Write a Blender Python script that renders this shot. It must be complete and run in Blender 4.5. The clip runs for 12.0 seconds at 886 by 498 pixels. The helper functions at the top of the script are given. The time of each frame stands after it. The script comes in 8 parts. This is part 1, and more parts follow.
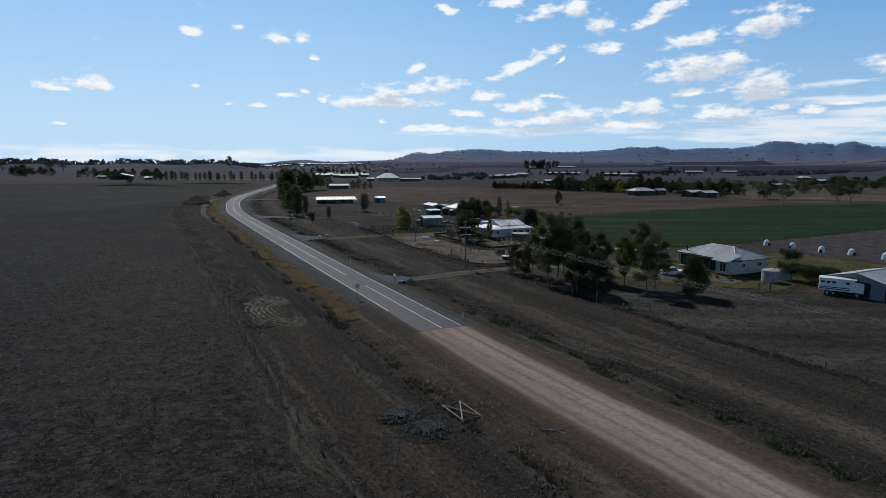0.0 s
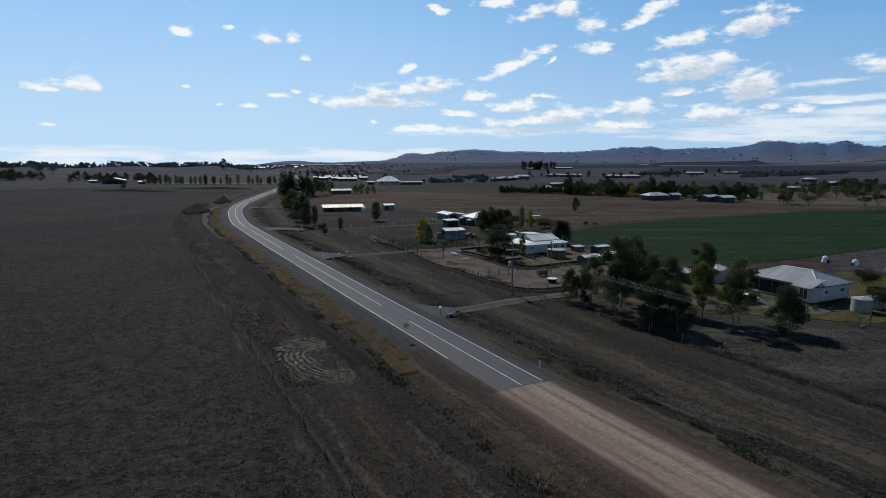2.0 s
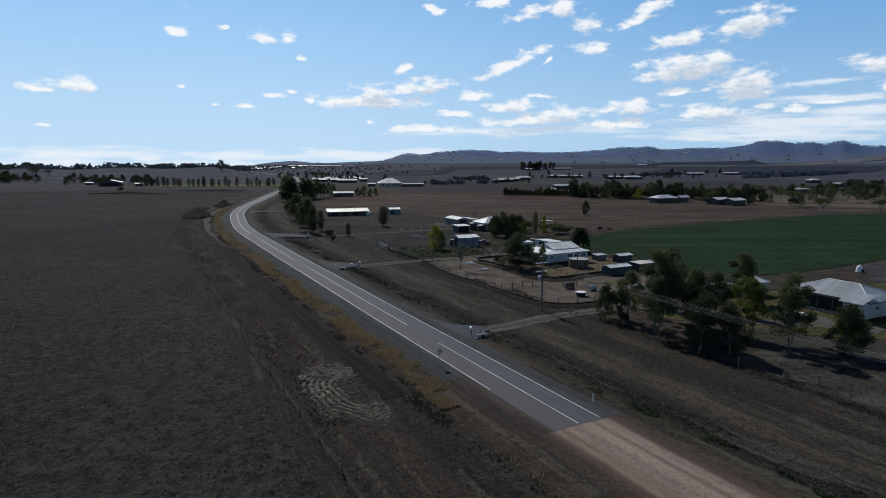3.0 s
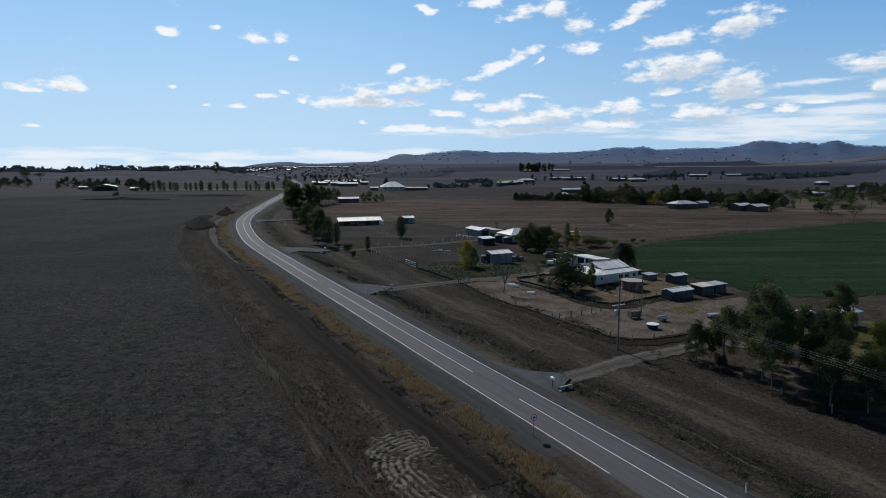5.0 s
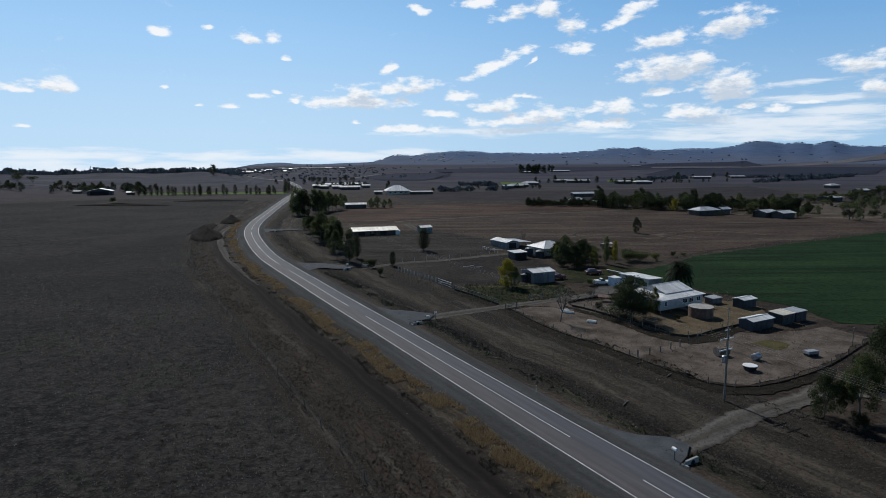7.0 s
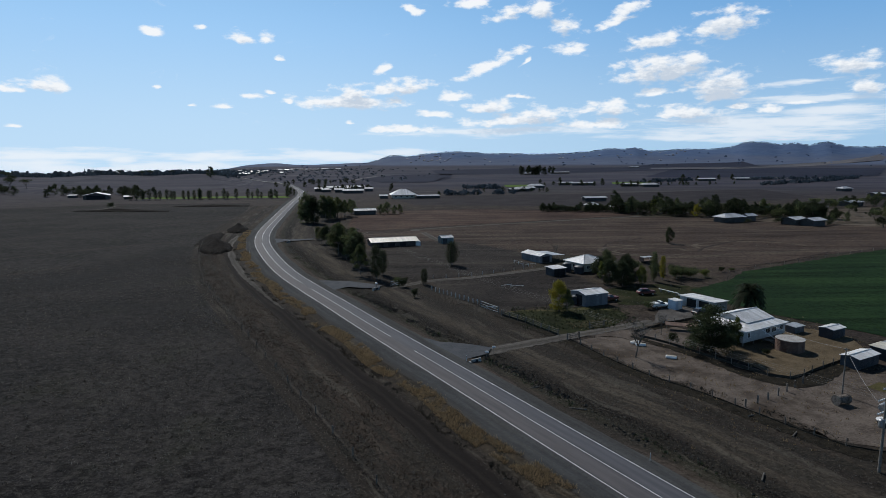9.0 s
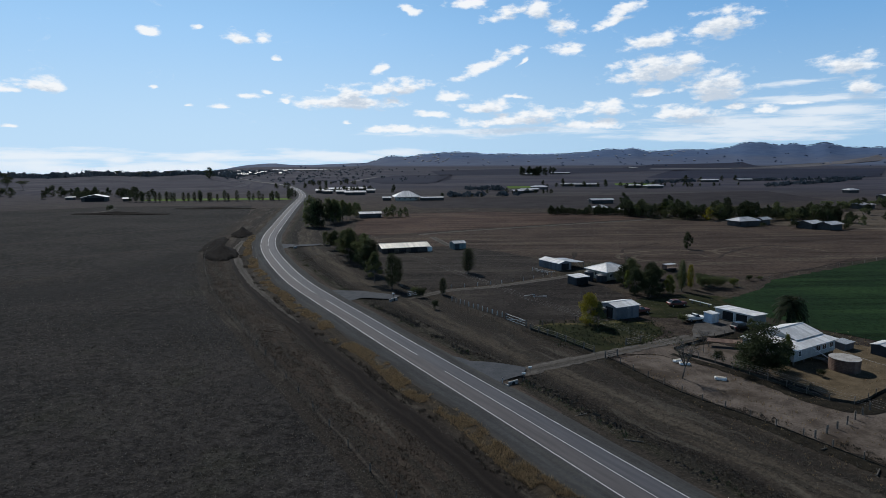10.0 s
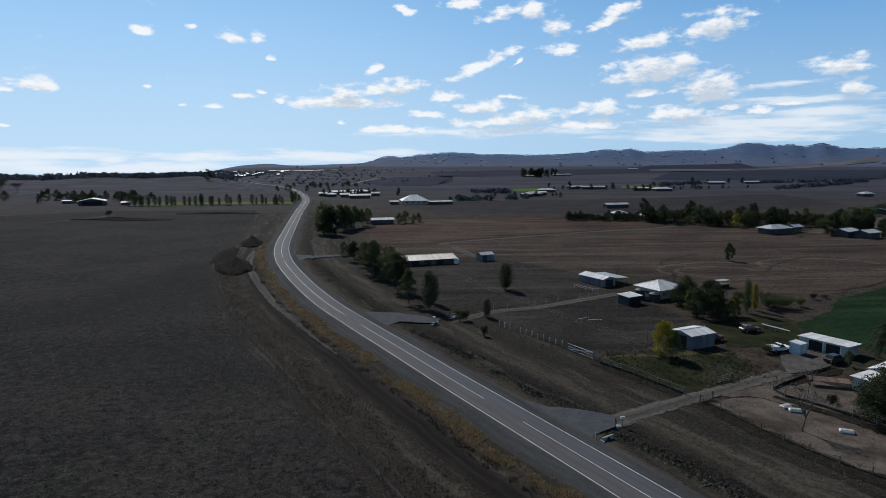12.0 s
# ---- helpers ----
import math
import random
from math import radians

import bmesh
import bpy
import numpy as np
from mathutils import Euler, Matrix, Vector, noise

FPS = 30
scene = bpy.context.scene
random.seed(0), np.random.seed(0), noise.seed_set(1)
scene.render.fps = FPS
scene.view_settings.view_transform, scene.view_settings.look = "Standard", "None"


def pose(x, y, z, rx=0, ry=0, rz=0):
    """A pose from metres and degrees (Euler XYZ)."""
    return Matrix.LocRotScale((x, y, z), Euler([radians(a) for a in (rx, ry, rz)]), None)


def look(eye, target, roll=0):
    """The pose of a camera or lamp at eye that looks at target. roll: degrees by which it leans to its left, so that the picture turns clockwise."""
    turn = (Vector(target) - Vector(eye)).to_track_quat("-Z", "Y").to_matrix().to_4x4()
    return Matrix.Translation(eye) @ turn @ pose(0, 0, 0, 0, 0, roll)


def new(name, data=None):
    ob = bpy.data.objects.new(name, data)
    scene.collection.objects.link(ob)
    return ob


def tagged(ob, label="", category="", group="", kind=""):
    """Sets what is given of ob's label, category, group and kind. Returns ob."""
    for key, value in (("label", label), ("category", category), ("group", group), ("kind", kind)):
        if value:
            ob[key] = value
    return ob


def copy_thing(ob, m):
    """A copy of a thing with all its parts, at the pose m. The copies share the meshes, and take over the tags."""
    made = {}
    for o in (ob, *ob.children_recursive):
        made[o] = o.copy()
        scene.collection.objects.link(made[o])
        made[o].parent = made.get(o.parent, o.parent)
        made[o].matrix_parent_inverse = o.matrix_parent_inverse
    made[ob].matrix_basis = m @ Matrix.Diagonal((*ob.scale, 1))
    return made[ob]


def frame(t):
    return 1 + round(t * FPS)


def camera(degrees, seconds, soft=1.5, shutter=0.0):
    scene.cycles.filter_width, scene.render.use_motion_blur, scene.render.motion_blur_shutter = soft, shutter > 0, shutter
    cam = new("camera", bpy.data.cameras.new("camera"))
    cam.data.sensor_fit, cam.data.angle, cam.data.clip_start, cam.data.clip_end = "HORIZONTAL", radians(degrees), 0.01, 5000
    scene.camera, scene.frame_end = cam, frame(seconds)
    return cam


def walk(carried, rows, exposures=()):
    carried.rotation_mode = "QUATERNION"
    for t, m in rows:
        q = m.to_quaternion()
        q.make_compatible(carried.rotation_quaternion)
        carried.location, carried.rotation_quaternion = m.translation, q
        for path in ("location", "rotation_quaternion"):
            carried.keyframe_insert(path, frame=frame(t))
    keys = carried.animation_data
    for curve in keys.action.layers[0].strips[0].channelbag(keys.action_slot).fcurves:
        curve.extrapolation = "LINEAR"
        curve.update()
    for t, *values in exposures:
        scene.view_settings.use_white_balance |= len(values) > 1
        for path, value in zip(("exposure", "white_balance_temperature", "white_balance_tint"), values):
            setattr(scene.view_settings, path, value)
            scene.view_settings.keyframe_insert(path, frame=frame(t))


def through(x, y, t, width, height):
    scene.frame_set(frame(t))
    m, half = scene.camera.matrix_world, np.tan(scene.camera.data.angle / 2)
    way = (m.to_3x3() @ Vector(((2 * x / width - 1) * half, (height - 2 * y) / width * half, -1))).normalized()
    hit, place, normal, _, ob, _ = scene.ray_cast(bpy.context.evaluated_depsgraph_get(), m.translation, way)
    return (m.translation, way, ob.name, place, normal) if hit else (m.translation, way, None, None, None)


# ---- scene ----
cam = camera(72.0, 12.0, soft=0.55)
PATH = [
    (0, (0.710, 0.300, 22.687), (1.450, 99.198, 7.900), 0.13),
    (0.5, (-1.596, 3.788, 23.300), (-0.540, 102.683, 8.515), 0.08),
    (1, (-3.940, 7.281, 23.927), (-2.571, 106.172, 9.144), 0.03),
    (1.5, (-6.318, 10.780, 24.565), (-4.642, 109.667, 9.785), -0.01),
    (2, (-8.731, 14.286, 25.214), (-6.752, 113.169, 10.437), -0.06),
    (2.5, (-11.175, 17.802, 25.872), (-8.898, 116.679, 11.099), -0.09),
    (3, (-13.650, 21.329, 26.537), (-11.080, 120.199, 11.767), -0.13),
    (3.5, (-16.153, 24.867, 27.208), (-13.295, 123.730, 12.442), -0.16),
    (4, (-18.684, 28.419, 27.883), (-15.542, 127.274, 13.122), -0.19),
    (4.5, (-21.240, 31.986, 28.562), (-17.819, 130.832, 13.804), -0.22),
    (5, (-23.819, 35.569, 29.241), (-20.125, 134.406, 14.488), -0.24),
    (5.5, (-26.420, 39.170, 29.920), (-22.458, 137.997, 15.171), -0.26),
    (6, (-29.042, 42.791, 30.598), (-24.816, 141.607, 15.853), -0.28),
    (6.5, (-31.683, 46.432, 31.272), (-27.197, 145.238, 16.532), -0.29),
    (7, (-34.340, 50.095, 31.941), (-29.600, 148.890, 17.206), -0.30),
    (7.5, (-37.013, 53.781, 32.603), (-32.024, 152.565, 17.874), -0.31),
    (8, (-39.700, 57.493, 33.258), (-34.466, 156.264, 18.534), -0.32),
    (8.5, (-42.398, 61.231, 33.903), (-36.925, 159.990, 19.185), -0.32),
    (9, (-45.107, 64.997, 34.537), (-39.399, 163.744, 19.825), -0.32),
    (9.5, (-47.825, 68.792, 35.158), (-41.887, 167.526, 20.452), -0.32),
    (10, (-50.550, 72.618, 35.766), (-44.386, 171.340, 21.066), -0.31),
    (10.5, (-53.280, 76.476, 36.357), (-46.896, 175.185, 21.664), -0.30),
    (11, (-56.014, 80.368, 36.932), (-49.414, 179.063, 22.245), -0.29),
    (11.5, (-58.749, 84.295, 37.487), (-51.940, 182.977, 22.807), -0.27),
    (12, (-61.486, 88.259, 38.022), (-54.470, 186.927, 23.349), -0.25),
]
walk(cam, [(t, look(e, g, r)) for t, e, g, r in PATH], exposures=[(0.0, -0.6, 6465, 10), (12.0, -0.6, 6465, 10)])

# ---- light ----
SUN_AZ, SUN_EL = -22.0, 40.0
sun_way = Vector((math.sin(radians(SUN_AZ)) * math.cos(radians(SUN_EL)), math.cos(radians(SUN_AZ)) * math.cos(radians(SUN_EL)), math.sin(radians(SUN_EL))))
sun = new("sun", bpy.data.lights.new("sun", "SUN"))
sun.data.energy, sun.data.angle, sun.data.color = 5.0, radians(0.55), (1.0, 0.975, 0.935)
sun.matrix_basis = look(sun_way * 200, (0, 0, 0))


class Nodes:
    """Short calls for building a node tree."""

    def __init__(self, tree):
        self.tree = tree
        tree.nodes.clear()

    def put(self, kind, *ins, **props):
        n = self.tree.nodes.new(kind)
        for key, value in props.items():
            setattr(n, key, value)
        for i, value in enumerate(ins):
            if value is not None:
                self.feed(n.inputs[i], value)
        return n

    def feed(self, socket, value):
        if isinstance(value, bpy.types.NodeSocket):
            self.tree.links.new(value, socket)
        elif isinstance(value, bpy.types.Node):
            self.tree.links.new(value.outputs[0], socket)
        else:
            socket.default_value = value

    def math(self, op, a, b=0.0, c=0.0, clamp=False):
        return self.put("ShaderNodeMath", a, b, c, operation=op, use_clamp=clamp).outputs[0]

    def noise(self, vec, scale, detail=5.0, rough=0.55, dist=0.0):
        n = self.put("ShaderNodeTexNoise")
        self.feed(n.inputs["Vector"], vec)
        n.inputs["Scale"].default_value, n.inputs["Detail"].default_value = scale, detail
        n.inputs["Roughness"].default_value, n.inputs["Distortion"].default_value = rough, dist
        return n.outputs[0]

    def fit(self, value, a, b, c=0.0, d=1.0):
        return self.put("ShaderNodeMapRange", value, a, b, c, d, interpolation_type="SMOOTHSTEP").outputs[0]

    def mix(self, fac, a, b):
        n = self.put("ShaderNodeMix", data_type="RGBA")
        self.feed(n.inputs[0], fac)
        self.feed(n.inputs[6], a if not isinstance(a, tuple) else (*a, 1.0))
        self.feed(n.inputs[7], b if not isinstance(b, tuple) else (*b, 1.0))
        return n.outputs[2]

    def mottle(self, at, c, dark, pale, stalk=(0.13, 0.112, 0.088), size=1.0):
        """Crisp dark patches and pale dead stalks over a ground colour."""
        a, b = self.noise(at, 1.5 * size, 5.0, 0.62), self.noise(at, 3.4 * size, 4.0, 0.62, 0.4)
        low = self.put("ShaderNodeHueSaturation", 0.5, 1.0, 0.34, 1.0, c).outputs[0]
        c = self.mix(self.math("MULTIPLY", self.fit(a, 0.505, 0.565), dark), c, low)
        return self.mix(self.math("MULTIPLY", self.fit(b, 0.545, 0.615), pale), c, stalk)

    def ramp(self, fac, stops, how="LINEAR"):
        n = self.put("ShaderNodeValToRGB", fac)
        cr = n.color_ramp
        cr.interpolation = how
        while len(cr.elements) < len(stops):
            cr.elements.new(0.5)
        for e, (p, c) in zip(cr.elements, stops):
            e.position, e.color = p, (*c, 1.0)
        return n.outputs[0]


# sky: clear blue with fair-weather cumulus: azimuth, height, half width, half height and tilt in degrees
CLOUDS = [(-29.2, 5.8, 1.8, 0.63, -5), (-31.5, 5.4, 1.3, 0.38, 0), (-21.1, 10.3, 0.9, 0.45, -10), (-17.5, 10.9, 0.5, 0.25, 0), (-14.2, 10.2, 1.2, 0.63, 0), (-12.1, 10.3, 0.8, 0.48, 0), (-11.2, 8.7, 0.5, 0.27, 0), (-21.2, 6.0, 0.4, 0.21, 0), (-16.0, 4.6, 0.9, 0.27, 0), (-18.6, 4.6, 0.4, 0.16, 0), (-31.3, 2.6, 0.6, 0.15, 0), (0.7, 12.9, 1.2, 0.42, -15), (6.0, 13.5, 2.0, 0.52, 0), (9.6, 12.7, 2.2, 0.68, 15), (12.3, 12.8, 1.6, 0.78, 0), (14.1, 11.4, 1.2, 0.84, 0), (14.7, 9.5, 1.5, 0.54, 0), (18.4, 11.5, 2.5, 0.47, 20)]
CLOUDS += [(19.7, 12.4, 1.6, 0.71, 30), (21.6, 9.8, 2.4, 0.73, 5), (27.3, 10.7, 2.9, 1.18, 10), (7.6, 8.3, 3.5, 0.61, 24), (10.9, 8.6, 0.8, 0.22, 40), (-1.8, 8.1, 0.9, 0.50, 20), (-5.0, 5.1, 4.9, 0.80, 0), (-4.7, 5.9, 1.7, 0.79, 0), (-0.6, 6.4, 3.0, 0.79, 8), (-6.8, 5.1, 2.8, 0.51, 0), (4.1, 5.6, 1.7, 0.52, 0), (7.6, 4.7, 2.5, 0.63, 3), (2.7, 4.0, 1.7, 0.35, 0), (10.4, 5.5, 1.2, 0.23, -5), (-0.4, 2.7, 3.4, 0.41, 0), (10.2, 3.4, 5.1, 0.64, 3), (12.2, 4.0, 2.5, 0.63, 0), (18.4, 4.3, 2.7, 0.72, 0)]
CLOUDS += [(17.2, 3.0, 3.2, 0.51, 0), (22.9, 7.5, 3.7, 1.47, 0), (20.9, 6.9, 2.6, 0.75, 0), (24.9, 8.1, 1.5, 0.72, 0), (27.2, 5.9, 2.8, 1.45, 0), (21.9, 5.5, 1.3, 0.43, 0), (25.1, 3.9, 2.8, 0.70, 0), (28.7, 4.2, 1.4, 0.31, 0), (32.6, 4.3, 1.7, 0.25, 0), (31.0, 3.9, 1.1, 0.41, 0), (36.3, 7.0, 2.0, 0.85, 0), (37.3, 5.3, 1.2, 0.85, 0), (-10.4, 5.0, 0.4, 0.28, 0), (-13.4, 5.5, 1.2, 0.22, 0), (-12.1, 5.8, 0.5, 0.22, 0), (-5.3, 3.3, 0.6, 0.23, 0)]
BANKS = [(31.9, 2.9, 11.1, 0.82, 0), (27.8, 1.9, 9.7, 0.53, 0), (34.9, 3.5, 4.7, 0.59, 0), (-30.2, -0.2, 5.2, 0.70, 0), (-24.3, 0.1, 1.4, 0.53, 0), (-20.0, -0.5, 6.2, 0.55, 0), (-5.9, 0.2, 6.4, 0.53, 0), (-0.7, 0.6, 3.5, 0.36, 0), (33.2, 5.9, 3.7, 0.20, 3), (7.7, 2.5, 11.3, 0.41, 0), (-25.6, -0.8, 13.0, 0.48, 0), (-29.0, 0.5, 7.0, 0.55, 0), (-17.0, 0.3, 6.0, 0.45, 0), (-8.0, 0.5, 5.0, 0.4, 0), (30.0, 2.2, 11.0, 0.7, 0), (34.0, 4.6, 6.0, 0.4, 0)]

world = bpy.data.worlds.new("sky")
scene.world = world
world.use_nodes = True
w = Nodes(world.node_tree)
sky = w.put("ShaderNodeTexSky", sky_type="NISHITA", sun_disc=False, sun_elevation=radians(SUN_EL), sun_rotation=radians(SUN_AZ), air_density=1.1, dust_density=0.0, ozone_density=2.5, altitude=200)
way = w.put("ShaderNodeTexCoord").outputs["Generated"]
xyz = w.put("ShaderNodeSeparateXYZ", way)
az = w.math("MULTIPLY", w.math("ARCTAN2", xyz.outputs[0], xyz.outputs[1]), 57.29578)
el = w.math("MULTIPLY", w.math("ARCSINE", xyz.outputs[2]), 57.29578)
flat = w.put("ShaderNodeCombineXYZ", az, w.math("MULTIPLY", el, 2.1), 0.0).outputs[0]
rough = w.noise(flat, 0.62, 7.0, 0.56)
wob = w.put("ShaderNodeVectorMath", w.put("ShaderNodeTexNoise", flat, None, 0.6, 4.0).outputs[1], (0.5, 0.5, 0.5), operation="SUBTRACT").outputs[0]
spot = w.put("ShaderNodeVectorMath", w.put("ShaderNodeCombineXYZ", az, el, 0.0).outputs[0], w.put("ShaderNodeVectorMath", wob, (0.9, 0.35, 0.0), operation="MULTIPLY").outputs[0], operation="ADD").outputs[0]


def heap(place, shapes, base):
    """How deep a direction lies inside the nearest cloud; base flattens the undersides."""
    deep = None
    for a, e, ha, he, tilt in shapes:
        here = place if deep is None else w.put("ShaderNodeVectorMath", deep, (1e-7, 1e-7, 0.0), place, operation="MULTIPLY_ADD").outputs[0]
        v = w.put("ShaderNodeMapping", here, (a, e - he * 0.2, 0.0), (0.0, 0.0, radians(tilt)), (ha * 1.06, he * 1.22, 1.0), vector_type="TEXTURE").outputs[0]
        v = w.put("ShaderNodeVectorMath", v, w.put("ShaderNodeVectorMath", v, (-1.0, -base, 1.0), operation="MULTIPLY").outputs[0], operation="MAXIMUM").outputs[0]
        near = w.math("SUBTRACT", 1.0, w.put("ShaderNodeVectorMath", v, operation="LENGTH").outputs["Value"])
        deep = near if deep is None else w.math("MAXIMUM", deep, near)
    return deep


big_ones = [c for c in CLOUDS if c[3] > 0.62]
over = w.put("ShaderNodeVectorMath", spot, (-0.3, 0.75, 0.0), operation="ADD").outputs[0]
dens = w.math("ADD", heap(spot, CLOUDS, 1.7), w.math("MULTIPLY", w.math("SUBTRACT", rough, 0.5), 2.9))
cover = w.fit(dens, -0.12, 0.72)
wisp = w.math("MULTIPLY", w.fit(w.noise(flat, 0.3, 9.0, 0.7, 0.8), 0.60, 0.82), w.math("MULTIPLY", w.fit(el, 1.0, 4.0), 0.35))
soft = w.math("MULTIPLY", w.fit(w.math("ADD", heap(spot, BANKS, 1.0), w.math("MULTIPLY", w.math("SUBTRACT", w.noise(w.put("ShaderNodeCombineXYZ", w.math("MULTIPLY", az, 0.25), w.math("MULTIPLY", el, 2.2), 0.0).outputs[0], 0.8, 6.0, 0.62), 0.5), 2.6)), -0.15, 0.9), 0.7)
cover = w.math("MAXIMUM", cover, w.math("MAXIMUM", wisp, soft))
shade = w.fit(w.math("ADD", heap(over, big_ones, 1.7), w.math("MULTIPLY", w.math("SUBTRACT", w.noise(flat, 1.5, 5.0, 0.6), 0.5), 1.6)), -0.15, 0.75)
cloud = w.mix(shade, (11.9, 12.3, 12.7), (7.4, 8.5, 9.9))
deep = w.put("ShaderNodeHueSaturation", 0.5, 1.1, 0.45, 1.0, sky.outputs[0]).outputs[0]
right = w.math("MAXIMUM", w.fit(az, -20.0, 42.0), w.fit(az, -55.0, -110.0))
veil = w.mix(w.fit(el, 0.0, 15.0), w.mix(right, (7.0, 9.9, 12.8), (5.0, 7.9, 11.0)), w.mix(right, (4.3, 7.9, 12.5), (2.1, 5.2, 9.8)))
haze = w.mix(w.fit(el, 32.0, 10.0, 0.0, 0.95), deep, veil)
bg = w.put("ShaderNodeBackground", w.mix(cover, haze, cloud), 0.114)
w.put("ShaderNodeOutputWorld", bg.outputs[0])


# ---- materials ----
def material(name, dark, light, scale=1.0, fine=9.0, rough=0.9, metal=0.0, bump=0.3, depth=0.02, spots=None, spot_scale=0.15, each=0.0, spec=0.3, depth_of_colour=1.0):
    """A two-scale mottled surface; spots: a third colour in large stains; each: how far one thing's brightness differs from another's."""
    dark, light, spots = (c and tuple(v * depth_of_colour for v in c) for c in (dark, light, spots))
    m = bpy.data.materials.new(name)
    m.use_nodes = True
    n = Nodes(m.node_tree)
    at = n.put("ShaderNodeTexCoord").outputs["Object"]
    big, small = n.noise(at, scale, 6.0, 0.6), n.noise(at, fine, 4.0, 0.65)
    colour = n.mix(n.fit(n.math("ADD", n.math("MULTIPLY", big, 0.55), n.math("MULTIPLY", small, 0.45)), 0.36, 0.64), dark, light)
    if spots:
        colour = n.mix(n.fit(n.noise(at, spot_scale, 5.0, 0.6, 0.4), 0.50, 0.66), colour, spots)
    if each:
        v = n.math("ADD", 1.0 - each / 2, n.math("MULTIPLY", n.put("ShaderNodeObjectInfo").outputs["Random"], each))
        colour = n.put("ShaderNodeHueSaturation", 0.5, 1.0, v, 1.0, colour).outputs[0]
    p = n.put("ShaderNodeBsdfPrincipled")
    n.feed(p.inputs["Base Color"], colour)
    p.inputs["Metallic"].default_value, p.inputs["Specular IOR Level"].default_value = metal, spec
    n.feed(p.inputs["Roughness"], n.math("ADD", rough - 0.08, n.math("MULTIPLY", small, 0.16), clamp=True))
    if bump:
        b = n.put("ShaderNodeBump")
        b.inputs["Strength"].default_value, b.inputs["Distance"].default_value = bump, depth
        n.feed(b.inputs["Height"], n.math("ADD", small, big))
        n.feed(p.inputs["Normal"], b.outputs[0])
    n.put("ShaderNodeOutputMaterial", p.outputs[0])
    return m


def leaf_material(name, dark, light, through=0.35):
    m = bpy.data.materials.new(name)
    m.use_nodes = True
    n = Nodes(m.node_tree)
    r = n.put("ShaderNodeNewGeometry").outputs["Random Per Island"]
    colour = n.mix(r, dark, light)
    colour = n.put("ShaderNodeHueSaturation", 0.5, 1.0, n.math("ADD", 0.75, n.math("MULTIPLY", n.put("ShaderNodeObjectInfo").outputs["Random"], 0.5)), 1.0, colour).outputs[0]
    p = n.put("ShaderNodeBsdfPrincipled")
    n.feed(p.inputs["Base Color"], colour)
    p.inputs["Roughness"].default_value, p.inputs["Specular IOR Level"].default_value = 0.75, 0.1
    t = n.put("ShaderNodeBsdfTranslucent", colour)
    n.put("ShaderNodeOutputMaterial", n.put("ShaderNodeMixShader", through, p.outputs[0], t.outputs[0]))
    return m


def ribbed(name, dark, light, pitch=0.076, rough=0.45, metal=0.0, rust=0.0, spec=0.5):
    """Corrugated or ribbed sheet steel: ribs run down the local y."""
    m = bpy.data.materials.new(name)
    m.use_nodes = True
    n = Nodes(m.node_tree)
    at = n.put("ShaderNodeTexCoord").outputs["Object"]
    x = n.put("ShaderNodeSeparateXYZ", at).outputs[0]
    sheets = n.put("ShaderNodeTexWhiteNoise", n.math("FLOOR", n.math("DIVIDE", x, 0.76)), noise_dimensions="1D")
    n.feed(sheets.inputs["W"], n.math("FLOOR", n.math("DIVIDE", x, 0.76)))
    dirt = n.noise(at, 1.1, 7.0, 0.65)
    colour = n.mix(n.fit(n.math("ADD", n.math("MULTIPLY", dirt, 0.75), n.math("MULTIPLY", sheets.outputs[0], 0.25)), 0.3, 0.68), dark, light)
    if rust:
        colour = n.mix(n.math("MULTIPLY", n.fit(n.noise(at, 0.6, 6.0, 0.7), 0.52, 0.7), rust), colour, (0.16, 0.075, 0.04))
    p = n.put("ShaderNodeBsdfPrincipled")
    n.feed(p.inputs["Base Color"], colour)
    p.inputs["Metallic"].default_value, p.inputs["Roughness"].default_value, p.inputs["Specular IOR Level"].default_value = metal, rough, spec
    b = n.put("ShaderNodeBump")
    b.inputs["Strength"].default_value, b.inputs["Distance"].default_value = 0.35, 0.018
    n.feed(b.inputs["Height"], n.math("SINE", n.math("MULTIPLY", x, 6.2832 / pitch)))
    n.feed(p.inputs["Normal"], b.outputs[0])
    n.put("ShaderNodeOutputMaterial", p.outputs[0])
    return m


def glass_material():
    m = bpy.data.materials.new("window_glass")
    m.use_nodes = True
    n = Nodes(m.node_tree)
    p = n.put("ShaderNodeBsdfPrincipled")
    n.feed(p.inputs["Base Color"], n.mix(n.noise(n.put("ShaderNodeTexCoord").outputs["Object"], 0.8), (0.02, 0.025, 0.03), (0.05, 0.055, 0.06)))
    p.inputs["Roughness"].default_value = 0.06
    n.put("ShaderNodeOutputMaterial", p.outputs[0])
    return m


GLASS = glass_material()
BARK = material("bark", (0.07, 0.055, 0.045), (0.22, 0.19, 0.16), 2.0, 14.0, bump=0.8)
PALE_BARK = material("pale_bark", (0.07, 0.062, 0.053), (0.17, 0.153, 0.133), 1.5, 10.0, bump=0.6)
WOOD = material("weathered_timber", (0.11, 0.095, 0.08), (0.24, 0.21, 0.18), 2.0, 20.0, bump=0.6)
DULL_WHITE = material("dull_white_boards", (0.34, 0.34, 0.33), (0.5, 0.5, 0.485), 0.9, 6.0, rough=0.6, bump=0.15)
WHITE = material("white_paint", (0.62, 0.62, 0.6), (0.8, 0.8, 0.78), 0.8, 6.0, rough=0.5, bump=0.1)
CREAM = material("cream_paint", (0.34, 0.31, 0.26), (0.48, 0.45, 0.38), 0.8, 6.0, rough=0.6, bump=0.1)
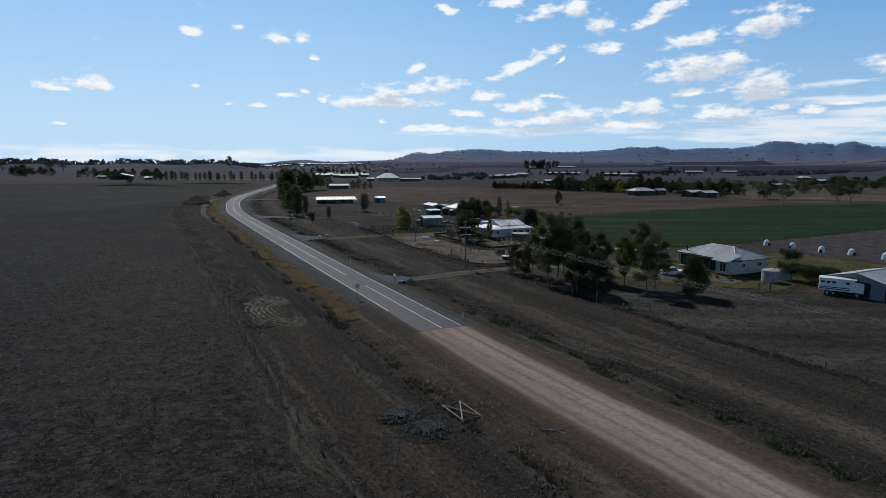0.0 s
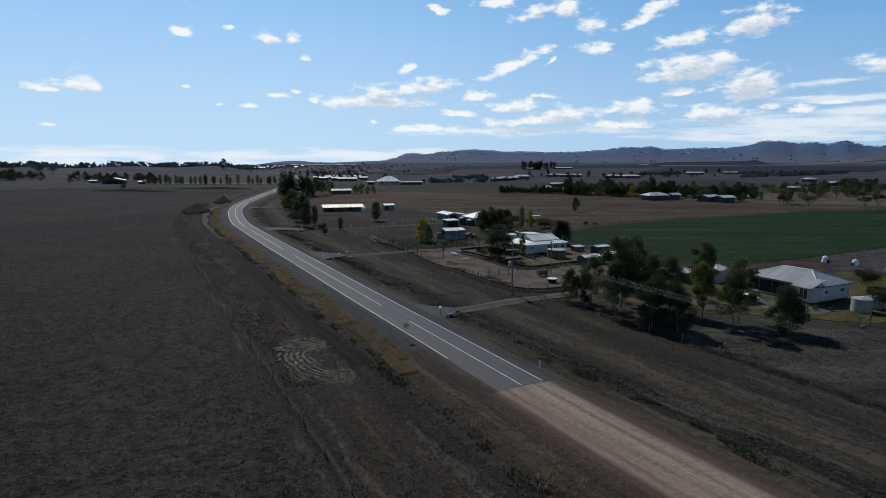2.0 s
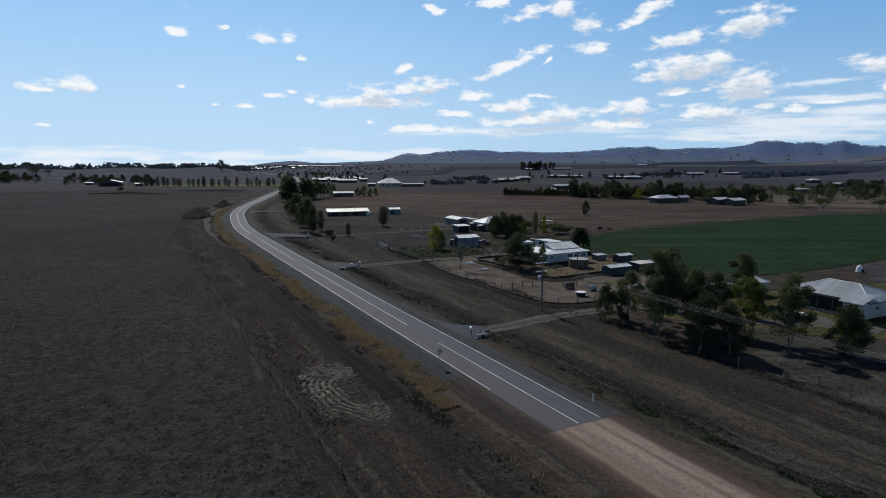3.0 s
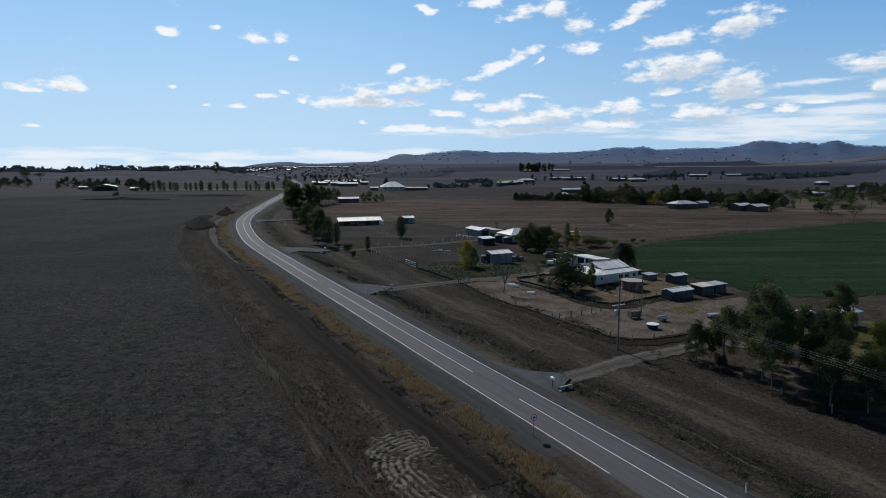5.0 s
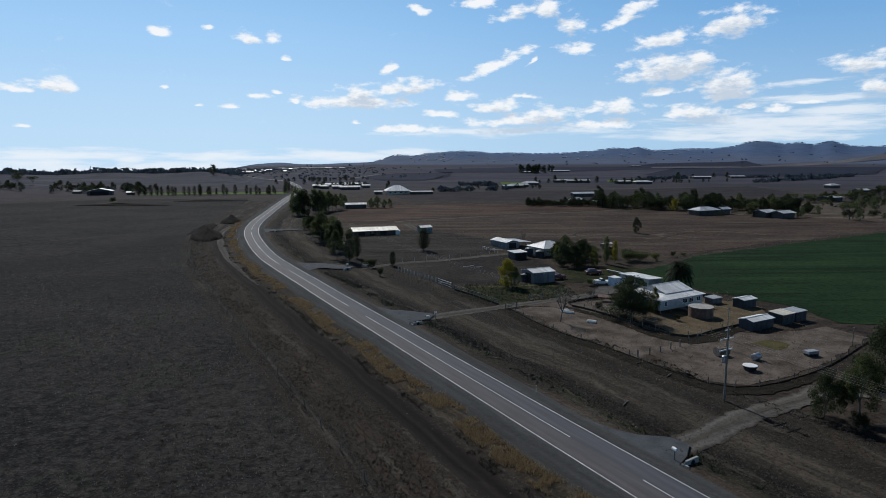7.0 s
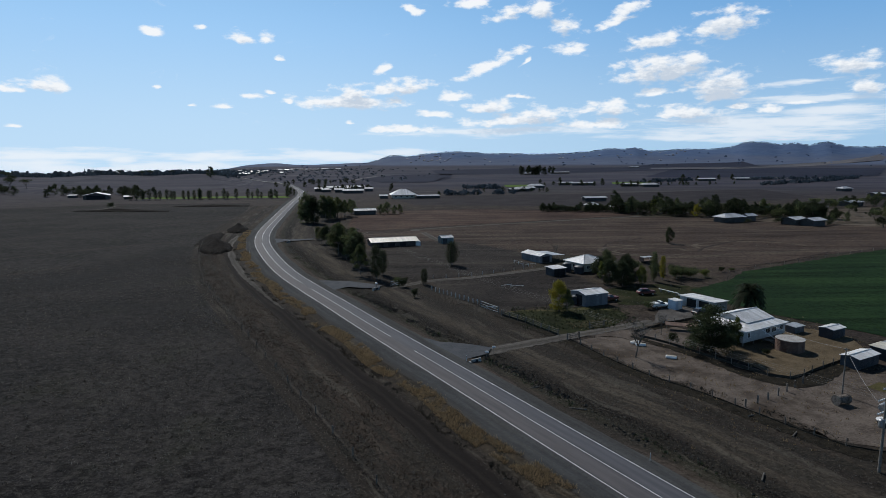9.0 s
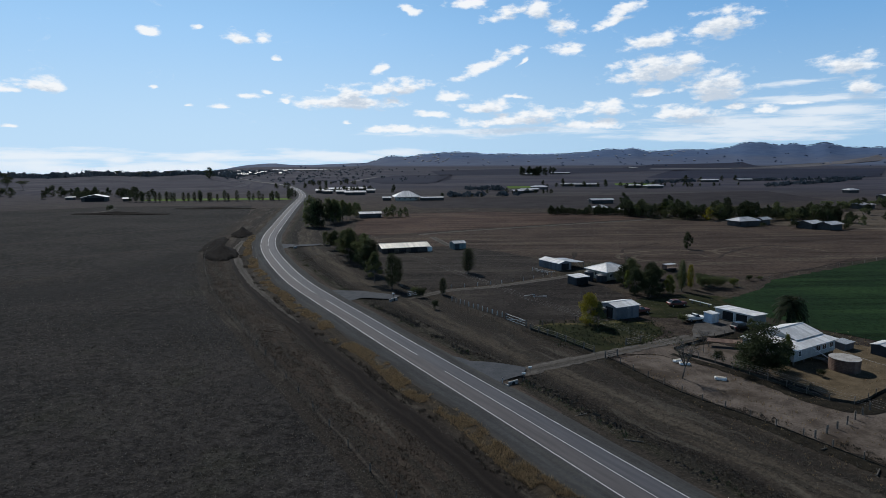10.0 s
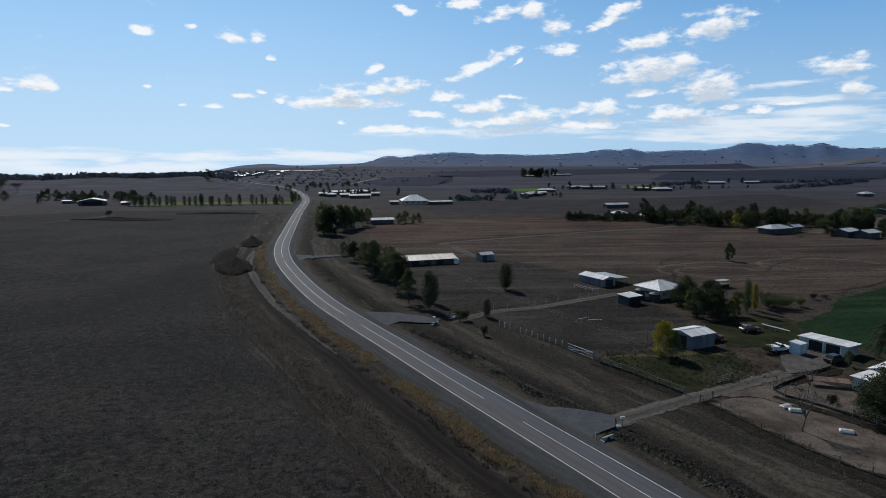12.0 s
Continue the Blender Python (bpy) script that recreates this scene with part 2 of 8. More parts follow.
BLUE_GREY = material("blue_grey_weatherboard", (0.2, 0.22, 0.245), (0.3, 0.325, 0.355), 0.8, 6.0, rough=0.6, bump=0.1)
BROWN_WALL = material("dark_brown_cladding", (0.045, 0.038, 0.035), (0.085, 0.074, 0.068), 0.8, 6.0, rough=0.7, bump=0.1)
# near-black colour that stands for the shade inside openings
DARK = material("interior_shade", (0.012, 0.012, 0.013), (0.03, 0.03, 0.03), 1.0, 6.0)
STEEL = material("galvanised_steel", (0.28, 0.29, 0.3), (0.42, 0.43, 0.44), 1.0, 12.0, rough=0.45, metal=0.8, bump=0.1)
RUBBER = material("black_rubber", (0.015, 0.015, 0.015), (0.03, 0.03, 0.03), 3.0, 20.0, rough=0.8)
CONCRETE = material("old_concrete", (0.22, 0.21, 0.2), (0.4, 0.39, 0.37), 1.2, 12.0, bump=0.4)
BROWN_SHEET = ribbed("rusty_sheet", (0.11, 0.07, 0.055), (0.2, 0.14, 0.11), rust=0.5, rough=0.8, spec=0.2)
ROOF_WHITE = ribbed("white_roof_sheet", (0.54, 0.54, 0.53), (0.78, 0.78, 0.77), rust=0.1, rough=0.5, spec=0.4)
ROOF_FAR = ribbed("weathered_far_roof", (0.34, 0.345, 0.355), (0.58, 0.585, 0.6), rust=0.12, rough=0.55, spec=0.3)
# far walls coloured dark for the tree shade they stand in
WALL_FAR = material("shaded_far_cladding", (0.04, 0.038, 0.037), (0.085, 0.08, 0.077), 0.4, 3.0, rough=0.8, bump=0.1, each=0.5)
ROOF_GREY = ribbed("grey_roof_sheet", (0.22, 0.24, 0.26), (0.33, 0.35, 0.38))
ROOF_ZINC = ribbed("zinc_roof_sheet", (0.36, 0.37, 0.38), (0.52, 0.53, 0.54), metal=0.35, rust=0.12)
ROOF_CREAM = ribbed("cream_roof_sheet", (0.5, 0.46, 0.37), (0.7, 0.65, 0.53), rust=0.15)
WALL_ZINC = ribbed("zinc_wall_sheet", (0.1, 0.11, 0.124), (0.17, 0.184, 0.203), rust=0.1, spec=0.3)
WALL_BLUE = ribbed("blue_wall_sheet", (0.034, 0.039, 0.046), (0.066, 0.074, 0.085), spec=0.25)
WALL_TEAL = ribbed("teal_wall_sheet", (0.07, 0.12, 0.13), (0.13, 0.19, 0.2))
LEAF_DARK = leaf_material("dark_leaves", (0.018, 0.025, 0.013), (0.06, 0.073, 0.034), 0.35)
PALM = leaf_material("palm_fronds", (0.012, 0.018, 0.009), (0.035, 0.045, 0.02), 0.2)
# both far leaf colours are shifted to blue to stand for haze
LEAF_FAR = leaf_material("hazed_far_scrub", (0.035, 0.048, 0.06), (0.062, 0.08, 0.098), 0.3)
LEAF_HILL = leaf_material("hazed_hill_scrub", (0.052, 0.08, 0.13), (0.075, 0.108, 0.17), 0.3)
LEAF_GUM = leaf_material("gum_leaves", (0.034, 0.046, 0.02), (0.14, 0.158, 0.07), 0.45)
LEAF_LIGHT = leaf_material("light_leaves", (0.06, 0.08, 0.02), (0.17, 0.19, 0.05), 0.45)
LEAF_YELLOW = leaf_material("yellow_leaves", (0.1, 0.1, 0.015), (0.26, 0.22, 0.03), 0.45)
GRASS_DRY = leaf_material("dry_grass", (0.075, 0.055, 0.034), (0.47, 0.35, 0.205), 0.4)
GRASS_DARK = leaf_material("dark_scrub", (0.024, 0.022, 0.018), (0.08, 0.07, 0.055), 0.3)
GRASS_DULL = leaf_material("dull_grass", (0.05, 0.046, 0.041), (0.19, 0.175, 0.15), 0.45)
GRASS_RUST = leaf_material("rusty_grass", (0.045, 0.033, 0.026), (0.105, 0.077, 0.057), 0.3)
WEED = leaf_material("green_weed", (0.022, 0.03, 0.017), (0.085, 0.102, 0.06), 0.3)
WIRE = material("rusty_wire", (0.03, 0.025, 0.022), (0.07, 0.06, 0.05), 2, 9, rough=0.8, bump=0)


# ---- mesh helpers ----
def link(name, bm, mat, parent=None, label="", smooth=False):
    me = bpy.data.meshes.new(name)
    bm.to_mesh(me)
    bm.free()
    me.materials.append(mat)
    if smooth:
        me.shade_smooth()
    ob = new(name, me)
    ob.parent = parent
    if label:
        ob["label"] = label
    return ob


def part(name, bm, mat, parent, label="", smooth=False):
    """One mesh object under a thing or under a part."""
    return link(name, bm, mat, parent, label, smooth)


def sheet(name, verts, faces, mat, parent=None, uv=None, smooth=False):
    me = bpy.data.meshes.new(name)
    me.from_pydata(verts, [], faces)
    me.materials.append(mat)
    if uv is not None:
        layer = me.uv_layers.new(name="along")
        idx = np.empty(len(me.loops), dtype=np.int32)
        me.loops.foreach_get("vertex_index", idx)
        layer.data.foreach_set("uv", np.asarray(uv, dtype=np.float32)[idx].ravel())
    if smooth:
        me.shade_smooth()
    ob = new(name, me)
    ob.parent = parent
    return ob


def root(name, x, y, z=0.0, rz=0.0, label="", category="", group="", s=1.0):
    ob = new(name)
    ob.empty_display_size = 0.3
    ob.matrix_basis = Matrix.LocRotScale((x, y, z), Euler((0, 0, radians(rz))), (s, s, s))
    return tagged(ob, label, category, group)


def box(bm, x0, y0, z0, x1, y1, z1, bevel=0.0):
    r = bmesh.ops.create_cube(bm, size=1.0)
    for v in r["verts"]:
        v.co = Vector(((x0 + x1) / 2 + v.co.x * (x1 - x0), (y0 + y1) / 2 + v.co.y * (y1 - y0), (z0 + z1) / 2 + v.co.z * (z1 - z0)))
    if bevel:
        edges = list({e for v in r["verts"] for e in v.link_edges})
        bmesh.ops.bevel(bm, geom=edges, offset=bevel, segments=1, affect="EDGES")
    return bm


def boxed(x0, y0, z0, x1, y1, z1, bevel=0.0):
    return box(bmesh.new(), x0, y0, z0, x1, y1, z1, bevel)


def rod(bm, a, b, r0, r1=None, sides=6):
    """A tapered round bar from a to b."""
    a, b = Vector(a), Vector(b)
    r1 = r0 if r1 is None else r1
    q = (b - a).to_track_quat("Z", "Y")
    rings = []
    for p, r in ((a, r0), (b, r1)):
        rings.append([bm.verts.new(p + q @ Vector((r * math.cos(k * math.tau / sides), r * math.sin(k * math.tau / sides), 0))) for k in range(sides)])
    for k in range(sides):
        bm.faces.new((rings[0][k], rings[0][(k + 1) % sides], rings[1][(k + 1) % sides], rings[1][k]))
    bm.faces.new(rings[0][::-1])
    bm.faces.new(rings[1])
    return bm


def lathe(profile, sides=20):
    """A turned body from (radius, height) pairs."""
    bm = bmesh.new()
    rings = [[bm.verts.new((r * math.cos(k * math.tau / sides), r * math.sin(k * math.tau / sides), z)) for k in range(sides)] for r, z in profile]
    for lo, hi in zip(rings, rings[1:]):
        for k in range(sides):
            bm.faces.new((lo[k], lo[(k + 1) % sides], hi[(k + 1) % sides], hi[k]))
    bm.faces.new(rings[0][::-1])
    bm.faces.new(rings[-1])
    return bm


def plate(corners, thick):
    """A slab on a planar outline, thickened downwards."""
    bm = bmesh.new()
    up = [bm.verts.new(c) for c in corners]
    down = [bm.verts.new((c[0], c[1], c[2] - thick)) for c in corners]
    bm.faces.new(up)
    bm.faces.new(down[::-1])
    for k in range(len(up)):
        j = (k + 1) % len(up)
        bm.faces.new((up[k], down[k], down[j], up[j]))
    bmesh.ops.recalc_face_normals(bm, faces=bm.faces)
    return bm


# ---- the ground ----
# the far skyline: bearing in degrees and height in metres
RIDGE = [(-70, -30), (-19.8, -34), (-18.7, -29), (-16.7, -33), (-15.8, -21), (-14.4, -7), (-12.7, 6), (-12.0, 6), (-10.6, -10), (-8.9, -12), (-6.3, -2), (-4.3, 9), (-3.6, 21), (-2.2, 49), (-0.4, 42), (0.5, 54), (1.5, 60), (3.8, 69), (5.4, 62), (6.9, 55), (8.7, 58),
         (10.4, 51), (13.9, 56), (15.9, 65), (17.4, 79), (18.8, 76), (19.6, 84), (20.4, 69), (21.6, 63), (23.0, 71), (25.6, 72), (27.1, 80), (27.8, 97), (28.6, 104), (29.6, 103), (30.7, 89), (31.8, 99), (32.8, 84), (34.0, 100), (34.7, 86), (35.3, 75), (70, 60)]


def fade(v, a, b):
    u = np.clip((np.asarray(v, float) - a) / (b - a), 0, 1)
    return u * u * (3 - 2 * u)


def ground_z(x, y):
    """Height of the land: flat plain, a low ridge to the north-west that falls away behind, hills along the far side."""
    x, y = np.asarray(x, float), np.asarray(y, float)
    d, a = np.hypot(x, y), np.degrees(np.arctan2(x, y))
    west = fade(a, -14.0, -20.0) * fade(a, -100, -60)
    z = 12.5 * west * np.exp(-((d - 1130) / 190) ** 2) * (0.9 + 0.1 * np.sin(a * 0.9))
    z = z + 2.0 * fade(a, -26, -32) * fade(a, -100, -60) * np.exp(-((d - 800) / 80) ** 2)
    z = z - west * fade(d, 1300, 4600) * 40
    hill = np.interp(a, [p[0] for p in RIDGE], [p[1] for p in RIDGE])
    crest = np.interp(a, [-9.0, -4.0], [4300.0, 3500.0])
    bumps = 1.2 * np.sin(a * 1.9 + 1) * np.sin(a * 0.83) + 0.8 * np.sin(a * 4.7 + d * 0.004)
    gentle = 0.30 * fade(d / crest, 0.66, 0.92) + 0.70 * fade(d / crest, 0.82, 1.0)
    rise = np.where(d < crest, gentle, 1 - fade(d, crest, crest * 1.4) * 0.6)
    z = z + (hill + bumps * (hill > 20)) * rise
    return z


def ground_material():
    m = bpy.data.materials.new("dry_paddock")
    m.use_nodes = True
    n = Nodes(m.node_tree)
    at = n.put("ShaderNodeTexCoord").outputs["Object"]
    stretched = n.put("ShaderNodeMapping", at, (0, 0, 0), (0, 0, radians(18)), (0.35, 1.0, 1.0)).outputs[0]
    big, mid, fine = n.noise(stretched, 0.012, 6.0, 0.6), n.noise(at, 0.11, 6.0, 0.65), n.noise(at, 2.3, 5.0, 0.7)
    c = n.mix(n.fit(big, 0.38, 0.62), (0.036, 0.03, 0.027), (0.06, 0.048, 0.04))
    c = n.mix(n.fit(mid, 0.42, 0.7), c, (0.088, 0.071, 0.055))
    c = n.mix(n.math("MULTIPLY", n.fit(fine, 0.4, 0.66), 0.6), c, (0.026, 0.021, 0.02))
    c = n.mix(n.math("MULTIPLY", n.fit(n.noise(at, 0.03, 6.0, 0.65, 0.4), 0.5, 0.64), 0.65), c, (0.04, 0.042, 0.026))
    c = n.mottle(at, c, 0.6, 0.25, (0.1, 0.083, 0.064), 0.7)
    c = n.mottle(at, c, 0.35, 0.2, (0.095, 0.08, 0.06), 0.16)
    # far country: soil and scrub strips, with blue distance haze mixed into the colour
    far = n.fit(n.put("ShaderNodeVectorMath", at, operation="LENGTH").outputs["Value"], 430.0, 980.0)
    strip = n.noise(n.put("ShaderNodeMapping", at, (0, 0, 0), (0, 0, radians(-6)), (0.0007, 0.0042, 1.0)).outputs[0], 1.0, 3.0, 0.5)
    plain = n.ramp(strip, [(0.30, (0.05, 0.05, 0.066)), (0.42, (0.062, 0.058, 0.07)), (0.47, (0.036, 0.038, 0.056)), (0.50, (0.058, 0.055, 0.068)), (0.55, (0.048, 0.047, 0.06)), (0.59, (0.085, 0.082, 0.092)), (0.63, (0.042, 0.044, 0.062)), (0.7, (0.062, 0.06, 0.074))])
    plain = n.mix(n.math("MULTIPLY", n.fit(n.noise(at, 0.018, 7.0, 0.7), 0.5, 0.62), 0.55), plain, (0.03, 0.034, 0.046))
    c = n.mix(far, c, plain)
    # the hill colours carry the same blue haze, stronger farther out
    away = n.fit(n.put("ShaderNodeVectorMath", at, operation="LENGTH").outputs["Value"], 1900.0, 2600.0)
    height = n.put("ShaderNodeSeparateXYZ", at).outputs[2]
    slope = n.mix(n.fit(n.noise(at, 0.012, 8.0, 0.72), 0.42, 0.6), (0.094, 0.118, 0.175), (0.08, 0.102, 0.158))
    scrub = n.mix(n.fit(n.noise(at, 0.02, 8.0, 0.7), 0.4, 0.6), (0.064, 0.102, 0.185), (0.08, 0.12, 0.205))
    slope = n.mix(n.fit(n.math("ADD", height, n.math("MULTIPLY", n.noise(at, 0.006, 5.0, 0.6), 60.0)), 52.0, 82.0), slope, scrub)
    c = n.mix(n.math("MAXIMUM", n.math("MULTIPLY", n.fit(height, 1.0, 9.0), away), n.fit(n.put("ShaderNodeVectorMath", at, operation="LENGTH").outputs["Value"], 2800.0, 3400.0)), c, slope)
    p = n.put("ShaderNodeBsdfPrincipled")
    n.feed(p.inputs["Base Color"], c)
    p.inputs["Roughness"].default_value, p.inputs["Specular IOR Level"].default_value = 0.95, 0.03
    b = n.put("ShaderNodeBump")
    b.inputs["Strength"].default_value, b.inputs["Distance"].default_value = 0.6, 0.12
    n.feed(b.inputs["Height"], n.math("ADD", fine, n.math("MULTIPLY", mid, 2.0)))
    n.feed(p.inputs["Normal"], b.outputs[0])
    n.put("ShaderNodeOutputMaterial", p.outputs[0])
    return m


def build_ground():
    az = np.concatenate([np.arange(-62, 62, 0.4), np.arange(62, 298, 6.0)])
    rad = [0.0, 12.0]
    while rad[-1] < 4850:
        rad.append(rad[-1] * 1.045 + 1.0)
    rad = np.array(rad[1:])
    a, r = np.meshgrid(np.radians(az), rad)
    x, y = r * np.sin(a), r * np.cos(a)
    z = ground_z(x, y)
    verts = [(0.0, 0.0, float(ground_z(0, 0)))] + list(zip(x.ravel().tolist(), y.ravel().tolist(), z.ravel().tolist()))
    k = len(az)
    faces = [(0, 1 + (j + 1) % k, 1 + j) for j in range(k)]
    for i in range(len(rad) - 1):
        for j in range(k):
            j2 = (j + 1) % k
            faces.append((1 + i * k + j, 1 + i * k + j2, 1 + (i + 1) * k + j2, 1 + (i + 1) * k + j))
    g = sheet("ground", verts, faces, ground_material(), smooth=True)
    tagged(g, "dry brown grazing plain with far hills tinted by blue haze", "ground", kind="structure")


build_ground()

# ---- the road's line ----
LINE = [(68, -52), (44, -5), (20.8, 40.2), (14.5, 52), (8.0, 64.3), (1.6, 77.2), (-8.2, 97.1), (-17.1, 115), (-25.9, 132.9), (-39.1, 159.9), (-52.4, 186.8), (-62.4, 207.6), (-71.6, 226.5), (-82.3, 250), (-94.4, 283), (-105.3, 318.9),
        (-113.0, 357), (-120.2, 414), (-133.5, 530), (-146.2, 650), (-160.5, 733), (-183, 825), (-219, 943), (-262, 1025), (-315, 1115), (-400, 1295)]


def smooth_line(points, step):
    """A rounded line through the points (Catmull-Rom), cut into even steps."""
    p = [Vector(q) for q in points]
    p = [p[0] * 2 - p[1], *p, p[-1] * 2 - p[-2]]
    fine = []
    for a, b, c, d in zip(p, p[1:], p[2:], p[3:]):
        for k in range(24):
            t = k / 24
            fine.append(0.5 * (2 * b + (c - a) * t + (2 * a - 5 * b + 4 * c - d) * t * t + (3 * b - a - 3 * c + d) * t ** 3))
    fine.append(p[-2])
    s = np.concatenate([[0], np.cumsum([(b - a).length for a, b in zip(fine, fine[1:])])])
    at = np.arange(0, s[-1], step)
    return np.interp(at, s, [q.x for q in fine]), np.interp(at, s, [q.y for q in fine]), at


RX, RY, RS = smooth_line(LINE, 2.0)
_tx, _ty = np.gradient(RX), np.gradient(RY)
for _ in range(3):
    _tx, _ty = np.convolve(np.pad(_tx, 2, "edge"), np.ones(5) / 5, "valid"), np.convolve(np.pad(_ty, 2, "edge"), np.ones(5) / 5, "valid")
_l = np.hypot(_tx, _ty)
RNX, RNY = -_ty / _l, _tx / _l


def station(x, y):
    return float(RS[np.argmin((RX - x) ** 2 + (RY - y) ** 2)])


def beside(s, off):
    """The place off metres to the left of the road's middle at station s."""
    return float(np.interp(s, RS, RX) + off * np.interp(s, RS, RNX)), float(np.interp(s, RS, RY) + off * np.interp(s, RS, RNY))


def along(name, profile, s0, s1, mat, label, category, kind="structure", lift=0.0, wave=0.0, step=2.0):
    """A strip laid along the road: profile holds (offset to the left, height)."""
    st = np.arange(s0, s1 + 0.01, step)
    off = np.array([p[0] for p in profile])
    hz = np.array([p[1] for p in profile])
    cx, cy = np.interp(st, RS, RX), np.interp(st, RS, RY)
    nx, ny = np.interp(st, RS, RNX), np.interp(st, RS, RNY)
    o = off[None, :] + (wave * (np.sin(st * 0.21) + np.sin(st * 0.097 + 2) + 0.6 * np.sin(st * 0.53)))[:, None]
    x, y = cx[:, None] + nx[:, None] * o, cy[:, None] + ny[:, None] * o
    z = ground_z(x, y) + hz[None, :] + lift
    k = len(profile)
    verts = list(zip(x.ravel().tolist(), y.ravel().tolist(), z.ravel().tolist()))
    uv = np.stack([np.broadcast_to(off, x.shape).ravel(), np.repeat(st, k)], 1)
    faces = [(i * k + j, i * k + j + 1, (i + 1) * k + j + 1, (i + 1) * k + j) for i in range(len(st) - 1) for j in range(k - 1)]
    faces = [f[::-1] for f in faces]
    ob = sheet(name, verts, faces, mat, uv=uv, smooth=True)
    return tagged(ob, label, category, kind=kind)


def strip_material(name, stops, lo, hi, wander=1.0, grain=0.45, speck=(0.018, 0.016, 0.015), rough=0.95, bump=0.5, spec=0.03, wild=0.0, tone=0.58):
    """Colours that follow the offset from the road's middle, with wandering edges: stops of (offset, colour)."""
    m = bpy.data.materials.new(name)
    m.use_nodes = True
    n = Nodes(m.node_tree)
    tc = n.put("ShaderNodeTexCoord")
    at, uv = tc.outputs["Object"], n.put("ShaderNodeSeparateXYZ", tc.outputs["UV"])
    lanes = n.put("ShaderNodeCombineXYZ", n.math("MULTIPLY", uv.outputs[0], 1.0), n.math("MULTIPLY", uv.outputs[1], 0.06), 0.0).outputs[0]
    drift = n.math("ADD", n.math("MULTIPLY", n.math("SUBTRACT", n.noise(at, 0.09, 3.0), 0.5), 3.0 * wander), n.math("MULTIPLY", n.math("SUBTRACT", n.noise(at, 0.7, 4.0, 0.65), 0.5), 1.6 * wander))
    u = n.math("ADD", uv.outputs[0], drift)
    c = n.ramp(n.put("ShaderNodeMapRange", u, lo, hi, 0.0, 1.0).outputs[0], [((o - lo) / (hi - lo), tuple(v * tone for v in col)) for o, col in stops])
    fine, streak = n.noise(at, 2.6, 5.0, 0.7), n.noise(lanes, 1.6, 4.0, 0.6)
    c = n.mix(n.math("MULTIPLY", n.fit(fine, 0.42, 0.68), grain), c, speck)
    c = n.put("ShaderNodeHueSaturation", 0.5, 1.0, n.math("ADD", 0.62, n.math("MULTIPLY", streak, 0.76)), 1.0, c).outputs[0]
    if wild:
        # scrubby growth: dark clumps, pale dead stalks and long drag marks
        clump, stalk = n.noise(at, 0.8, 5.0, 0.7), n.noise(at, 5.5, 4.0, 0.8)
        drag = n.noise(n.put("ShaderNodeCombineXYZ", n.math("ADD", uv.outputs[0], n.math("MULTIPLY", n.noise(at, 0.05, 2.0), 4.0)), n.math("MULTIPLY", uv.outputs[1], 0.02), 7.0).outputs[0], 2.2, 3.0, 0.6)
        swath = n.noise(n.put("ShaderNodeCombineXYZ", n.math("ADD", n.math("MULTIPLY", uv.outputs[0], 0.42), n.math("MULTIPLY", n.noise(at, 0.05, 4.0, 0.6), 2.6)), n.math("MULTIPLY", uv.outputs[1], 0.035), 3.0).outputs[0], 1.0, 4.0, 0.62)
        c = n.mix(n.math("MULTIPLY", n.fit(swath, 0.50, 0.57), 0.85 * wild), c, (0.025, 0.024, 0.021))
        c = n.mix(n.math("MULTIPLY", n.fit(swath, 0.45, 0.37), 0.55 * wild), c, (0.1, 0.093, 0.077))
        c = n.mix(n.math("MULTIPLY", n.fit(clump, 0.5, 0.66), 0.45 * wild), c, (0.018, 0.0165, 0.014))
        c = n.mix(n.math("MULTIPLY", n.fit(drag, 0.54, 0.68), 0.5 * wild), c, (0.022, 0.019, 0.018))
        c = n.mix(n.math("MULTIPLY", n.fit(stalk, 0.55, 0.72), 0.4 * wild), c, (0.13, 0.112, 0.088))
        c = n.mottle(at, c, 0.5 * wild, 0.34 * wild)
    p = n.put("ShaderNodeBsdfPrincipled")
    n.feed(p.inputs["Base Color"], c)
    p.inputs["Roughness"].default_value, p.inputs["Specular IOR Level"].default_value = rough, spec
    b = n.put("ShaderNodeBump")
    b.inputs["Strength"].default_value, b.inputs["Distance"].default_value = bump, 0.06 + 0.14 * wild
    n.feed(b.inputs["Height"], n.math("ADD", fine, streak))
    n.feed(p.inputs["Normal"], b.outputs[0])
    n.put("ShaderNodeOutputMaterial", p.outputs[0])
    return m


SEAL_END = station(1.4, 77.5)
BEND = station(-101, 308)
ROAD_END = float(RS[-1]) - 4

# verges: west side from the shoulder to the field fence, east side from the shoulder to the paddock fences
WEST = strip_material("west_verge", [(4.0, (0.10, 0.085, 0.075)), (6.6, (0.085, 0.076, 0.068)), (7.4, (0.12, 0.096, 0.066)), (9.4, (0.1, 0.08, 0.058)), (10.3, (0.07, 0.06, 0.052)), (11.6, (0.075, 0.064, 0.055)), (12.2, (0.032, 0.028, 0.027)), (13.2, (0.06, 0.052, 0.046)), (14.0, (0.028, 0.025, 0.024)),
                                     (15.0, (0.07, 0.058, 0.049)), (17.6, (0.088, 0.068, 0.055)), (21.8, (0.08, 0.063, 0.052)), (22.7, (0.055, 0.046, 0.04)), (23.0, (0.03, 0.026, 0.024)), (23.3, (0.12, 0.106, 0.09)), (23.6, (0.032, 0.028, 0.026)), (24.2, (0.056, 0.048, 0.042)), (25.6, (0.056, 0.049, 0.043))], 4.0, 26.0, 0.4, wild=0.8, tone=0.5)
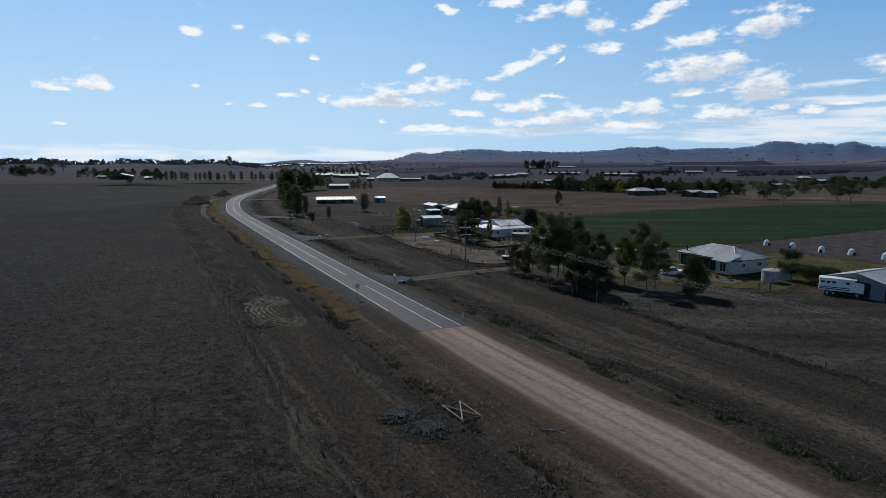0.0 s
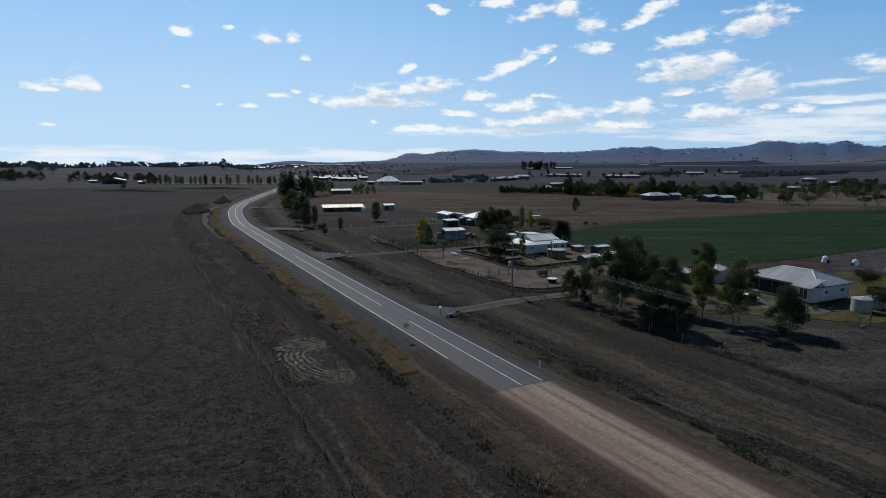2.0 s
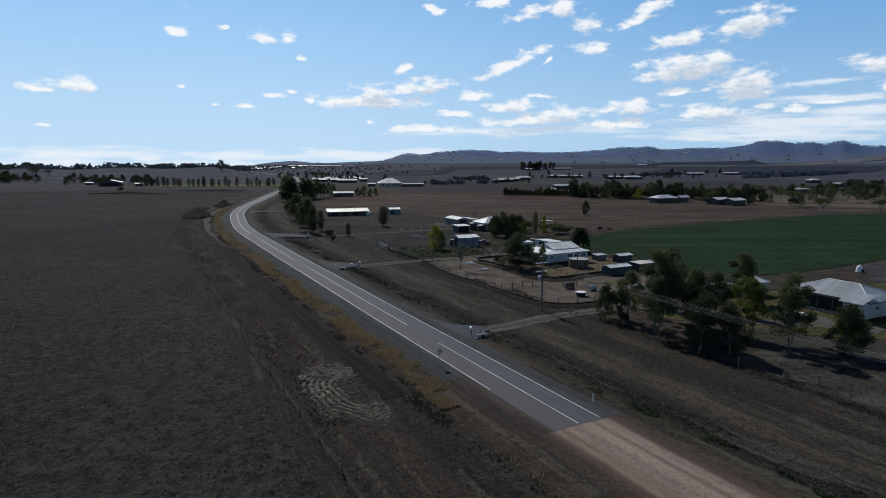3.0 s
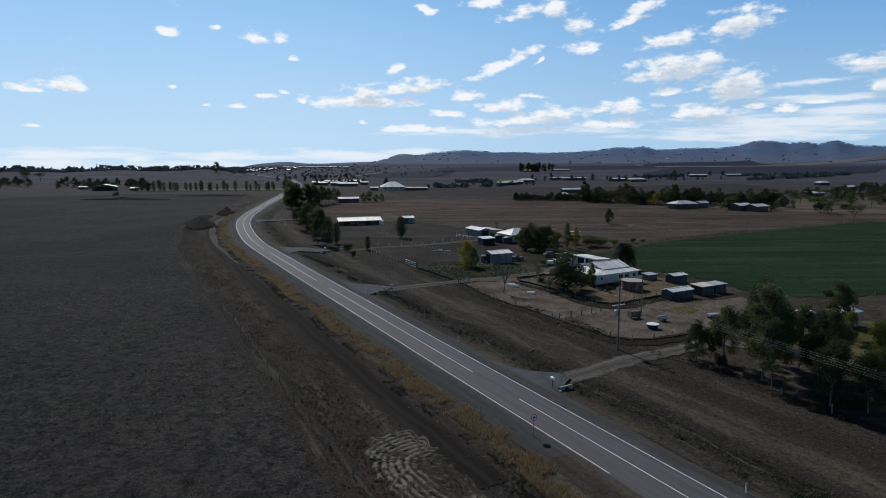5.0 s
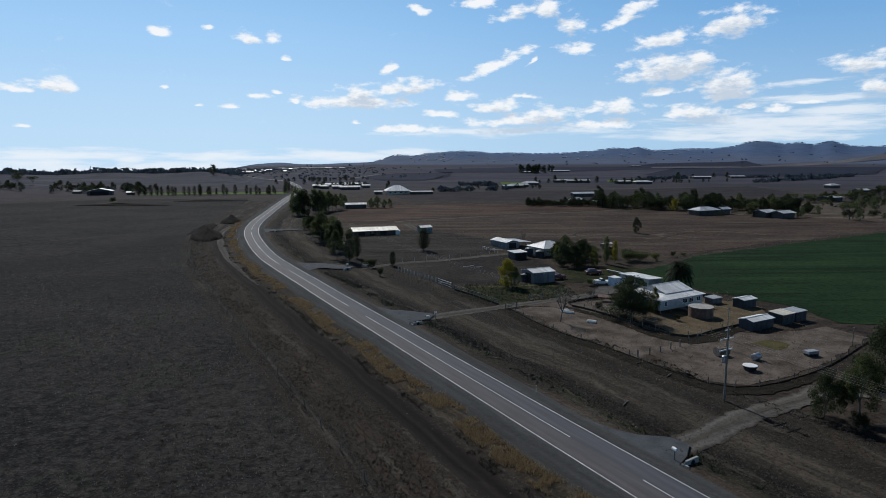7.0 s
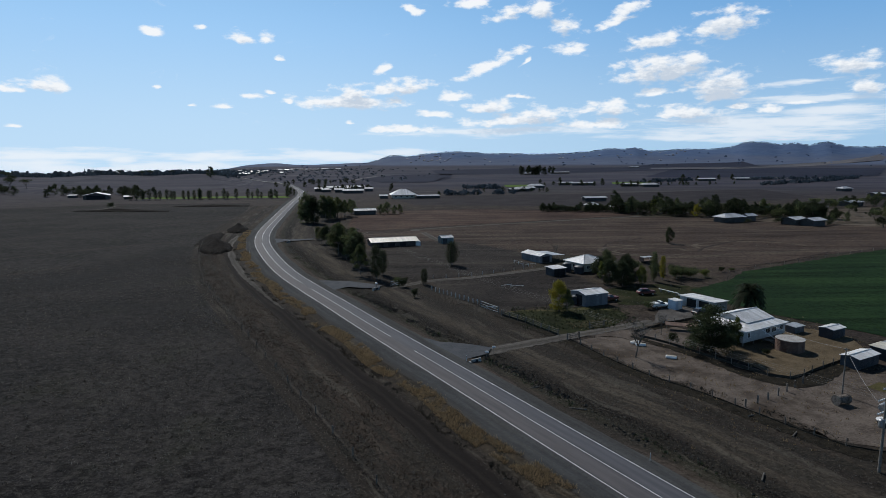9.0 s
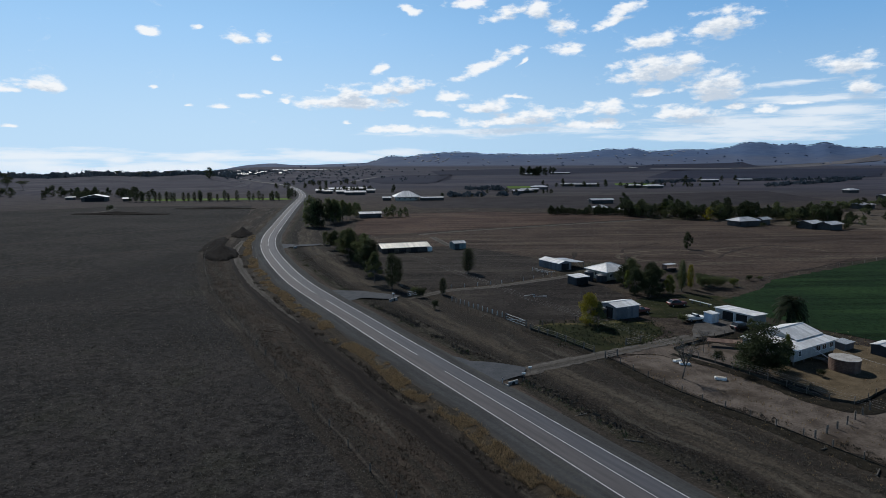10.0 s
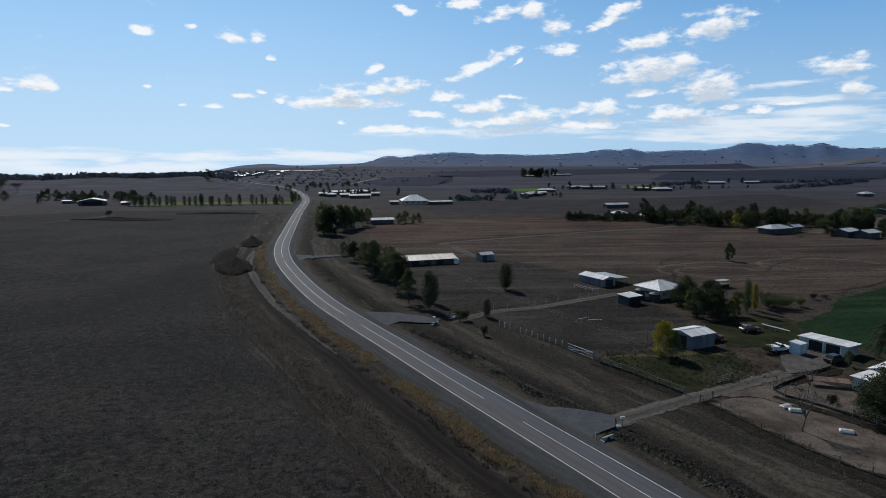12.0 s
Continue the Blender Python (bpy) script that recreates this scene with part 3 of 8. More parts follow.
along("west_verge", [(26.0, 0.03), (23, 0.05), (19, 0.07), (16, 0.1), (14.4, 0.05), (13.3, 0.1), (12.2, 0.04), (11, 0.12), (9.5, 0.3), (7.5, 0.32), (4, 0.4)], station(44, -5), station(-133, 530), WEST, "dry grass verge with a dark wheel track along the road", "verge")
RUTS = strip_material("dark_wheel_ruts", [(11.2, (0.05, 0.042, 0.037)), (11.9, (0.03, 0.026, 0.024)), (12.6, (0.022, 0.019, 0.018)), (13.2, (0.042, 0.036, 0.032)), (13.7, (0.022, 0.019, 0.018)), (14.5, (0.03, 0.026, 0.024)), (15.0, (0.05, 0.042, 0.037))], 11.2, 15.0, 0.35, 0.2, wild=0.12)
along("wheel_track", [(15.0, 0.09), (14.4, 0.1), (13.7, 0.07), (13.25, 0.13), (12.7, 0.07), (11.9, 0.1), (11.2, 0.1)], station(-6, 92), station(-101, 308), RUTS, "dark double wheel rut worn into the verge", "track", lift=0.03, wave=0.12)
SCORE = strip_material("fence_furrow", [(22.8, (0.05, 0.043, 0.038)), (23.05, (0.028, 0.024, 0.023)), (23.3, (0.11, 0.098, 0.084)), (23.5, (0.08, 0.07, 0.06)), (23.7, (0.028, 0.024, 0.023)), (23.9, (0.05, 0.043, 0.038))], 22.8, 23.9, 0.25, wild=0.8)
along("fence_furrow", [(23.9, 0.07), (23.6, 0.06), (23.4, 0.1), (23.1, 0.05), (22.8, 0.07)], station(36, 8), station(-101, 308), SCORE, "shallow weedy furrow along the field fence", "track", lift=0.03, wave=0.1)
EAST = strip_material("east_verge", [(-31, (0.06, 0.05, 0.045)), (-29.6, (0.03, 0.026, 0.026)), (-28, (0.07, 0.059, 0.05)), (-25.5, (0.085, 0.071, 0.058)), (-22.5, (0.042, 0.037, 0.033)), (-20.5, (0.06, 0.052, 0.046)), (-18.5, (0.135, 0.116, 0.093)), (-15.5, (0.13, 0.11, 0.087)),
                                     (-13.4, (0.055, 0.047, 0.041)), (-12.2, (0.024, 0.022, 0.021)), (-10.4, (0.022, 0.02, 0.019)), (-9.2, (0.045, 0.046, 0.032)), (-7.8, (0.07, 0.064, 0.047)), (-6.6, (0.12, 0.095, 0.077)), (-5.2, (0.13, 0.108, 0.092)), (-4, (0.1, 0.09, 0.08))], -31.0, -4.0, 0.6, wild=0.8, tone=0.54)
along("east_verge", [(-4, 0.4), (-6, 0.34), (-7.6, 0.2), (-9, 0.09), (-11, 0.04), (-13, 0.07), (-16, 0.1), (-22, 0.08), (-27, 0.05), (-31, 0.03)], station(44, -5), station(-133, 530), EAST, "dry weedy verge with a table drain beside the road", "verge")

SHOULDER = strip_material("gravel_shoulder", [(-7, (0.12, 0.108, 0.094)), (-5.4, (0.115, 0.118, 0.118)), (-4.4, (0.095, 0.1, 0.104)), (-3.6, (0.118, 0.122, 0.124)), (0, (0.1, 0.105, 0.11)), (3.6, (0.112, 0.117, 0.12)), (4.3, (0.09, 0.096, 0.101)), (5.0, (0.11, 0.115, 0.118)), (5.8, (0.086, 0.09, 0.092)), (6.6, (0.1, 0.096, 0.09)), (7.4, (0.12, 0.1, 0.08))], -7.0, 7.4, 0.25, 0.4, (0.035, 0.037, 0.039), wild=0.25)
along("road_shoulder", [(6.9, 0.33), (5, 0.43), (0, 0.46), (-4, 0.43), (-5.6, 0.36)], SEAL_END + 17, ROAD_END, SHOULDER, "dark blue-grey gravel shoulder of the road", "road", wave=0.1)
along("road_shoulder", [(2.6, 0.44), (0, 0.46), (-4, 0.43), (-5.6, 0.36)], SEAL_END - 1, SEAL_END + 17.2, SHOULDER, "dark blue-grey gravel shoulder of the road", "road", wave=0.1)
BARE = strip_material("bare_dirt_shoulder", [(2.5, (0.13, 0.112, 0.098)), (4.2, (0.11, 0.092, 0.078)), (5.4, (0.085, 0.07, 0.06)), (6.9, (0.08, 0.064, 0.053))], 2.5, 6.9, 0.35, wild=0.35)
along("dirt_shoulder", [(6.9, 0.33), (5, 0.42), (2.6, 0.45)], SEAL_END - 1, SEAL_END + 18.5, BARE, "bare brown dirt shoulder where the seal ends", "road", wave=0.1)
SEAL = strip_material("chip_seal", [(-4, (0.122, 0.127, 0.146)), (-2.6, (0.122, 0.127, 0.146)), (-2.1, (0.145, 0.148, 0.166)), (-1.5, (0.124, 0.129, 0.148)), (-0.8, (0.145, 0.148, 0.166)), (-0.1, (0.122, 0.125, 0.140)), (0.1, (0.128, 0.125, 0.135)), (0.8, (0.158, 0.151, 0.158)),
                                    (1.5, (0.133, 0.127, 0.133)), (2.2, (0.158, 0.150, 0.156)), (2.8, (0.133, 0.129, 0.137)), (4, (0.122, 0.124, 0.140))], -4.0, 4.0, 0.12, 0.14, (0.051, 0.051, 0.058), rough=0.78, bump=0.15, spec=0.12, tone=0.6)
along("road", [(3.15, 0.46), (3.1, 0.5), (1.5, 0.53), (0, 0.56), (-1.5, 0.53), (-3.1, 0.5), (-3.15, 0.46)], SEAL_END, ROAD_END, SEAL, "grey chip-sealed two-lane country road", "road")
GRAVEL = strip_material("pale_gravel", [(-7, (0.067, 0.051, 0.040)), (-5.2, (0.095, 0.071, 0.056)), (-3.8, (0.157, 0.118, 0.094)), (-3.0, (0.483, 0.371, 0.311)), (-2.2, (0.522, 0.406, 0.343)), (-1.6, (0.352, 0.265, 0.218)), (-1.1, (0.522, 0.406, 0.343)), (-0.1, (0.522, 0.406, 0.338)), (0.4, (0.379, 0.283, 0.229)),
                                        (0.9, (0.483, 0.365, 0.305)), (1.7, (0.444, 0.336, 0.277)), (2.2, (0.326, 0.241, 0.196)), (2.9, (0.431, 0.324, 0.261)), (3.5, (0.169, 0.124, 0.099)), (4.4, (0.095, 0.070, 0.054)), (6.6, (0.070, 0.053, 0.041))], -7.0, 6.6, 0.2, 0.5, (0.118, 0.090, 0.073), bump=0.9, wild=0.12, tone=0.54)
along("gravel_road", [(6.4, 0.3), (5.2, 0.38), (3.4, 0.46), (0, 0.52), (-3.4, 0.46), (-5.2, 0.38), (-7, 0.2)], station(44, -5), SEAL_END + 1.0, GRAVEL, "unsealed pale gravel road with wheel ruts", "road", lift=0.02)

# line marking
PAINT = material("road_paint", (0.38, 0.39, 0.4), (0.6, 0.61, 0.62), 0.9, 5.0, rough=0.6, bump=0.1)


def marking(off, s0, s1, wide=0.12):
    h = 0.56 - abs(off) * 0.0194 + 0.008
    along("line_marking", [(off + wide / 2, h), (off - wide / 2, h)], s0, s1, PAINT, "worn white line painted on the road", "road marking", step=2.0)


marking(2.92, station(-6.9, 87.5), ROAD_END)
marking(-2.92, SEAL_END + 0.5, ROAD_END)
GAPS = [station(-14.6, 109.6), station(-46.0, 174), station(-73, 229.5), station(-106, 321)]
last = SEAL_END + 0.3
for g in GAPS:
    marking(0.0, last, g - 5.0)
    last = g + 5.0
marking(0.0, last, ROAD_END)


# ---- patches of ground cover ----
def patch(name, outline, mat, label, category="ground", lift=0.05, jag=0.6, seed=1):
    """A flat spread of other ground with a ragged edge."""
    rnd = random.Random(seed)
    pts = []
    for (ax, ay), (bx, by) in zip(outline, outline[1:] + outline[:1]):
        k = max(1, int(math.hypot(bx - ax, by - ay) / 2.0))
        for i in range(k):
            t = i / k
            pts.append((ax + (bx - ax) * t + rnd.uniform(-jag, jag), ay + (by - ay) * t + rnd.uniform(-jag, jag)))
    bm = bmesh.new()
    f = bm.faces.new([bm.verts.new((px, py, float(ground_z(px, py)) + lift)) for px, py in pts])
    if f.normal.z < 0:
        f.normal_flip()
    bmesh.ops.triangulate(bm, faces=bm.faces)
    return tagged(link(name, bm, mat), label, category, kind="structure")


def ribbon(name, points, wide, mat, label, category="driveway", lift=0.09, kind="structure"):
    """A track of even width along points, a little uneven at the edges."""
    px, py, ps = smooth_line(points, 1.0)
    tx, ty = np.gradient(px), np.gradient(py)
    l = np.hypot(tx, ty)
    nx, ny = -ty / l, tx / l
    rnd = random.Random(len(name) + len(points))
    wd = np.interp(np.linspace(0, 1, len(px)), np.linspace(0, 1, len(wide)), wide) if isinstance(wide, (list, tuple)) else np.full(len(px), wide)
    verts, faces, uv = [], [], []
    for i in range(len(px)):
        for k, f in enumerate((-0.5, -0.25, 0, 0.25, 0.5)):
            o = f * wd[i] + (rnd.uniform(-0.3, 0.3) if abs(f) == 0.5 else 0)
            x, y = px[i] + nx[i] * o, py[i] + ny[i] * o
            verts.append((x, y, float(ground_z(x, y)) + lift + (0.03 if f == 0 else 0)))
            uv.append((f * wd[i], ps[i]))
        if i:
            b = (i - 1) * 5
            faces += [(b + k + 1, b + k, b + 5 + k, b + 6 + k) for k in range(4)]
    return tagged(sheet(name, verts, faces, mat, uv=uv, smooth=True), label, category, kind=kind)


def field_material():
    """Grazed-off winter grass on dark soil: pale tips, painted dark shade in the gaps, olive and reddish drifts."""
    m = bpy.data.materials.new("dark_field_grass")
    m.use_nodes = True
    n = Nodes(m.node_tree)
    at = n.put("ShaderNodeTexCoord").outputs["Object"]
    drift, tuft, blade = n.noise(at, 0.035, 6.0, 0.62), n.noise(at, 0.55, 5.0, 0.68), n.noise(at, 3.6, 6.0, 0.75)
    c = n.mix(n.fit(drift, 0.4, 0.62), (0.0162, 0.0154, 0.0160), (0.0306, 0.0280, 0.0275))
    c = n.mix(n.math("MULTIPLY", n.fit(n.noise(at, 0.02, 5.0, 0.6, 0.3), 0.5, 0.66), 0.75), c, (0.0367, 0.0336, 0.0322))
    c = n.mix(n.math("MULTIPLY", n.fit(n.noise(at, 0.06, 5.0, 0.65, 0.2), 0.54, 0.68), 0.6), c, (0.0290, 0.0308, 0.0218))
    c = n.mix(n.math("MULTIPLY", n.fit(tuft, 0.44, 0.68), 0.75), c, (0.0528, 0.0495, 0.0456))
    c = n.mix(n.math("MULTIPLY", n.fit(n.noise(at, 0.9, 4.0, 0.7), 0.53, 0.66), 0.7), c, (0.0102, 0.0103, 0.0108))
    c = n.mix(n.math("MULTIPLY", n.fit(blade, 0.53, 0.72), 0.6), c, (0.1022, 0.0979, 0.0902))
    c = n.mottle(at, c, 0.5, 0.4, (0.0852, 0.0821, 0.0747))
    c = n.mix(n.math("MULTIPLY", n.fit(blade, 0.47, 0.34), 0.8), c, (0.0068, 0.0070, 0.0073))
    c = n.mottle(at, c, 0.5, 0.25, (0.0735, 0.0704, 0.0605), 0.3)
    c = n.mix(n.math("MULTIPLY", n.fit(n.noise(at, 0.013, 5.0, 0.6, 0.5), 0.5, 0.6), 0.4), c, (0.0167, 0.0167, 0.0173))
    p = n.put("ShaderNodeBsdfPrincipled")
    n.feed(p.inputs["Base Color"], c)
    p.inputs["Roughness"].default_value, p.inputs["Specular IOR Level"].default_value = 0.95, 0.03
    b = n.put("ShaderNodeBump")
    b.inputs["Strength"].default_value, b.inputs["Distance"].default_value = 0.8, 0.2
    n.feed(b.inputs["Height"], n.math("ADD", n.math("MULTIPLY", blade, 0.5), n.math("ADD", tuft, n.noise(at, 1.7, 4.0, 0.6))))
    n.feed(p.inputs["Normal"], b.outputs[0])
    n.put("ShaderNodeOutputMaterial", p.outputs[0])
    return m


def paddock_material(name, dark, mid, pale, turn):
    """Grazed paddock: broad stains, long tracks of stock and machines, dead stalks."""
    m = bpy.data.materials.new(name)
    m.use_nodes = True
    n = Nodes(m.node_tree)
    at = n.put("ShaderNodeTexCoord").outputs["Object"]
    lines = n.noise(n.put("ShaderNodeMapping", at, (0, 0, 0), (0, 0, radians(turn)), (0.012, 0.16, 1.0)).outputs[0], 1.0, 5.0, 0.6, 0.3)
    c = n.mix(n.fit(n.noise(at, 0.035, 7.0, 0.65), 0.38, 0.62), dark, mid)
    c = n.mix(n.math("MULTIPLY", n.fit(lines, 0.52, 0.64), 0.7), c, pale)
    c = n.mix(n.math("MULTIPLY", n.fit(lines, 0.46, 0.38), 0.6), c, tuple(v * 0.4 for v in dark))
    c = n.mix(n.math("MULTIPLY", n.fit(n.noise(at, 0.5, 6.0, 0.75), 0.5, 0.68), 0.6), c, tuple(v * 0.5 for v in dark))
    c = n.mix(n.math("MULTIPLY", n.fit(n.noise(at, 2.5, 5.0, 0.75), 0.54, 0.7), 0.4), c, tuple(v * 1.3 for v in pale))
    c = n.mottle(at, c, 0.5, 0.25, tuple(v * 1.2 for v in pale), 0.5)
    p = n.put("ShaderNodeBsdfPrincipled")
    n.feed(p.inputs["Base Color"], c)
    p.inputs["Roughness"].default_value, p.inputs["Specular IOR Level"].default_value = 0.95, 0.03
    b = n.put("ShaderNodeBump")
    b.inputs["Strength"].default_value, b.inputs["Distance"].default_value = 0.7, 0.12
    n.feed(b.inputs["Height"], n.noise(at, 1.6, 5.0, 0.7))
    n.feed(p.inputs["Normal"], b.outputs[0])
    n.put("ShaderNodeOutputMaterial", p.outputs[0])
    return m


FIELD = field_material()
CROP = paddock_material("green_crop", (0.011, 0.026, 0.011), (0.017, 0.038, 0.014), (0.026, 0.054, 0.019), 27)
SOIL = material("ploughed_soil", (0.04, 0.035, 0.036), (0.11, 0.1, 0.098), 0.35, 2.0, bump=1.0, depth=0.2, spec=0.03, depth_of_colour=0.7)
YARD = material("stony_yard", (0.09, 0.074, 0.064), (0.21, 0.178, 0.152), 0.3, 3.0, bump=0.6, depth=0.06, spots=(0.075, 0.06, 0.048), spot_scale=0.11, spec=0.03, depth_of_colour=0.68)
LAWN = material("dry_lawn", (0.045, 0.048, 0.022), (0.12, 0.11, 0.045), 0.3, 4.0, bump=0.6, depth=0.06, spots=(0.14, 0.115, 0.06), spot_scale=0.1, spec=0.03, depth_of_colour=0.7)
DIRT = material("garden_dirt", (0.1, 0.078, 0.05), (0.19, 0.15, 0.1), 0.4, 4.0, bump=0.5, spec=0.03, depth_of_colour=0.7)
GREENISH = material("dark_green_grass", (0.014, 0.018, 0.009), (0.042, 0.048, 0.02), 0.25, 3.0, bump=0.6, spots=(0.06, 0.055, 0.03), spot_scale=0.12, spec=0.03, depth_of_colour=0.7)
RED = paddock_material("red_brown_paddock", (0.0482, 0.0361, 0.0310), (0.0757, 0.0568, 0.0456), (0.1075, 0.0877, 0.0688), 18)
FAR_RED = paddock_material("red_ploughed_paddock", (0.0568, 0.0378, 0.0318), (0.0860, 0.0576, 0.0456), (0.1075, 0.0826, 0.0662), 12)
PALE = paddock_material("pale_dry_paddock", (0.0675, 0.0558, 0.0450), (0.1080, 0.0900, 0.0720), (0.1530, 0.1305, 0.1008), -30)
BLACK = material("black_soil", (0.03, 0.027, 0.03), (0.06, 0.053, 0.055), 0.05, 1.0, bump=0.6, depth=0.15, spec=0.03, depth_of_colour=0.7)
TRACK = strip_material("dirt_track", [(-2.5, (0.078, 0.070, 0.062)), (-1.9, (0.101, 0.091, 0.082)), (-1.3, (0.224, 0.211, 0.194)), (-0.5, (0.168, 0.156, 0.142)), (0, (0.123, 0.115, 0.101)), (0.5, (0.168, 0.156, 0.142)), (1.3, (0.224, 0.211, 0.194)), (1.9, (0.101, 0.091, 0.082)), (2.5, (0.078, 0.070, 0.062))], -2.5, 2.5, 0.5, wild=0.3, tone=0.6)
APRON = material("compacted_gravel", (0.055, 0.052, 0.05), (0.12, 0.114, 0.108), 0.4, 4.0, bump=0.4, spec=0.05)
DARK_RUT = material("dark_rut_soil", (0.02, 0.017, 0.015), (0.05, 0.042, 0.036), 0.5, 4.0, bump=0.6, spec=0.03)

edge = [beside(s, 25.5) for s in np.arange(station(44, -5), station(-130, 500), 12.0)]
patch("field", edge + [(-170, 560), (-280, 560), (-420, 480), (-420, 100), (-200, -40), (-20, -40)], FIELD, "dark dry grass field west of the road", lift=0.02, jag=0.3)
patch("red_paddock", [(-78, 338), (-36, 362), (22, 388), (92, 414), (120, 405), (155, 372), (230, 330), (170, 302), (110, 273), (56, 246), (40, 250), (0, 292), (-36, 298), (-34, 320), (-62, 330)], RED, "red-brown dry grazing paddock", lift=0.03)
patch("far_paddock", [(-75, 352), (-38, 372), (92, 424), (70, 458), (0, 480), (-60, 470), (-78, 430)], FAR_RED, "red-brown ploughed paddock behind a track", lift=0.035)
patch("pale_paddock", [(120, 405), (155, 372), (230, 330), (300, 340), (420, 420), (330, 480), (200, 440)], PALE, "pale dry grass paddock near scattered trees", lift=0.03)
patch("black_soil_field", [(-60, 620), (120, 640), (330, 700), (300, 560), (160, 500), (60, 500), (-40, 520)], BLACK, "bare black-soil cropping field", lift=0.05)
# these far field colours have the bluish haze of distance mixed in
HAZED_SOIL = material("hazed_black_soil", (0.019, 0.022, 0.036), (0.034, 0.037, 0.054), 0.006, 0.08, bump=0.3, depth=0.2, spots=(0.026, 0.03, 0.05), spot_scale=0.003, spec=0.02)
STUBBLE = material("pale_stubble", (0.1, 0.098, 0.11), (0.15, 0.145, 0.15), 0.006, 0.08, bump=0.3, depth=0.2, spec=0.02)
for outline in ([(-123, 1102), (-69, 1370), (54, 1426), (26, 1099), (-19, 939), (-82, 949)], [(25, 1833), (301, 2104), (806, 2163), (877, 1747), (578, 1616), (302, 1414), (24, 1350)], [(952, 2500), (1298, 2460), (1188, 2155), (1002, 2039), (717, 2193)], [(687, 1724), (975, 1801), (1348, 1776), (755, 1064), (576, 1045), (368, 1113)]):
    patch("far_fallow", outline, HAZED_SOIL, "far bare black-soil field, blue haze in its colour", lift=0.4, jag=3.0)
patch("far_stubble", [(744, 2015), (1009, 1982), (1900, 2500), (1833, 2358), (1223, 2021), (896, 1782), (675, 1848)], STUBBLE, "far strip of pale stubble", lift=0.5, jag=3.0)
GREEN_STRIP = material("young_green_crop", (0.05, 0.09, 0.02), (0.11, 0.17, 0.035), 0.06, 0.8, bump=0.4, spec=0.02)
patch("green_plot", [(72, 790), (96, 790), (118, 850), (80, 850)], GREEN_STRIP, "small bright green crop plot by a farm", lift=0.2)
patch("green_plot", [(222, 850), (272, 850), (290, 900), (240, 905)], GREEN_STRIP, "small bright green crop plot by a farm", lift=0.2)
patch("near_paddock", [beside(q, -31.0) for q in np.arange(station(30, 20), station(-5, 95), 10.0)] + [(27, 108), (40, 108), (60, 104), (90, 92), (120, 70), (130, 20), (80, -20)], paddock_material("grey_paddock", (0.029, 0.028, 0.025), (0.047, 0.045, 0.04), (0.08, 0.076, 0.066), -60), "grey-brown grazed paddock with dead stalks", lift=0.02)
patch("crop_field", [(30, 203), (28.5, 217), (45, 229), (56, 241), (110, 269), (170, 298), (228, 308), (310, 334), (262, 262), (148, 198.5), (89.5, 166.5), (66, 156), (48, 160), (46, 174), (38, 187)], CROP, "irrigated dark green crop field", lift=0.09)
patch("ploughed_plot", [(91, 166), (148, 197), (262, 260), (280, 210), (170, 130), (112, 122), (95, 134), (82, 148)], SOIL, "rough ploughed grey soil plot", lift=0.06)
patch("stony_yard", [(-13.2, 175.5), (-10.0, 165), (-6.4, 157), (-2.4, 150.6), (2.0, 142), (4.7, 136.6), (8.2, 131.4), (12.3, 130.0), (18, 132), (29, 138), (46, 151), (43, 158), (30, 154), (24, 156), (14, 152.5), (10, 162), (2, 170), (-6, 178)], YARD, "bare pinkish stony horse yard", lift=0.06)
patch("house_garden", [(14, 153), (24, 156.5), (36, 164), (40, 174), (30, 186), (14, 178), (8, 170)], DIRT, "bare brown garden round the old house", lift=0.07)
patch("shaded_garden", [(-12, 178.5), (6, 186.5), (14, 178.5), (8, 170), (2, 170.5), (-6, 178)], YARD, "bare stony garden beside the driveway", lift=0.055)
patch("yard_apron", [(6.5, 186.9), (8.6, 192.0), (10.4, 195.0), (14.7, 202.2), (19.0, 199.5), (22.6, 194.6), (17.2, 190.6), (13.6, 188.9)], APRON, "pale compacted apron before the garage", lift=0.1, jag=0.25)
DARK_PADDOCK = paddock_material("dark_stock_paddock", (0.026, 0.023, 0.022), (0.044, 0.039, 0.035), (0.068, 0.06, 0.051), 30)
patch("stock_paddock", [(-24.5, 241.7), (-13.3, 247.1), (-2.1, 250.5), (4.2, 244), (6.4, 223.7), (-3.0, 210.3), (-7.0, 206.5), (-25.1, 198.6), (-27.4, 205.3), (-37.7, 222.4), (-38, 234.5)], DARK_PADDOCK, "dark bare trodden stock paddock", lift=0.045)
patch("stock_paddock", [(-62.6, 299.0), (-40.7, 318.9), (-27.2, 318.2), (-12.7, 301.7), (-3.5, 285.8), (-6.2, 256.2), (-14.2, 248.2), (-28.3, 241.6), (-43.1, 236.6), (-52.0, 247.2), (-57.4, 265.4)], DARK_PADDOCK, "dark bare trodden stock paddock", lift=0.045)
patch("dark_lawn", [(-23.6, 197.4), (-14.7, 200.2), (-10.1, 200.2), (-2.8, 201.4), (3.4, 199.1), (2.6, 191.1), (-4.9, 184.4), (-8.9, 181.6), (-15.3, 179.2), (-16.9, 180.5), (-20.7, 188.7)], GREENISH, "patchy green grass beside the shed", lift=0.06)
ribbon("bare_strip", [(-23.0, 198.2), (-16.6, 199.3), (-10.9, 198.3), (-3.2, 200.2), (1.9, 197.5)], [0.8, 1.6, 1.4, 1.8, 0.8], LAWN, "pale worn strip across the dark grass", "ground", lift=0.08)
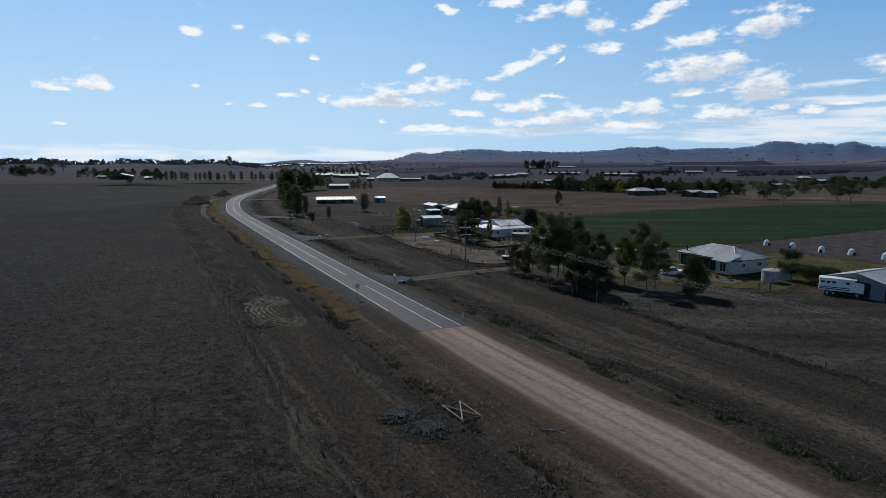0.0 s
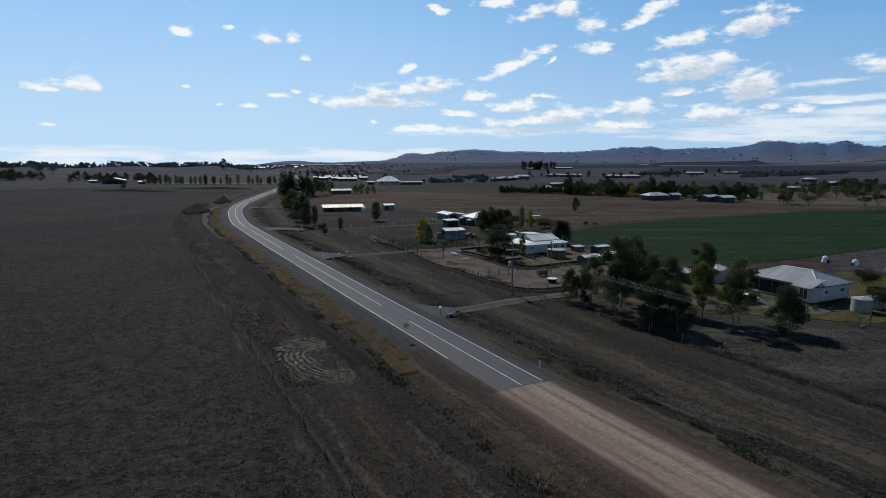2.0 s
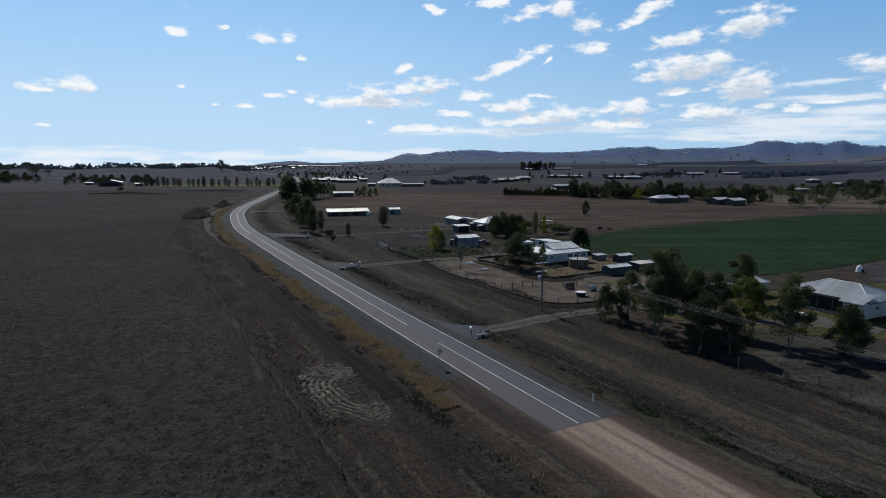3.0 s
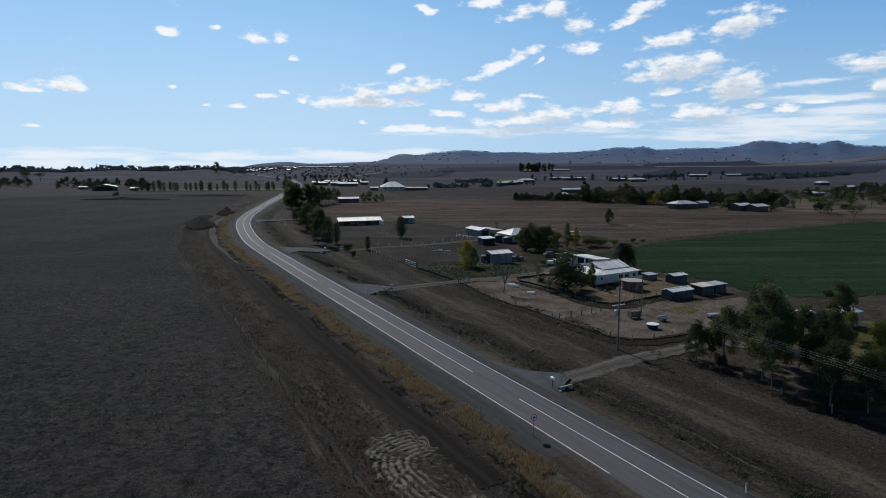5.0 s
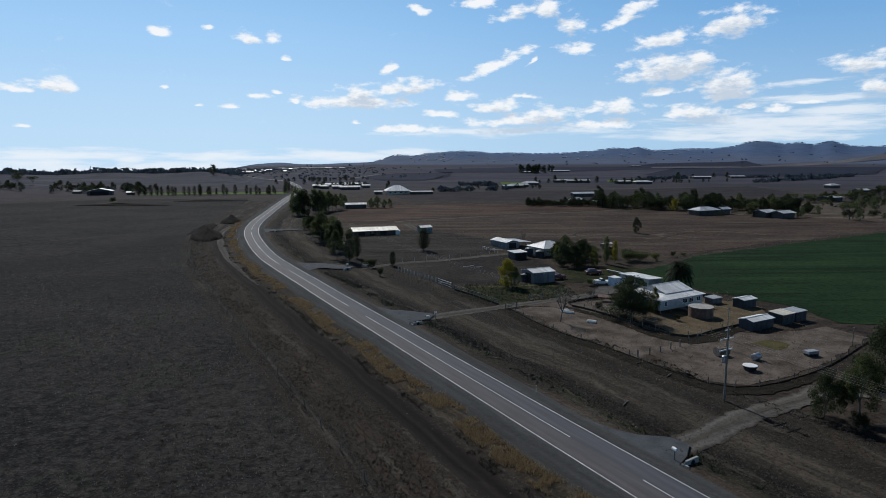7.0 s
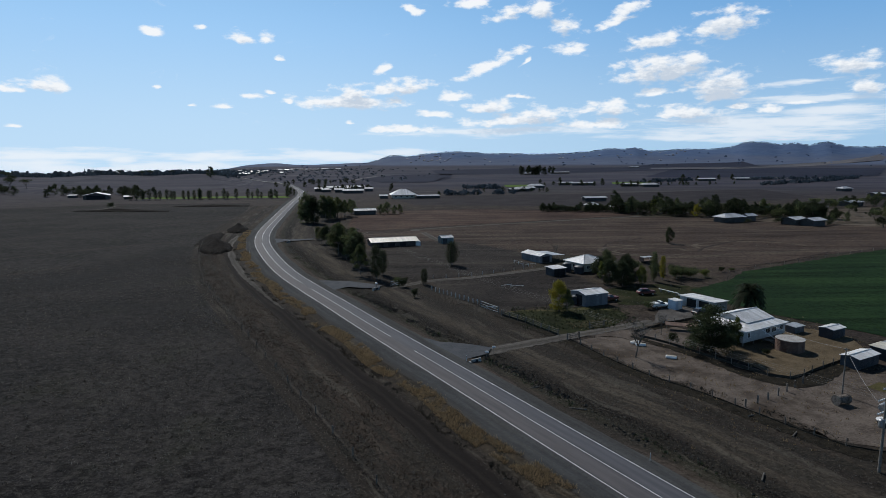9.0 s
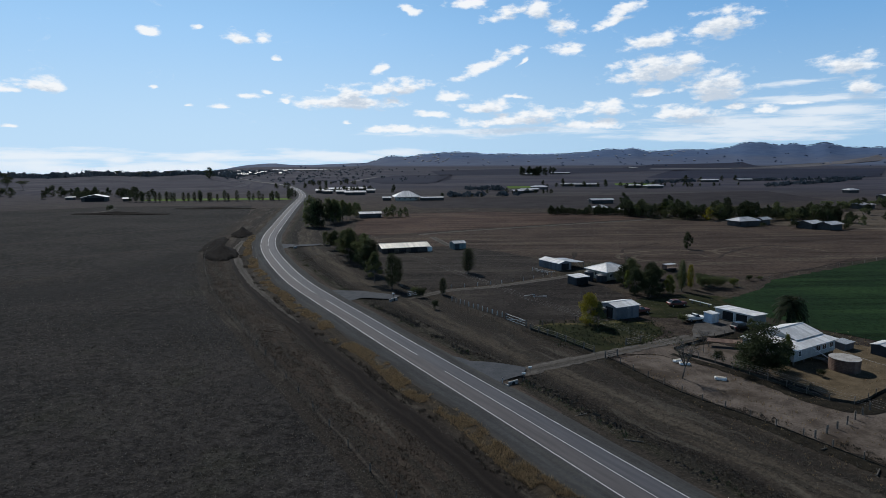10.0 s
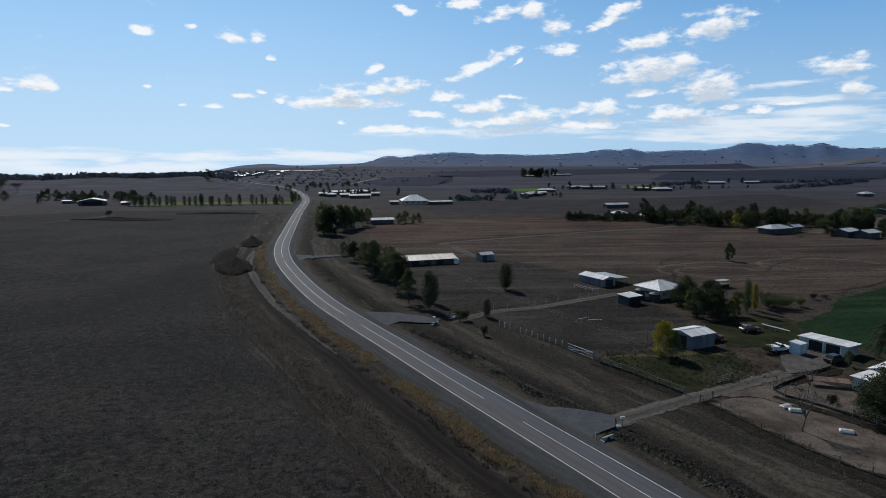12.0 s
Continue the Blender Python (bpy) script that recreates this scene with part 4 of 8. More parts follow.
patch("weed_patch", [(24.0, 148.6), (26.6, 151.0), (29.4, 149.6), (29.6, 147.4), (26.4, 145.4), (24.4, 146.6)], LAWN, "yellowed weeds in the stony yard", lift=0.08, jag=0.5)
patch("shed_grass", [(5, 203), (3, 212), (8, 221), (24, 226), (33, 220), (30, 204), (27, 203), (24, 206), (18.5, 203), (15, 202)], GREENISH, "dark patchy grass between the sheds and the crop", lift=0.06)
patch("house_lawn", [(26, 119), (46, 108), (60, 104), (72, 112), (86, 118), (98, 128), (84, 146), (66, 140), (48, 138), (32, 130)], LAWN, "dry yellowing lawn round the house", lift=0.06)
patch("gravel_turn", [(43, 116), (54, 109), (60, 112), (50, 122), (45, 121)], APRON, "pale gravel turning area by the house", lift=0.09, jag=0.4)
patch("west_green", [(-286, 622), (-150, 622), (-158, 646), (-282, 652)], GREEN_STRIP, "strip of green crop behind a row of trees", lift=0.25)
MOUTH = material("mouth_gravel", (0.05, 0.056, 0.064), (0.085, 0.09, 0.098), 0.6, 6.0, bump=0.5, spec=0.05)
patch("driveway_mouth", [(-16.5, 124.5), (-13.2, 119.0), (-9.0, 115.2), (-5.6, 114.6), (-4.0, 112.4), (-5.4, 109.6), (-8.0, 107.6), (-9.0, 103.5), (-13.0, 106.5)], MOUTH, "grey gravel mouth of a driveway", "driveway", lift=0.37, jag=0.25)
patch("driveway_mouth", [(-48.5, 187), (-44.6, 181.2), (-39.5, 176.0), (-33.0, 173.6), (-30.0, 171.6), (-31.6, 168.2), (-35.5, 165.4), (-36.0, 160.5), (-41.5, 164.5)], MOUTH, "grey gravel mouth of a driveway", "driveway", lift=0.37, jag=0.25)
patch("driveway_mouth", [(-76.5, 244), (-70.5, 237.5), (-62, 235.4), (-52, 229.0), (-53.5, 225.0), (-62, 227.5), (-65.5, 222.5), (-66.8, 217.5), (-71, 222)], MOUTH, "grey gravel mouth of a driveway", "driveway", lift=0.37, jag=0.25)
patch("driveway_mouth", [(-110.5, 341), (-104, 333), (-96, 329), (-86, 331), (-86, 326.5), (-97, 322.5), (-101, 315), (-100.5, 306), (-106, 318)], MOUTH, "grey gravel mouth of a driveway", "driveway", lift=0.37, jag=0.25)
ribbon("driveway", [(-11.5, 112.2), (-4, 113.2), (6, 119.6), (17.5, 125), (24, 127.5), (36, 118), (48, 114)], [4.4, 4.2, 3.6, 3.6, 3.4, 3.2, 3.6], TRACK, "gravel driveway with two wheel tracks", lift=0.115)
ribbon("driveway", [(-41, 167.3), (-33, 169.3), (-27.5, 172.2), (-16, 177.6), (-5.5, 182.2), (7, 188)], [4, 4, 3.6, 3.2, 3, 3.4], TRACK, "gravel driveway leading to a gate and sheds", lift=0.115)
ribbon("driveway", [(-50, 226), (-39, 235), (-26.5, 239), (-13, 246), (0, 253)], 2.6, TRACK, "narrow dirt track beside a white fence", lift=0.08)
ribbon("driveway", [(-109, 322), (-98, 326), (-85, 329)], [4, 4, 3.4], TRACK, "gravel farm entrance at the bend", lift=0.18)
ribbon("track", [(-121.5, 345), (-118.5, 320), (-110.5, 292), (-97, 254), (-84, 225), (-74, 204)], [2.6, 2.6, 2.4, 2.0, 1.4, 0.5], TRACK, "pale dirt track beside the road", "track", lift=0.17)
ribbon("track", [(-41, 357), (-37.5, 364), (22, 390), (92, 416)], 3.2, TRACK, "dirt track between two paddocks", "track", lift=0.08)
ribbon("track", [(-38, 350), (-33, 325), (-30, 318)], 3.0, TRACK, "dirt track to a small shed", "track", lift=0.08)
ribbon("track", [(-275, 488), (-262, 515), (-268, 545)], 2.2, TRACK, "pale dirt track in the field", "track", lift=0.06)
for cx, cy, rx, ry in ((45, 283, 14, 9), (52, 285, 26, 15), (88, 292, 22, 14)):
    ribbon("loop_track", [(cx + rx * math.cos(k * 0.55), cy + ry * math.sin(k * 0.55)) for k in range(11)], 1.6, PALE, "pale curving vehicle loop in the paddock", "track", lift=0.07)


for line in ([(-260, 312), (-223, 345), (-192, 379), (-149, 424), (-132, 440)], [(-215, 258), (-189, 288), (-166, 311), (-140, 330)], [(-205, 215), (-168, 254), (-152, 278)]):
    ribbon("contour_furrow", line, [0.6, 2.2, 1.6, 2.4, 0.8], DARK_RUT, "shallow dark contour furrow across the field", "track", lift=0.05)
ribbon("far_road", [(-133, 1012), (-128, 1075), (-124, 1127), (-110, 1230), (-104, 1290)], 9.0, STUBBLE, "pale dirt road far across the plain", "road", lift=0.6)


def scraped_patch():
    """A dumped and bladed spread of pale dirt: curved ridges round one end, ragged outline."""
    rim = [(-30.0, 93.6), (-28.3, 97.5), (-25.3, 99.2), (-22.7, 94.4), (-20.4, 89.7), (-17.5, 83.4), (-15.4, 79.8), (-18.1, 78.5), (-22.6, 80.0), (-24.8, 81.6), (-26.5, 84.9), (-28.6, 89.5)]
    spine = (Vector((0.8, -0.5)), Vector((3.4, -4.8)))
    cx, cy = -23.8, 91.2
    r = random.Random(4)
    n_, k_ = 96, 40
    verts, faces = [(0.0, 0.0, 0.16)], []
    for i in range(n_):
        a = i * math.tau / n_
        d = Vector((math.cos(a), math.sin(a)))
        far = 0.0
        for (px, py), (qx, qy) in zip(rim, rim[1:] + rim[:1]):
            e, o = Vector((qx - px, qy - py)), Vector((px - cx, py - cy))
            den = d.x * e.y - d.y * e.x
            if abs(den) > 1e-6:
                t, u = (o.x * e.y - o.y * e.x) / den, (o.x * d.y - o.y * d.x) / den
                if 0 <= u <= 1 and t > far:
                    far = t
        far = far * (1.0 + 0.06 * math.sin(i * 0.9) + 0.05 * math.sin(i * 0.37)) + r.uniform(-0.4, 0.4)
        for k in range(1, k_ + 1):
            q = far * k / k_
            x, y = d.x * q, d.y * q
            wob = noise.noise(Vector((x * 0.35, y * 0.35, 1.0)))
            along_ = spine[1] - spine[0]
            t_ = min(1.0, max(0.0, (Vector((x, y)) - spine[0]).dot(along_) / along_.length_squared))
            gap = (Vector((x, y)) - spine[0] - along_ * t_).length
            ridge = (math.sin(gap * 8.5 + 2.2 * wob) * 0.5 + 0.5) * float(fade(gap, 0.9, 2.6)) * (0.5 + 0.5 * float(fade(t_, 0.9, 0.2)))
            z = 0.03 + 0.13 * ridge * (0.8 + 0.9 * wob) + 0.09 * noise.noise(Vector((x * 2.1, y * 2.1, 3.0)))
            verts.append((x, y, 0.09 + z * min(1.0, (k_ - k) / 4)))
        base = 1 + i * k_
        nxt = 1 + ((i + 1) % n_) * k_
        faces.append((0, base, nxt))
        faces += [(base + k, base + k + 1, nxt + k + 1, nxt + k) for k in range(k_ - 1)]
    m = bpy.data.materials.new("swirled_dirt")
    m.use_nodes = True
    n = Nodes(m.node_tree)
    at = n.put("ShaderNodeTexCoord").outputs["Object"]
    h = n.put("ShaderNodeSeparateXYZ", at).outputs[2]
    c = n.mix(n.fit(n.math("ADD", h, n.math("MULTIPLY", n.noise(at, 1.9, 6.0, 0.75), 0.22)), 0.22, 0.34), (0.032, 0.029, 0.025), (0.17, 0.155, 0.128))
    c = n.mix(n.math("MULTIPLY", n.fit(n.noise(at, 0.45, 5.0, 0.65), 0.5, 0.64), 0.8), c, (0.045, 0.039, 0.033))
    p = n.put("ShaderNodeBsdfPrincipled")
    n.feed(p.inputs["Base Color"], c)
    p.inputs["Roughness"].default_value, p.inputs["Specular IOR Level"].default_value = 0.95, 0.03
    b = n.put("ShaderNodeBump")
    b.inputs["Strength"].default_value, b.inputs["Distance"].default_value = 0.8, 0.1
    n.feed(b.inputs["Height"], n.noise(at, 5.0, 5.0, 0.7))
    n.feed(p.inputs["Normal"], b.outputs[0])
    n.put("ShaderNodeOutputMaterial", p.outputs[0])
    ob = sheet("scraped_patch", verts, faces, m)
    ob.location = (cx, cy, 0)
    tagged(ob, "pale scraped dirt with curved blade ridges", "ground", kind="structure")


scraped_patch()

ribbon("loop_track", [(56.5, 320.4), (44.8, 312.4), (37.5, 307.3), (32.6, 299.6), (31.8, 293.3), (36.9, 291.5)], 0.9, DARK_RUT, "dark curving wheel rut in the paddock", "track", lift=0.08)
ribbon("loop_track", [(105.0, 303.4), (98.1, 308.5), (91.7, 307.6), (80.3, 300.2), (69.3, 290.8), (60.3, 279.8)], 1.2, DARK_RUT, "dark curving wheel rut in the paddock", "track", lift=0.08)
ribbon("loop_track", [(107.3, 275.3), (83.6, 260.1), (67.3, 252.6), (55.7, 251.1), (52.7, 254.8)], 0.8, DARK_RUT, "dark curving wheel rut in the paddock", "track", lift=0.08)
ribbon("loop_track", [(54.6, 291.0), (58.6, 291.9), (60.3, 288.0)], 1.4, DARK_RUT, "dark curving wheel rut in the paddock", "track", lift=0.08)


# ---- buildings ----
def roof_planes(kind, w, d, h, rise, over):
    """Roof planes over a w by d plan with eaves at h: lists of corners."""
    x0, x1, y0, y1 = -w / 2 - over, w / 2 + over, -d / 2 - over, d / 2 + over
    e, r = h - 0.02, h + rise
    if kind == "gable":
        return [[(x0, y0, e), (x1, y0, e), (x1, 0, r), (x0, 0, r)], [(x1, y1, e), (x0, y1, e), (x0, 0, r), (x1, 0, r)]]
    if kind == "hip":
        k = min((x1 - x0) * 0.5 - 0.01, (y1 - y0) * 0.46)
        a, b = (x0 + k, 0, r), (x1 - k, 0, r)
        return [[(x0, y0, e), (x1, y0, e), b, a], [(x1, y1, e), (x0, y1, e), a, b], [(x1, y0, e), (x1, y1, e), b], [(x0, y1, e), (x0, y0, e), a]]
    return [[(x0, y0, e), (x1, y0, e), (x1, y1, r), (x0, y1, r)]]


def window(parent, x, y, z, w, h, face, frame_mat=WHITE):
    """A window set on a wall; face: the wall's side, s n e w."""
    turn = {"s": 0, "e": 90, "n": 180, "w": 270}[face]
    m = Matrix.Translation((x, y, z)) @ Matrix.Rotation(radians(turn), 4, "Z")
    bm = bmesh.new()
    for a in ((-w / 2, -0.05, -h / 2, -w / 2 + 0.07, 0.04, h / 2), (w / 2 - 0.07, -0.05, -h / 2, w / 2, 0.04, h / 2), (-w / 2, -0.05, h / 2 - 0.07, w / 2, 0.04, h / 2), (-w / 2 - 0.04, -0.08, -h / 2 - 0.03, w / 2 + 0.04, 0.04, -h / 2 + 0.06), (-0.025, -0.04, -h / 2, 0.025, 0.04, h / 2)):
        box(bm, *a)
    bm.transform(m)
    wn = part("window", bm, frame_mat, parent)
    bm = boxed(-w / 2 + 0.06, -0.025, -h / 2 + 0.05, w / 2 - 0.06, 0.02, h / 2 - 0.06)
    bm.transform(m)
    part("pane", bm, GLASS, wn, "dark window glass")
    return wn


# a flat panel on the wall; in DARK it paints an opening's inner shade
def opening(parent, x, y, z0, w, h, face, name="roller_door", mat=DARK, label="dark panel painted for the shade in a doorway"):
    turn = {"s": 0, "e": 90, "n": 180, "w": 270}[face]
    m = Matrix.Translation((x, y, 0)) @ Matrix.Rotation(radians(turn), 4, "Z")
    bm = bmesh.new()
    box(bm, -w / 2, -0.03, z0, w / 2, 0.05, z0 + h)
    bm.transform(m)
    return part(name, bm, mat, parent, label)


def building(name, label, category, x, y, rz, w, d, h, roof, rise, wall_mat, roof_mat, over=0.35, base=0.0, group="", z=None, stumps=False):
    """A small building: walls, roof sheets, ridge and gable ends."""
    zz = float(ground_z(x, y)) if z is None else z
    b = root(name, x, y, zz, rz, label, category, group)
    bm = bmesh.new()
    t = 0.12
    box(bm, -w / 2, -d / 2, base, w / 2, -d / 2 + t, h)
    box(bm, -w / 2, d / 2 - t, base, w / 2, d / 2, h)
    box(bm, -w / 2, -d / 2 + t, base, -w / 2 + t, d / 2 - t, h)
    box(bm, w / 2 - t, -d / 2 + t, base, w / 2, d / 2 - t, h)
    box(bm, -w / 2 + t, -d / 2 + t, base, w / 2 - t, d / 2 - t, base + 0.15)
    if roof == "gable":
        for sx in (-1, 1):
            xa, xb = sorted((sx * w / 2, sx * (w / 2 - t)))
            tri = [[bm.verts.new((px, -d / 2, h)), bm.verts.new((px, d / 2, h)), bm.verts.new((px, 0, h + rise * 0.93))] for px in (xa, xb)]
            bm.faces.new(tri[0][::-1]), bm.faces.new(tri[1])
            for k in range(3):
                bm.faces.new((tri[0][k], tri[0][(k + 1) % 3], tri[1][(k + 1) % 3], tri[1][k]))
    if roof == "skillion":
        for sx in (-1, 1):
            xa, xb = sorted((sx * w / 2, sx * (w / 2 - t)))
            tri = [[bm.verts.new((px, -d / 2, h)), bm.verts.new((px, d / 2, h)), bm.verts.new((px, d / 2, h + rise * 0.9))] for px in (xa, xb)]
            bm.faces.new(tri[0][::-1]), bm.faces.new(tri[1])
            for k in range(3):
                bm.faces.new((tri[0][k], tri[0][(k + 1) % 3], tri[1][(k + 1) % 3], tri[1][k]))
        box(bm, -w / 2, d / 2 - t, h, w / 2, d / 2, h + rise * 0.9)
    part("wall", bm, wall_mat, b)
    planes = roof_planes(roof, w, d, h + 0.1, rise, over)
    for pl in planes:
        part("roof", plate(pl, 0.07), roof_mat, b)
    if roof in ("gable", "hip"):
        lines = [(planes[0][3], planes[0][2])] if roof == "gable" else [(planes[0][3], planes[0][2])] + [(planes[0][0], planes[0][3]), (planes[0][1], planes[0][2]), (planes[1][0], planes[1][3]), (planes[1][1], planes[1][2])]
        for a, c in lines:
            part("ridge_cap", rod(bmesh.new(), (a[0], a[1], a[2] + 0.02), (c[0], c[1], c[2] + 0.02), 0.09, sides=5), WHITE if roof_mat in (ROOF_WHITE, ROOF_GREY) else roof_mat, b)
    if stumps:
        for i in range(4):
            for j in range(3):
                px, py = -w / 2 + 0.3 + i * (w - 0.6) / 3, -d / 2 + 0.3 + j * (d - 0.6) / 2
                part("stump", boxed(px - 0.1, py - 0.1, 0, px + 0.1, py + 0.1, base + 0.05), WOOD, b)
    return b


def tank(name, label, x, y, r, h, mat, cone=0.25, lid=True, group="water tanks"):
    t = root(name, x, y, float(ground_z(x, y)), 0, label, "water tank", group)
    prof = [(r, 0.0)]
    k = 8
    for i in range(k):
        z = h * (i + 0.5) / k
        prof += [(r, z - h * 0.3 / k), (r * 1.012, z), (r, z + h * 0.3 / k)]
    prof += [(r, h), (r * 1.02, h + 0.02)]
    part("body", lathe(prof, 24), mat, t, smooth=False)
    part("lid", lathe([(r * 1.03, h + 0.02), (r * 0.6, h + cone * 0.6), (r * 0.12, h + cone), (0.02, h + cone)], 24), mat if cone > 0.1 else CONCRETE, t)
    if lid:
        part("hatch", lathe([(0.28, h + cone * 0.55), (0.28, h + cone * 0.55 + 0.14), (0.05, h + cone * 0.55 + 0.18)], 10), WHITE, t)
    return t


# brick-red and white farmhouse on stumps, with a lower veranda roof
h1 = building("farmhouse", "white weatherboard farmhouse with a wide skirt of pale veranda roof", "house", 20.4, 178.1, 27.2, 8.2, 7.0, 3.5, "gable", 1.15, DULL_WHITE, ROOF_WHITE, 0.25, base=0.7, stumps=True)
part("veranda_roof", plate([(-8.3, -6.0, 2.9), (5.7, -6.0, 2.9), (4.3, -3.35, 3.5), (-4.3, -3.35, 3.5)], 0.06), ROOF_WHITE, h1, "long pale veranda roof sheet")
part("veranda_roof", plate([(5.7, -6.0, 2.9), (5.7, 3.6, 2.9), (4.3, 3.3, 3.5), (4.3, -3.35, 3.5)], 0.06), ROOF_WHITE, h1)
part("veranda_roof", plate([(-8.3, 4.4, 2.9), (-8.3, -6.0, 2.9), (-4.3, -3.35, 3.5), (-4.3, 3.3, 3.5)], 0.06), ROOF_WHITE, h1)
part("veranda_wall", boxed(-7.9, -5.5, 0.7, 5.3, -5.38, 2.85), DULL_WHITE, h1, "white enclosed veranda wall")
part("veranda_wall", boxed(5.18, -5.38, 0.7, 5.3, 3.2, 2.85), DULL_WHITE, h1)
part("veranda_wall", boxed(-7.9, -5.38, 0.7, -7.78, 4.0, 2.85), DULL_WHITE, h1)
part("veranda_floor", boxed(-7.78, -5.38, 0.58, 5.18, -3.5, 0.72), WOOD, h1)
for wx, ww in ((-6.2, 0.8), (-0.4, 1.5), (1.6, 1.4), (3.9, 1.2)):
    window(h1, wx, -5.5, 1.95, ww, 1.0, "s")
for wy in (-3.5, 0.2):
    window(h1, 5.3, wy, 1.95, 1.2, 1.0, "e")
part("stair_landing", boxed(-2.2, -7.4, 0.56, -1.1, -5.55, 0.7), WOOD, h1)
part("stair_rail", rod(bmesh.new(), (-1.2, -7.9, 0.9), (-2.6, -5.7, 2.5), 0.09), WHITE, h1, "white diagonal stair rail")
for k in range(4):
    part("tread", boxed(-2.2, -7.7 - k * 0.28, 0.44 - k * 0.12, -1.1, -7.4 - k * 0.28, 0.5 - k * 0.12), WOOD, h1)
for px in (-7.6, -4.4, -1.2, 2.0, 5.0):
    part("stump", boxed(px - 0.1, -5.4, 0, px + 0.1, -5.2, 0.6), WOOD, h1)

# grey-roofed bungalow
h2 = building("bungalow", "white bungalow with a grey hipped steel roof", "house", 59.4, 124.3, 115.5, 13.6, 9.2, 3.0, "hip", 1.9, DULL_WHITE, ROOF_GREY, 0.5, base=0.35, stumps=True)
part("porch_roof", plate([(-7.1, 3.0, 4.15), (-7.1, 7.0, 3.0), (-3.2, 7.0, 3.0), (-3.2, 3.0, 4.15)], 0.07), ROOF_GREY, h2)
part("wing_wall", boxed(-6.8, 4.6, 0.35, -3.4, 5.9, 2.95), DULL_WHITE, h2)
# flat dark sheet on the wall in place of the porch's shade
part("porch_shade_panel", boxed(-3.0, 4.6, 0.45, 6.6, 4.64, 2.7), DARK, h2, "flat dark panel painted for the shade under the porch")
for px in (-1.2, 1.4, 4.0, 6.6):
    part("porch_post", boxed(px - 0.05, 5.0, 0.0, px + 0.05, 5.1, 3.0), WOOD, h2)
part("porch_floor", boxed(-3.2, 4.65, 0.2, 6.8, 5.4, 0.34), CONCRETE, h2)
window(h2, -5.1, 5.92, 1.75, 1.5, 1.9, "n")
for wy, ww in ((2.3, 1.1), (-2.4, 1.3)):
    window(h2, -6.82, wy, 1.95, ww, 0.8, "w")
window(h2, 0, -4.62, 1.9, 1.6, 1.0, "s")
part("chimney", rod(bmesh.new(), (5.6, 4.0, 2.8), (5.6, 4.0, 4.6), 0.14, sides=10), RUBBER, h2, "black steel flue pipe")
part("gutter", boxed(-7.36, -5.15, 2.98, -7.26, 5.15, 3.1), RUBBER, h2, "dark gutter along the eave")
part("gutter", boxed(-7.3, 5.1, 2.98, 7.3, 5.2, 3.1), RUBBER, h2)

h3 = building("cottage", "cottage with a white hipped roof behind trees", "house", 10.2, 249.5, 26, 9.5, 8.5, 2.7, "hip", 1.8, CREAM, ROOF_WHITE, 0.5, base=0.2)
for wx in (-3, 0.4, 3.2):
    window(h3, wx, -4.27, 1.6, 1.2, 1.0, "s")
window(h3, -4.77, 0, 1.6, 1.3, 1.0, "w")
part("porch_roof", plate([(4.6, -4.2, 2.5), (8.4, -4.2, 2.3), (8.4, 3.5, 2.3), (4.6, 3.5, 2.5)], 0.06), ROOF_WHITE, h3)
for py in (-4.0, 3.3):
    part("porch_post", boxed(8.2, py - 0.05, 0, 8.3, py + 0.05, 2.25), WOOD, h3)

# sheds
s = building("farm_shed", "grey zinc farm shed with a pale low roof", "shed", -2.0, 205.4, 21, 6.5, 5.6, 2.8, "gable", 0.55, WALL_ZINC, ROOF_WHITE, 0.2)
opening(s, -3.27, -0.4, 0.1, 2.4, 2.4, "w", "side_door", DARK)
part("eave_vent", boxed(-0.3, -2.84, 2.3, 0.3, -2.8, 2.6), STEEL, s)
s = building("garage", "long white garage with two dark open bays", "garage", 23.0, 199.3, 118.5, 9.0, 4.9, 2.05, "skillion", 0.25, DULL_WHITE, ROOF_WHITE, 0.3)
for px in (-1.9, 1.3):
    opening(s, px, 2.46, 0.1, 2.5, 1.9, "n", "bay")
    part("bay_post", boxed(px - 1.5, 2.45, 0, px - 1.36, 2.55, 2.2), WHITE, s)
s = building("cool_room", "small pale blue insulated cool room", "shed", 15.9, 198.2, 26, 2.3, 2.1, 2.1, "skillion", 0.12, material("pale_blue_panel", (0.42, 0.5, 0.58), (0.56, 0.63, 0.7), 0.9, 6.0, rough=0.5, bump=0.1), ROOF_WHITE, 0.12)
opening(s, 0.2, -1.07, 0.15, 0.85, 1.8, "s", "door", WHITE, "white insulated door")
s = building("long_shed", "long low shed with a cream-white roof and dark walls", "shed", -51.4, 310.0, 13.5, 18.6, 10.0, 1.95, "gable", 1.1, BROWN_WALL, ROOF_CREAM, 0.5)
for k in range(3):
    opening(s, -6.0 + k * 4.6, -5.01, 0.1, 2.6, 1.7, "s", "bay")
for k in range(5):
    part("roof_vent", rod(bmesh.new(), (-7.4 + k * 3.7, 0, 2.9), (-7.4 + k * 3.7, 0, 3.35), 0.14, 0.18, 8), STEEL, s)
building("small_tank_shed", "small white lean-to tank shed", "shed", -41.2, 307.3, 13.5, 1.8, 1.6, 1.6, "skillion", 0.2, WHITE, ROOF_WHITE, 0.1)
s = building("blue_shed", "small blue-green gabled shed beside a dirt track", "shed", -29.6, 313.4, 20, 5.2, 4.2, 2.4, "gable", 0.7, WALL_TEAL, ROOF_ZINC, 0.2)
opening(s, -1.2, -2.12, 0.1, 1.8, 2.0, "s", "door", WALL_BLUE, "closed blue sheet door")
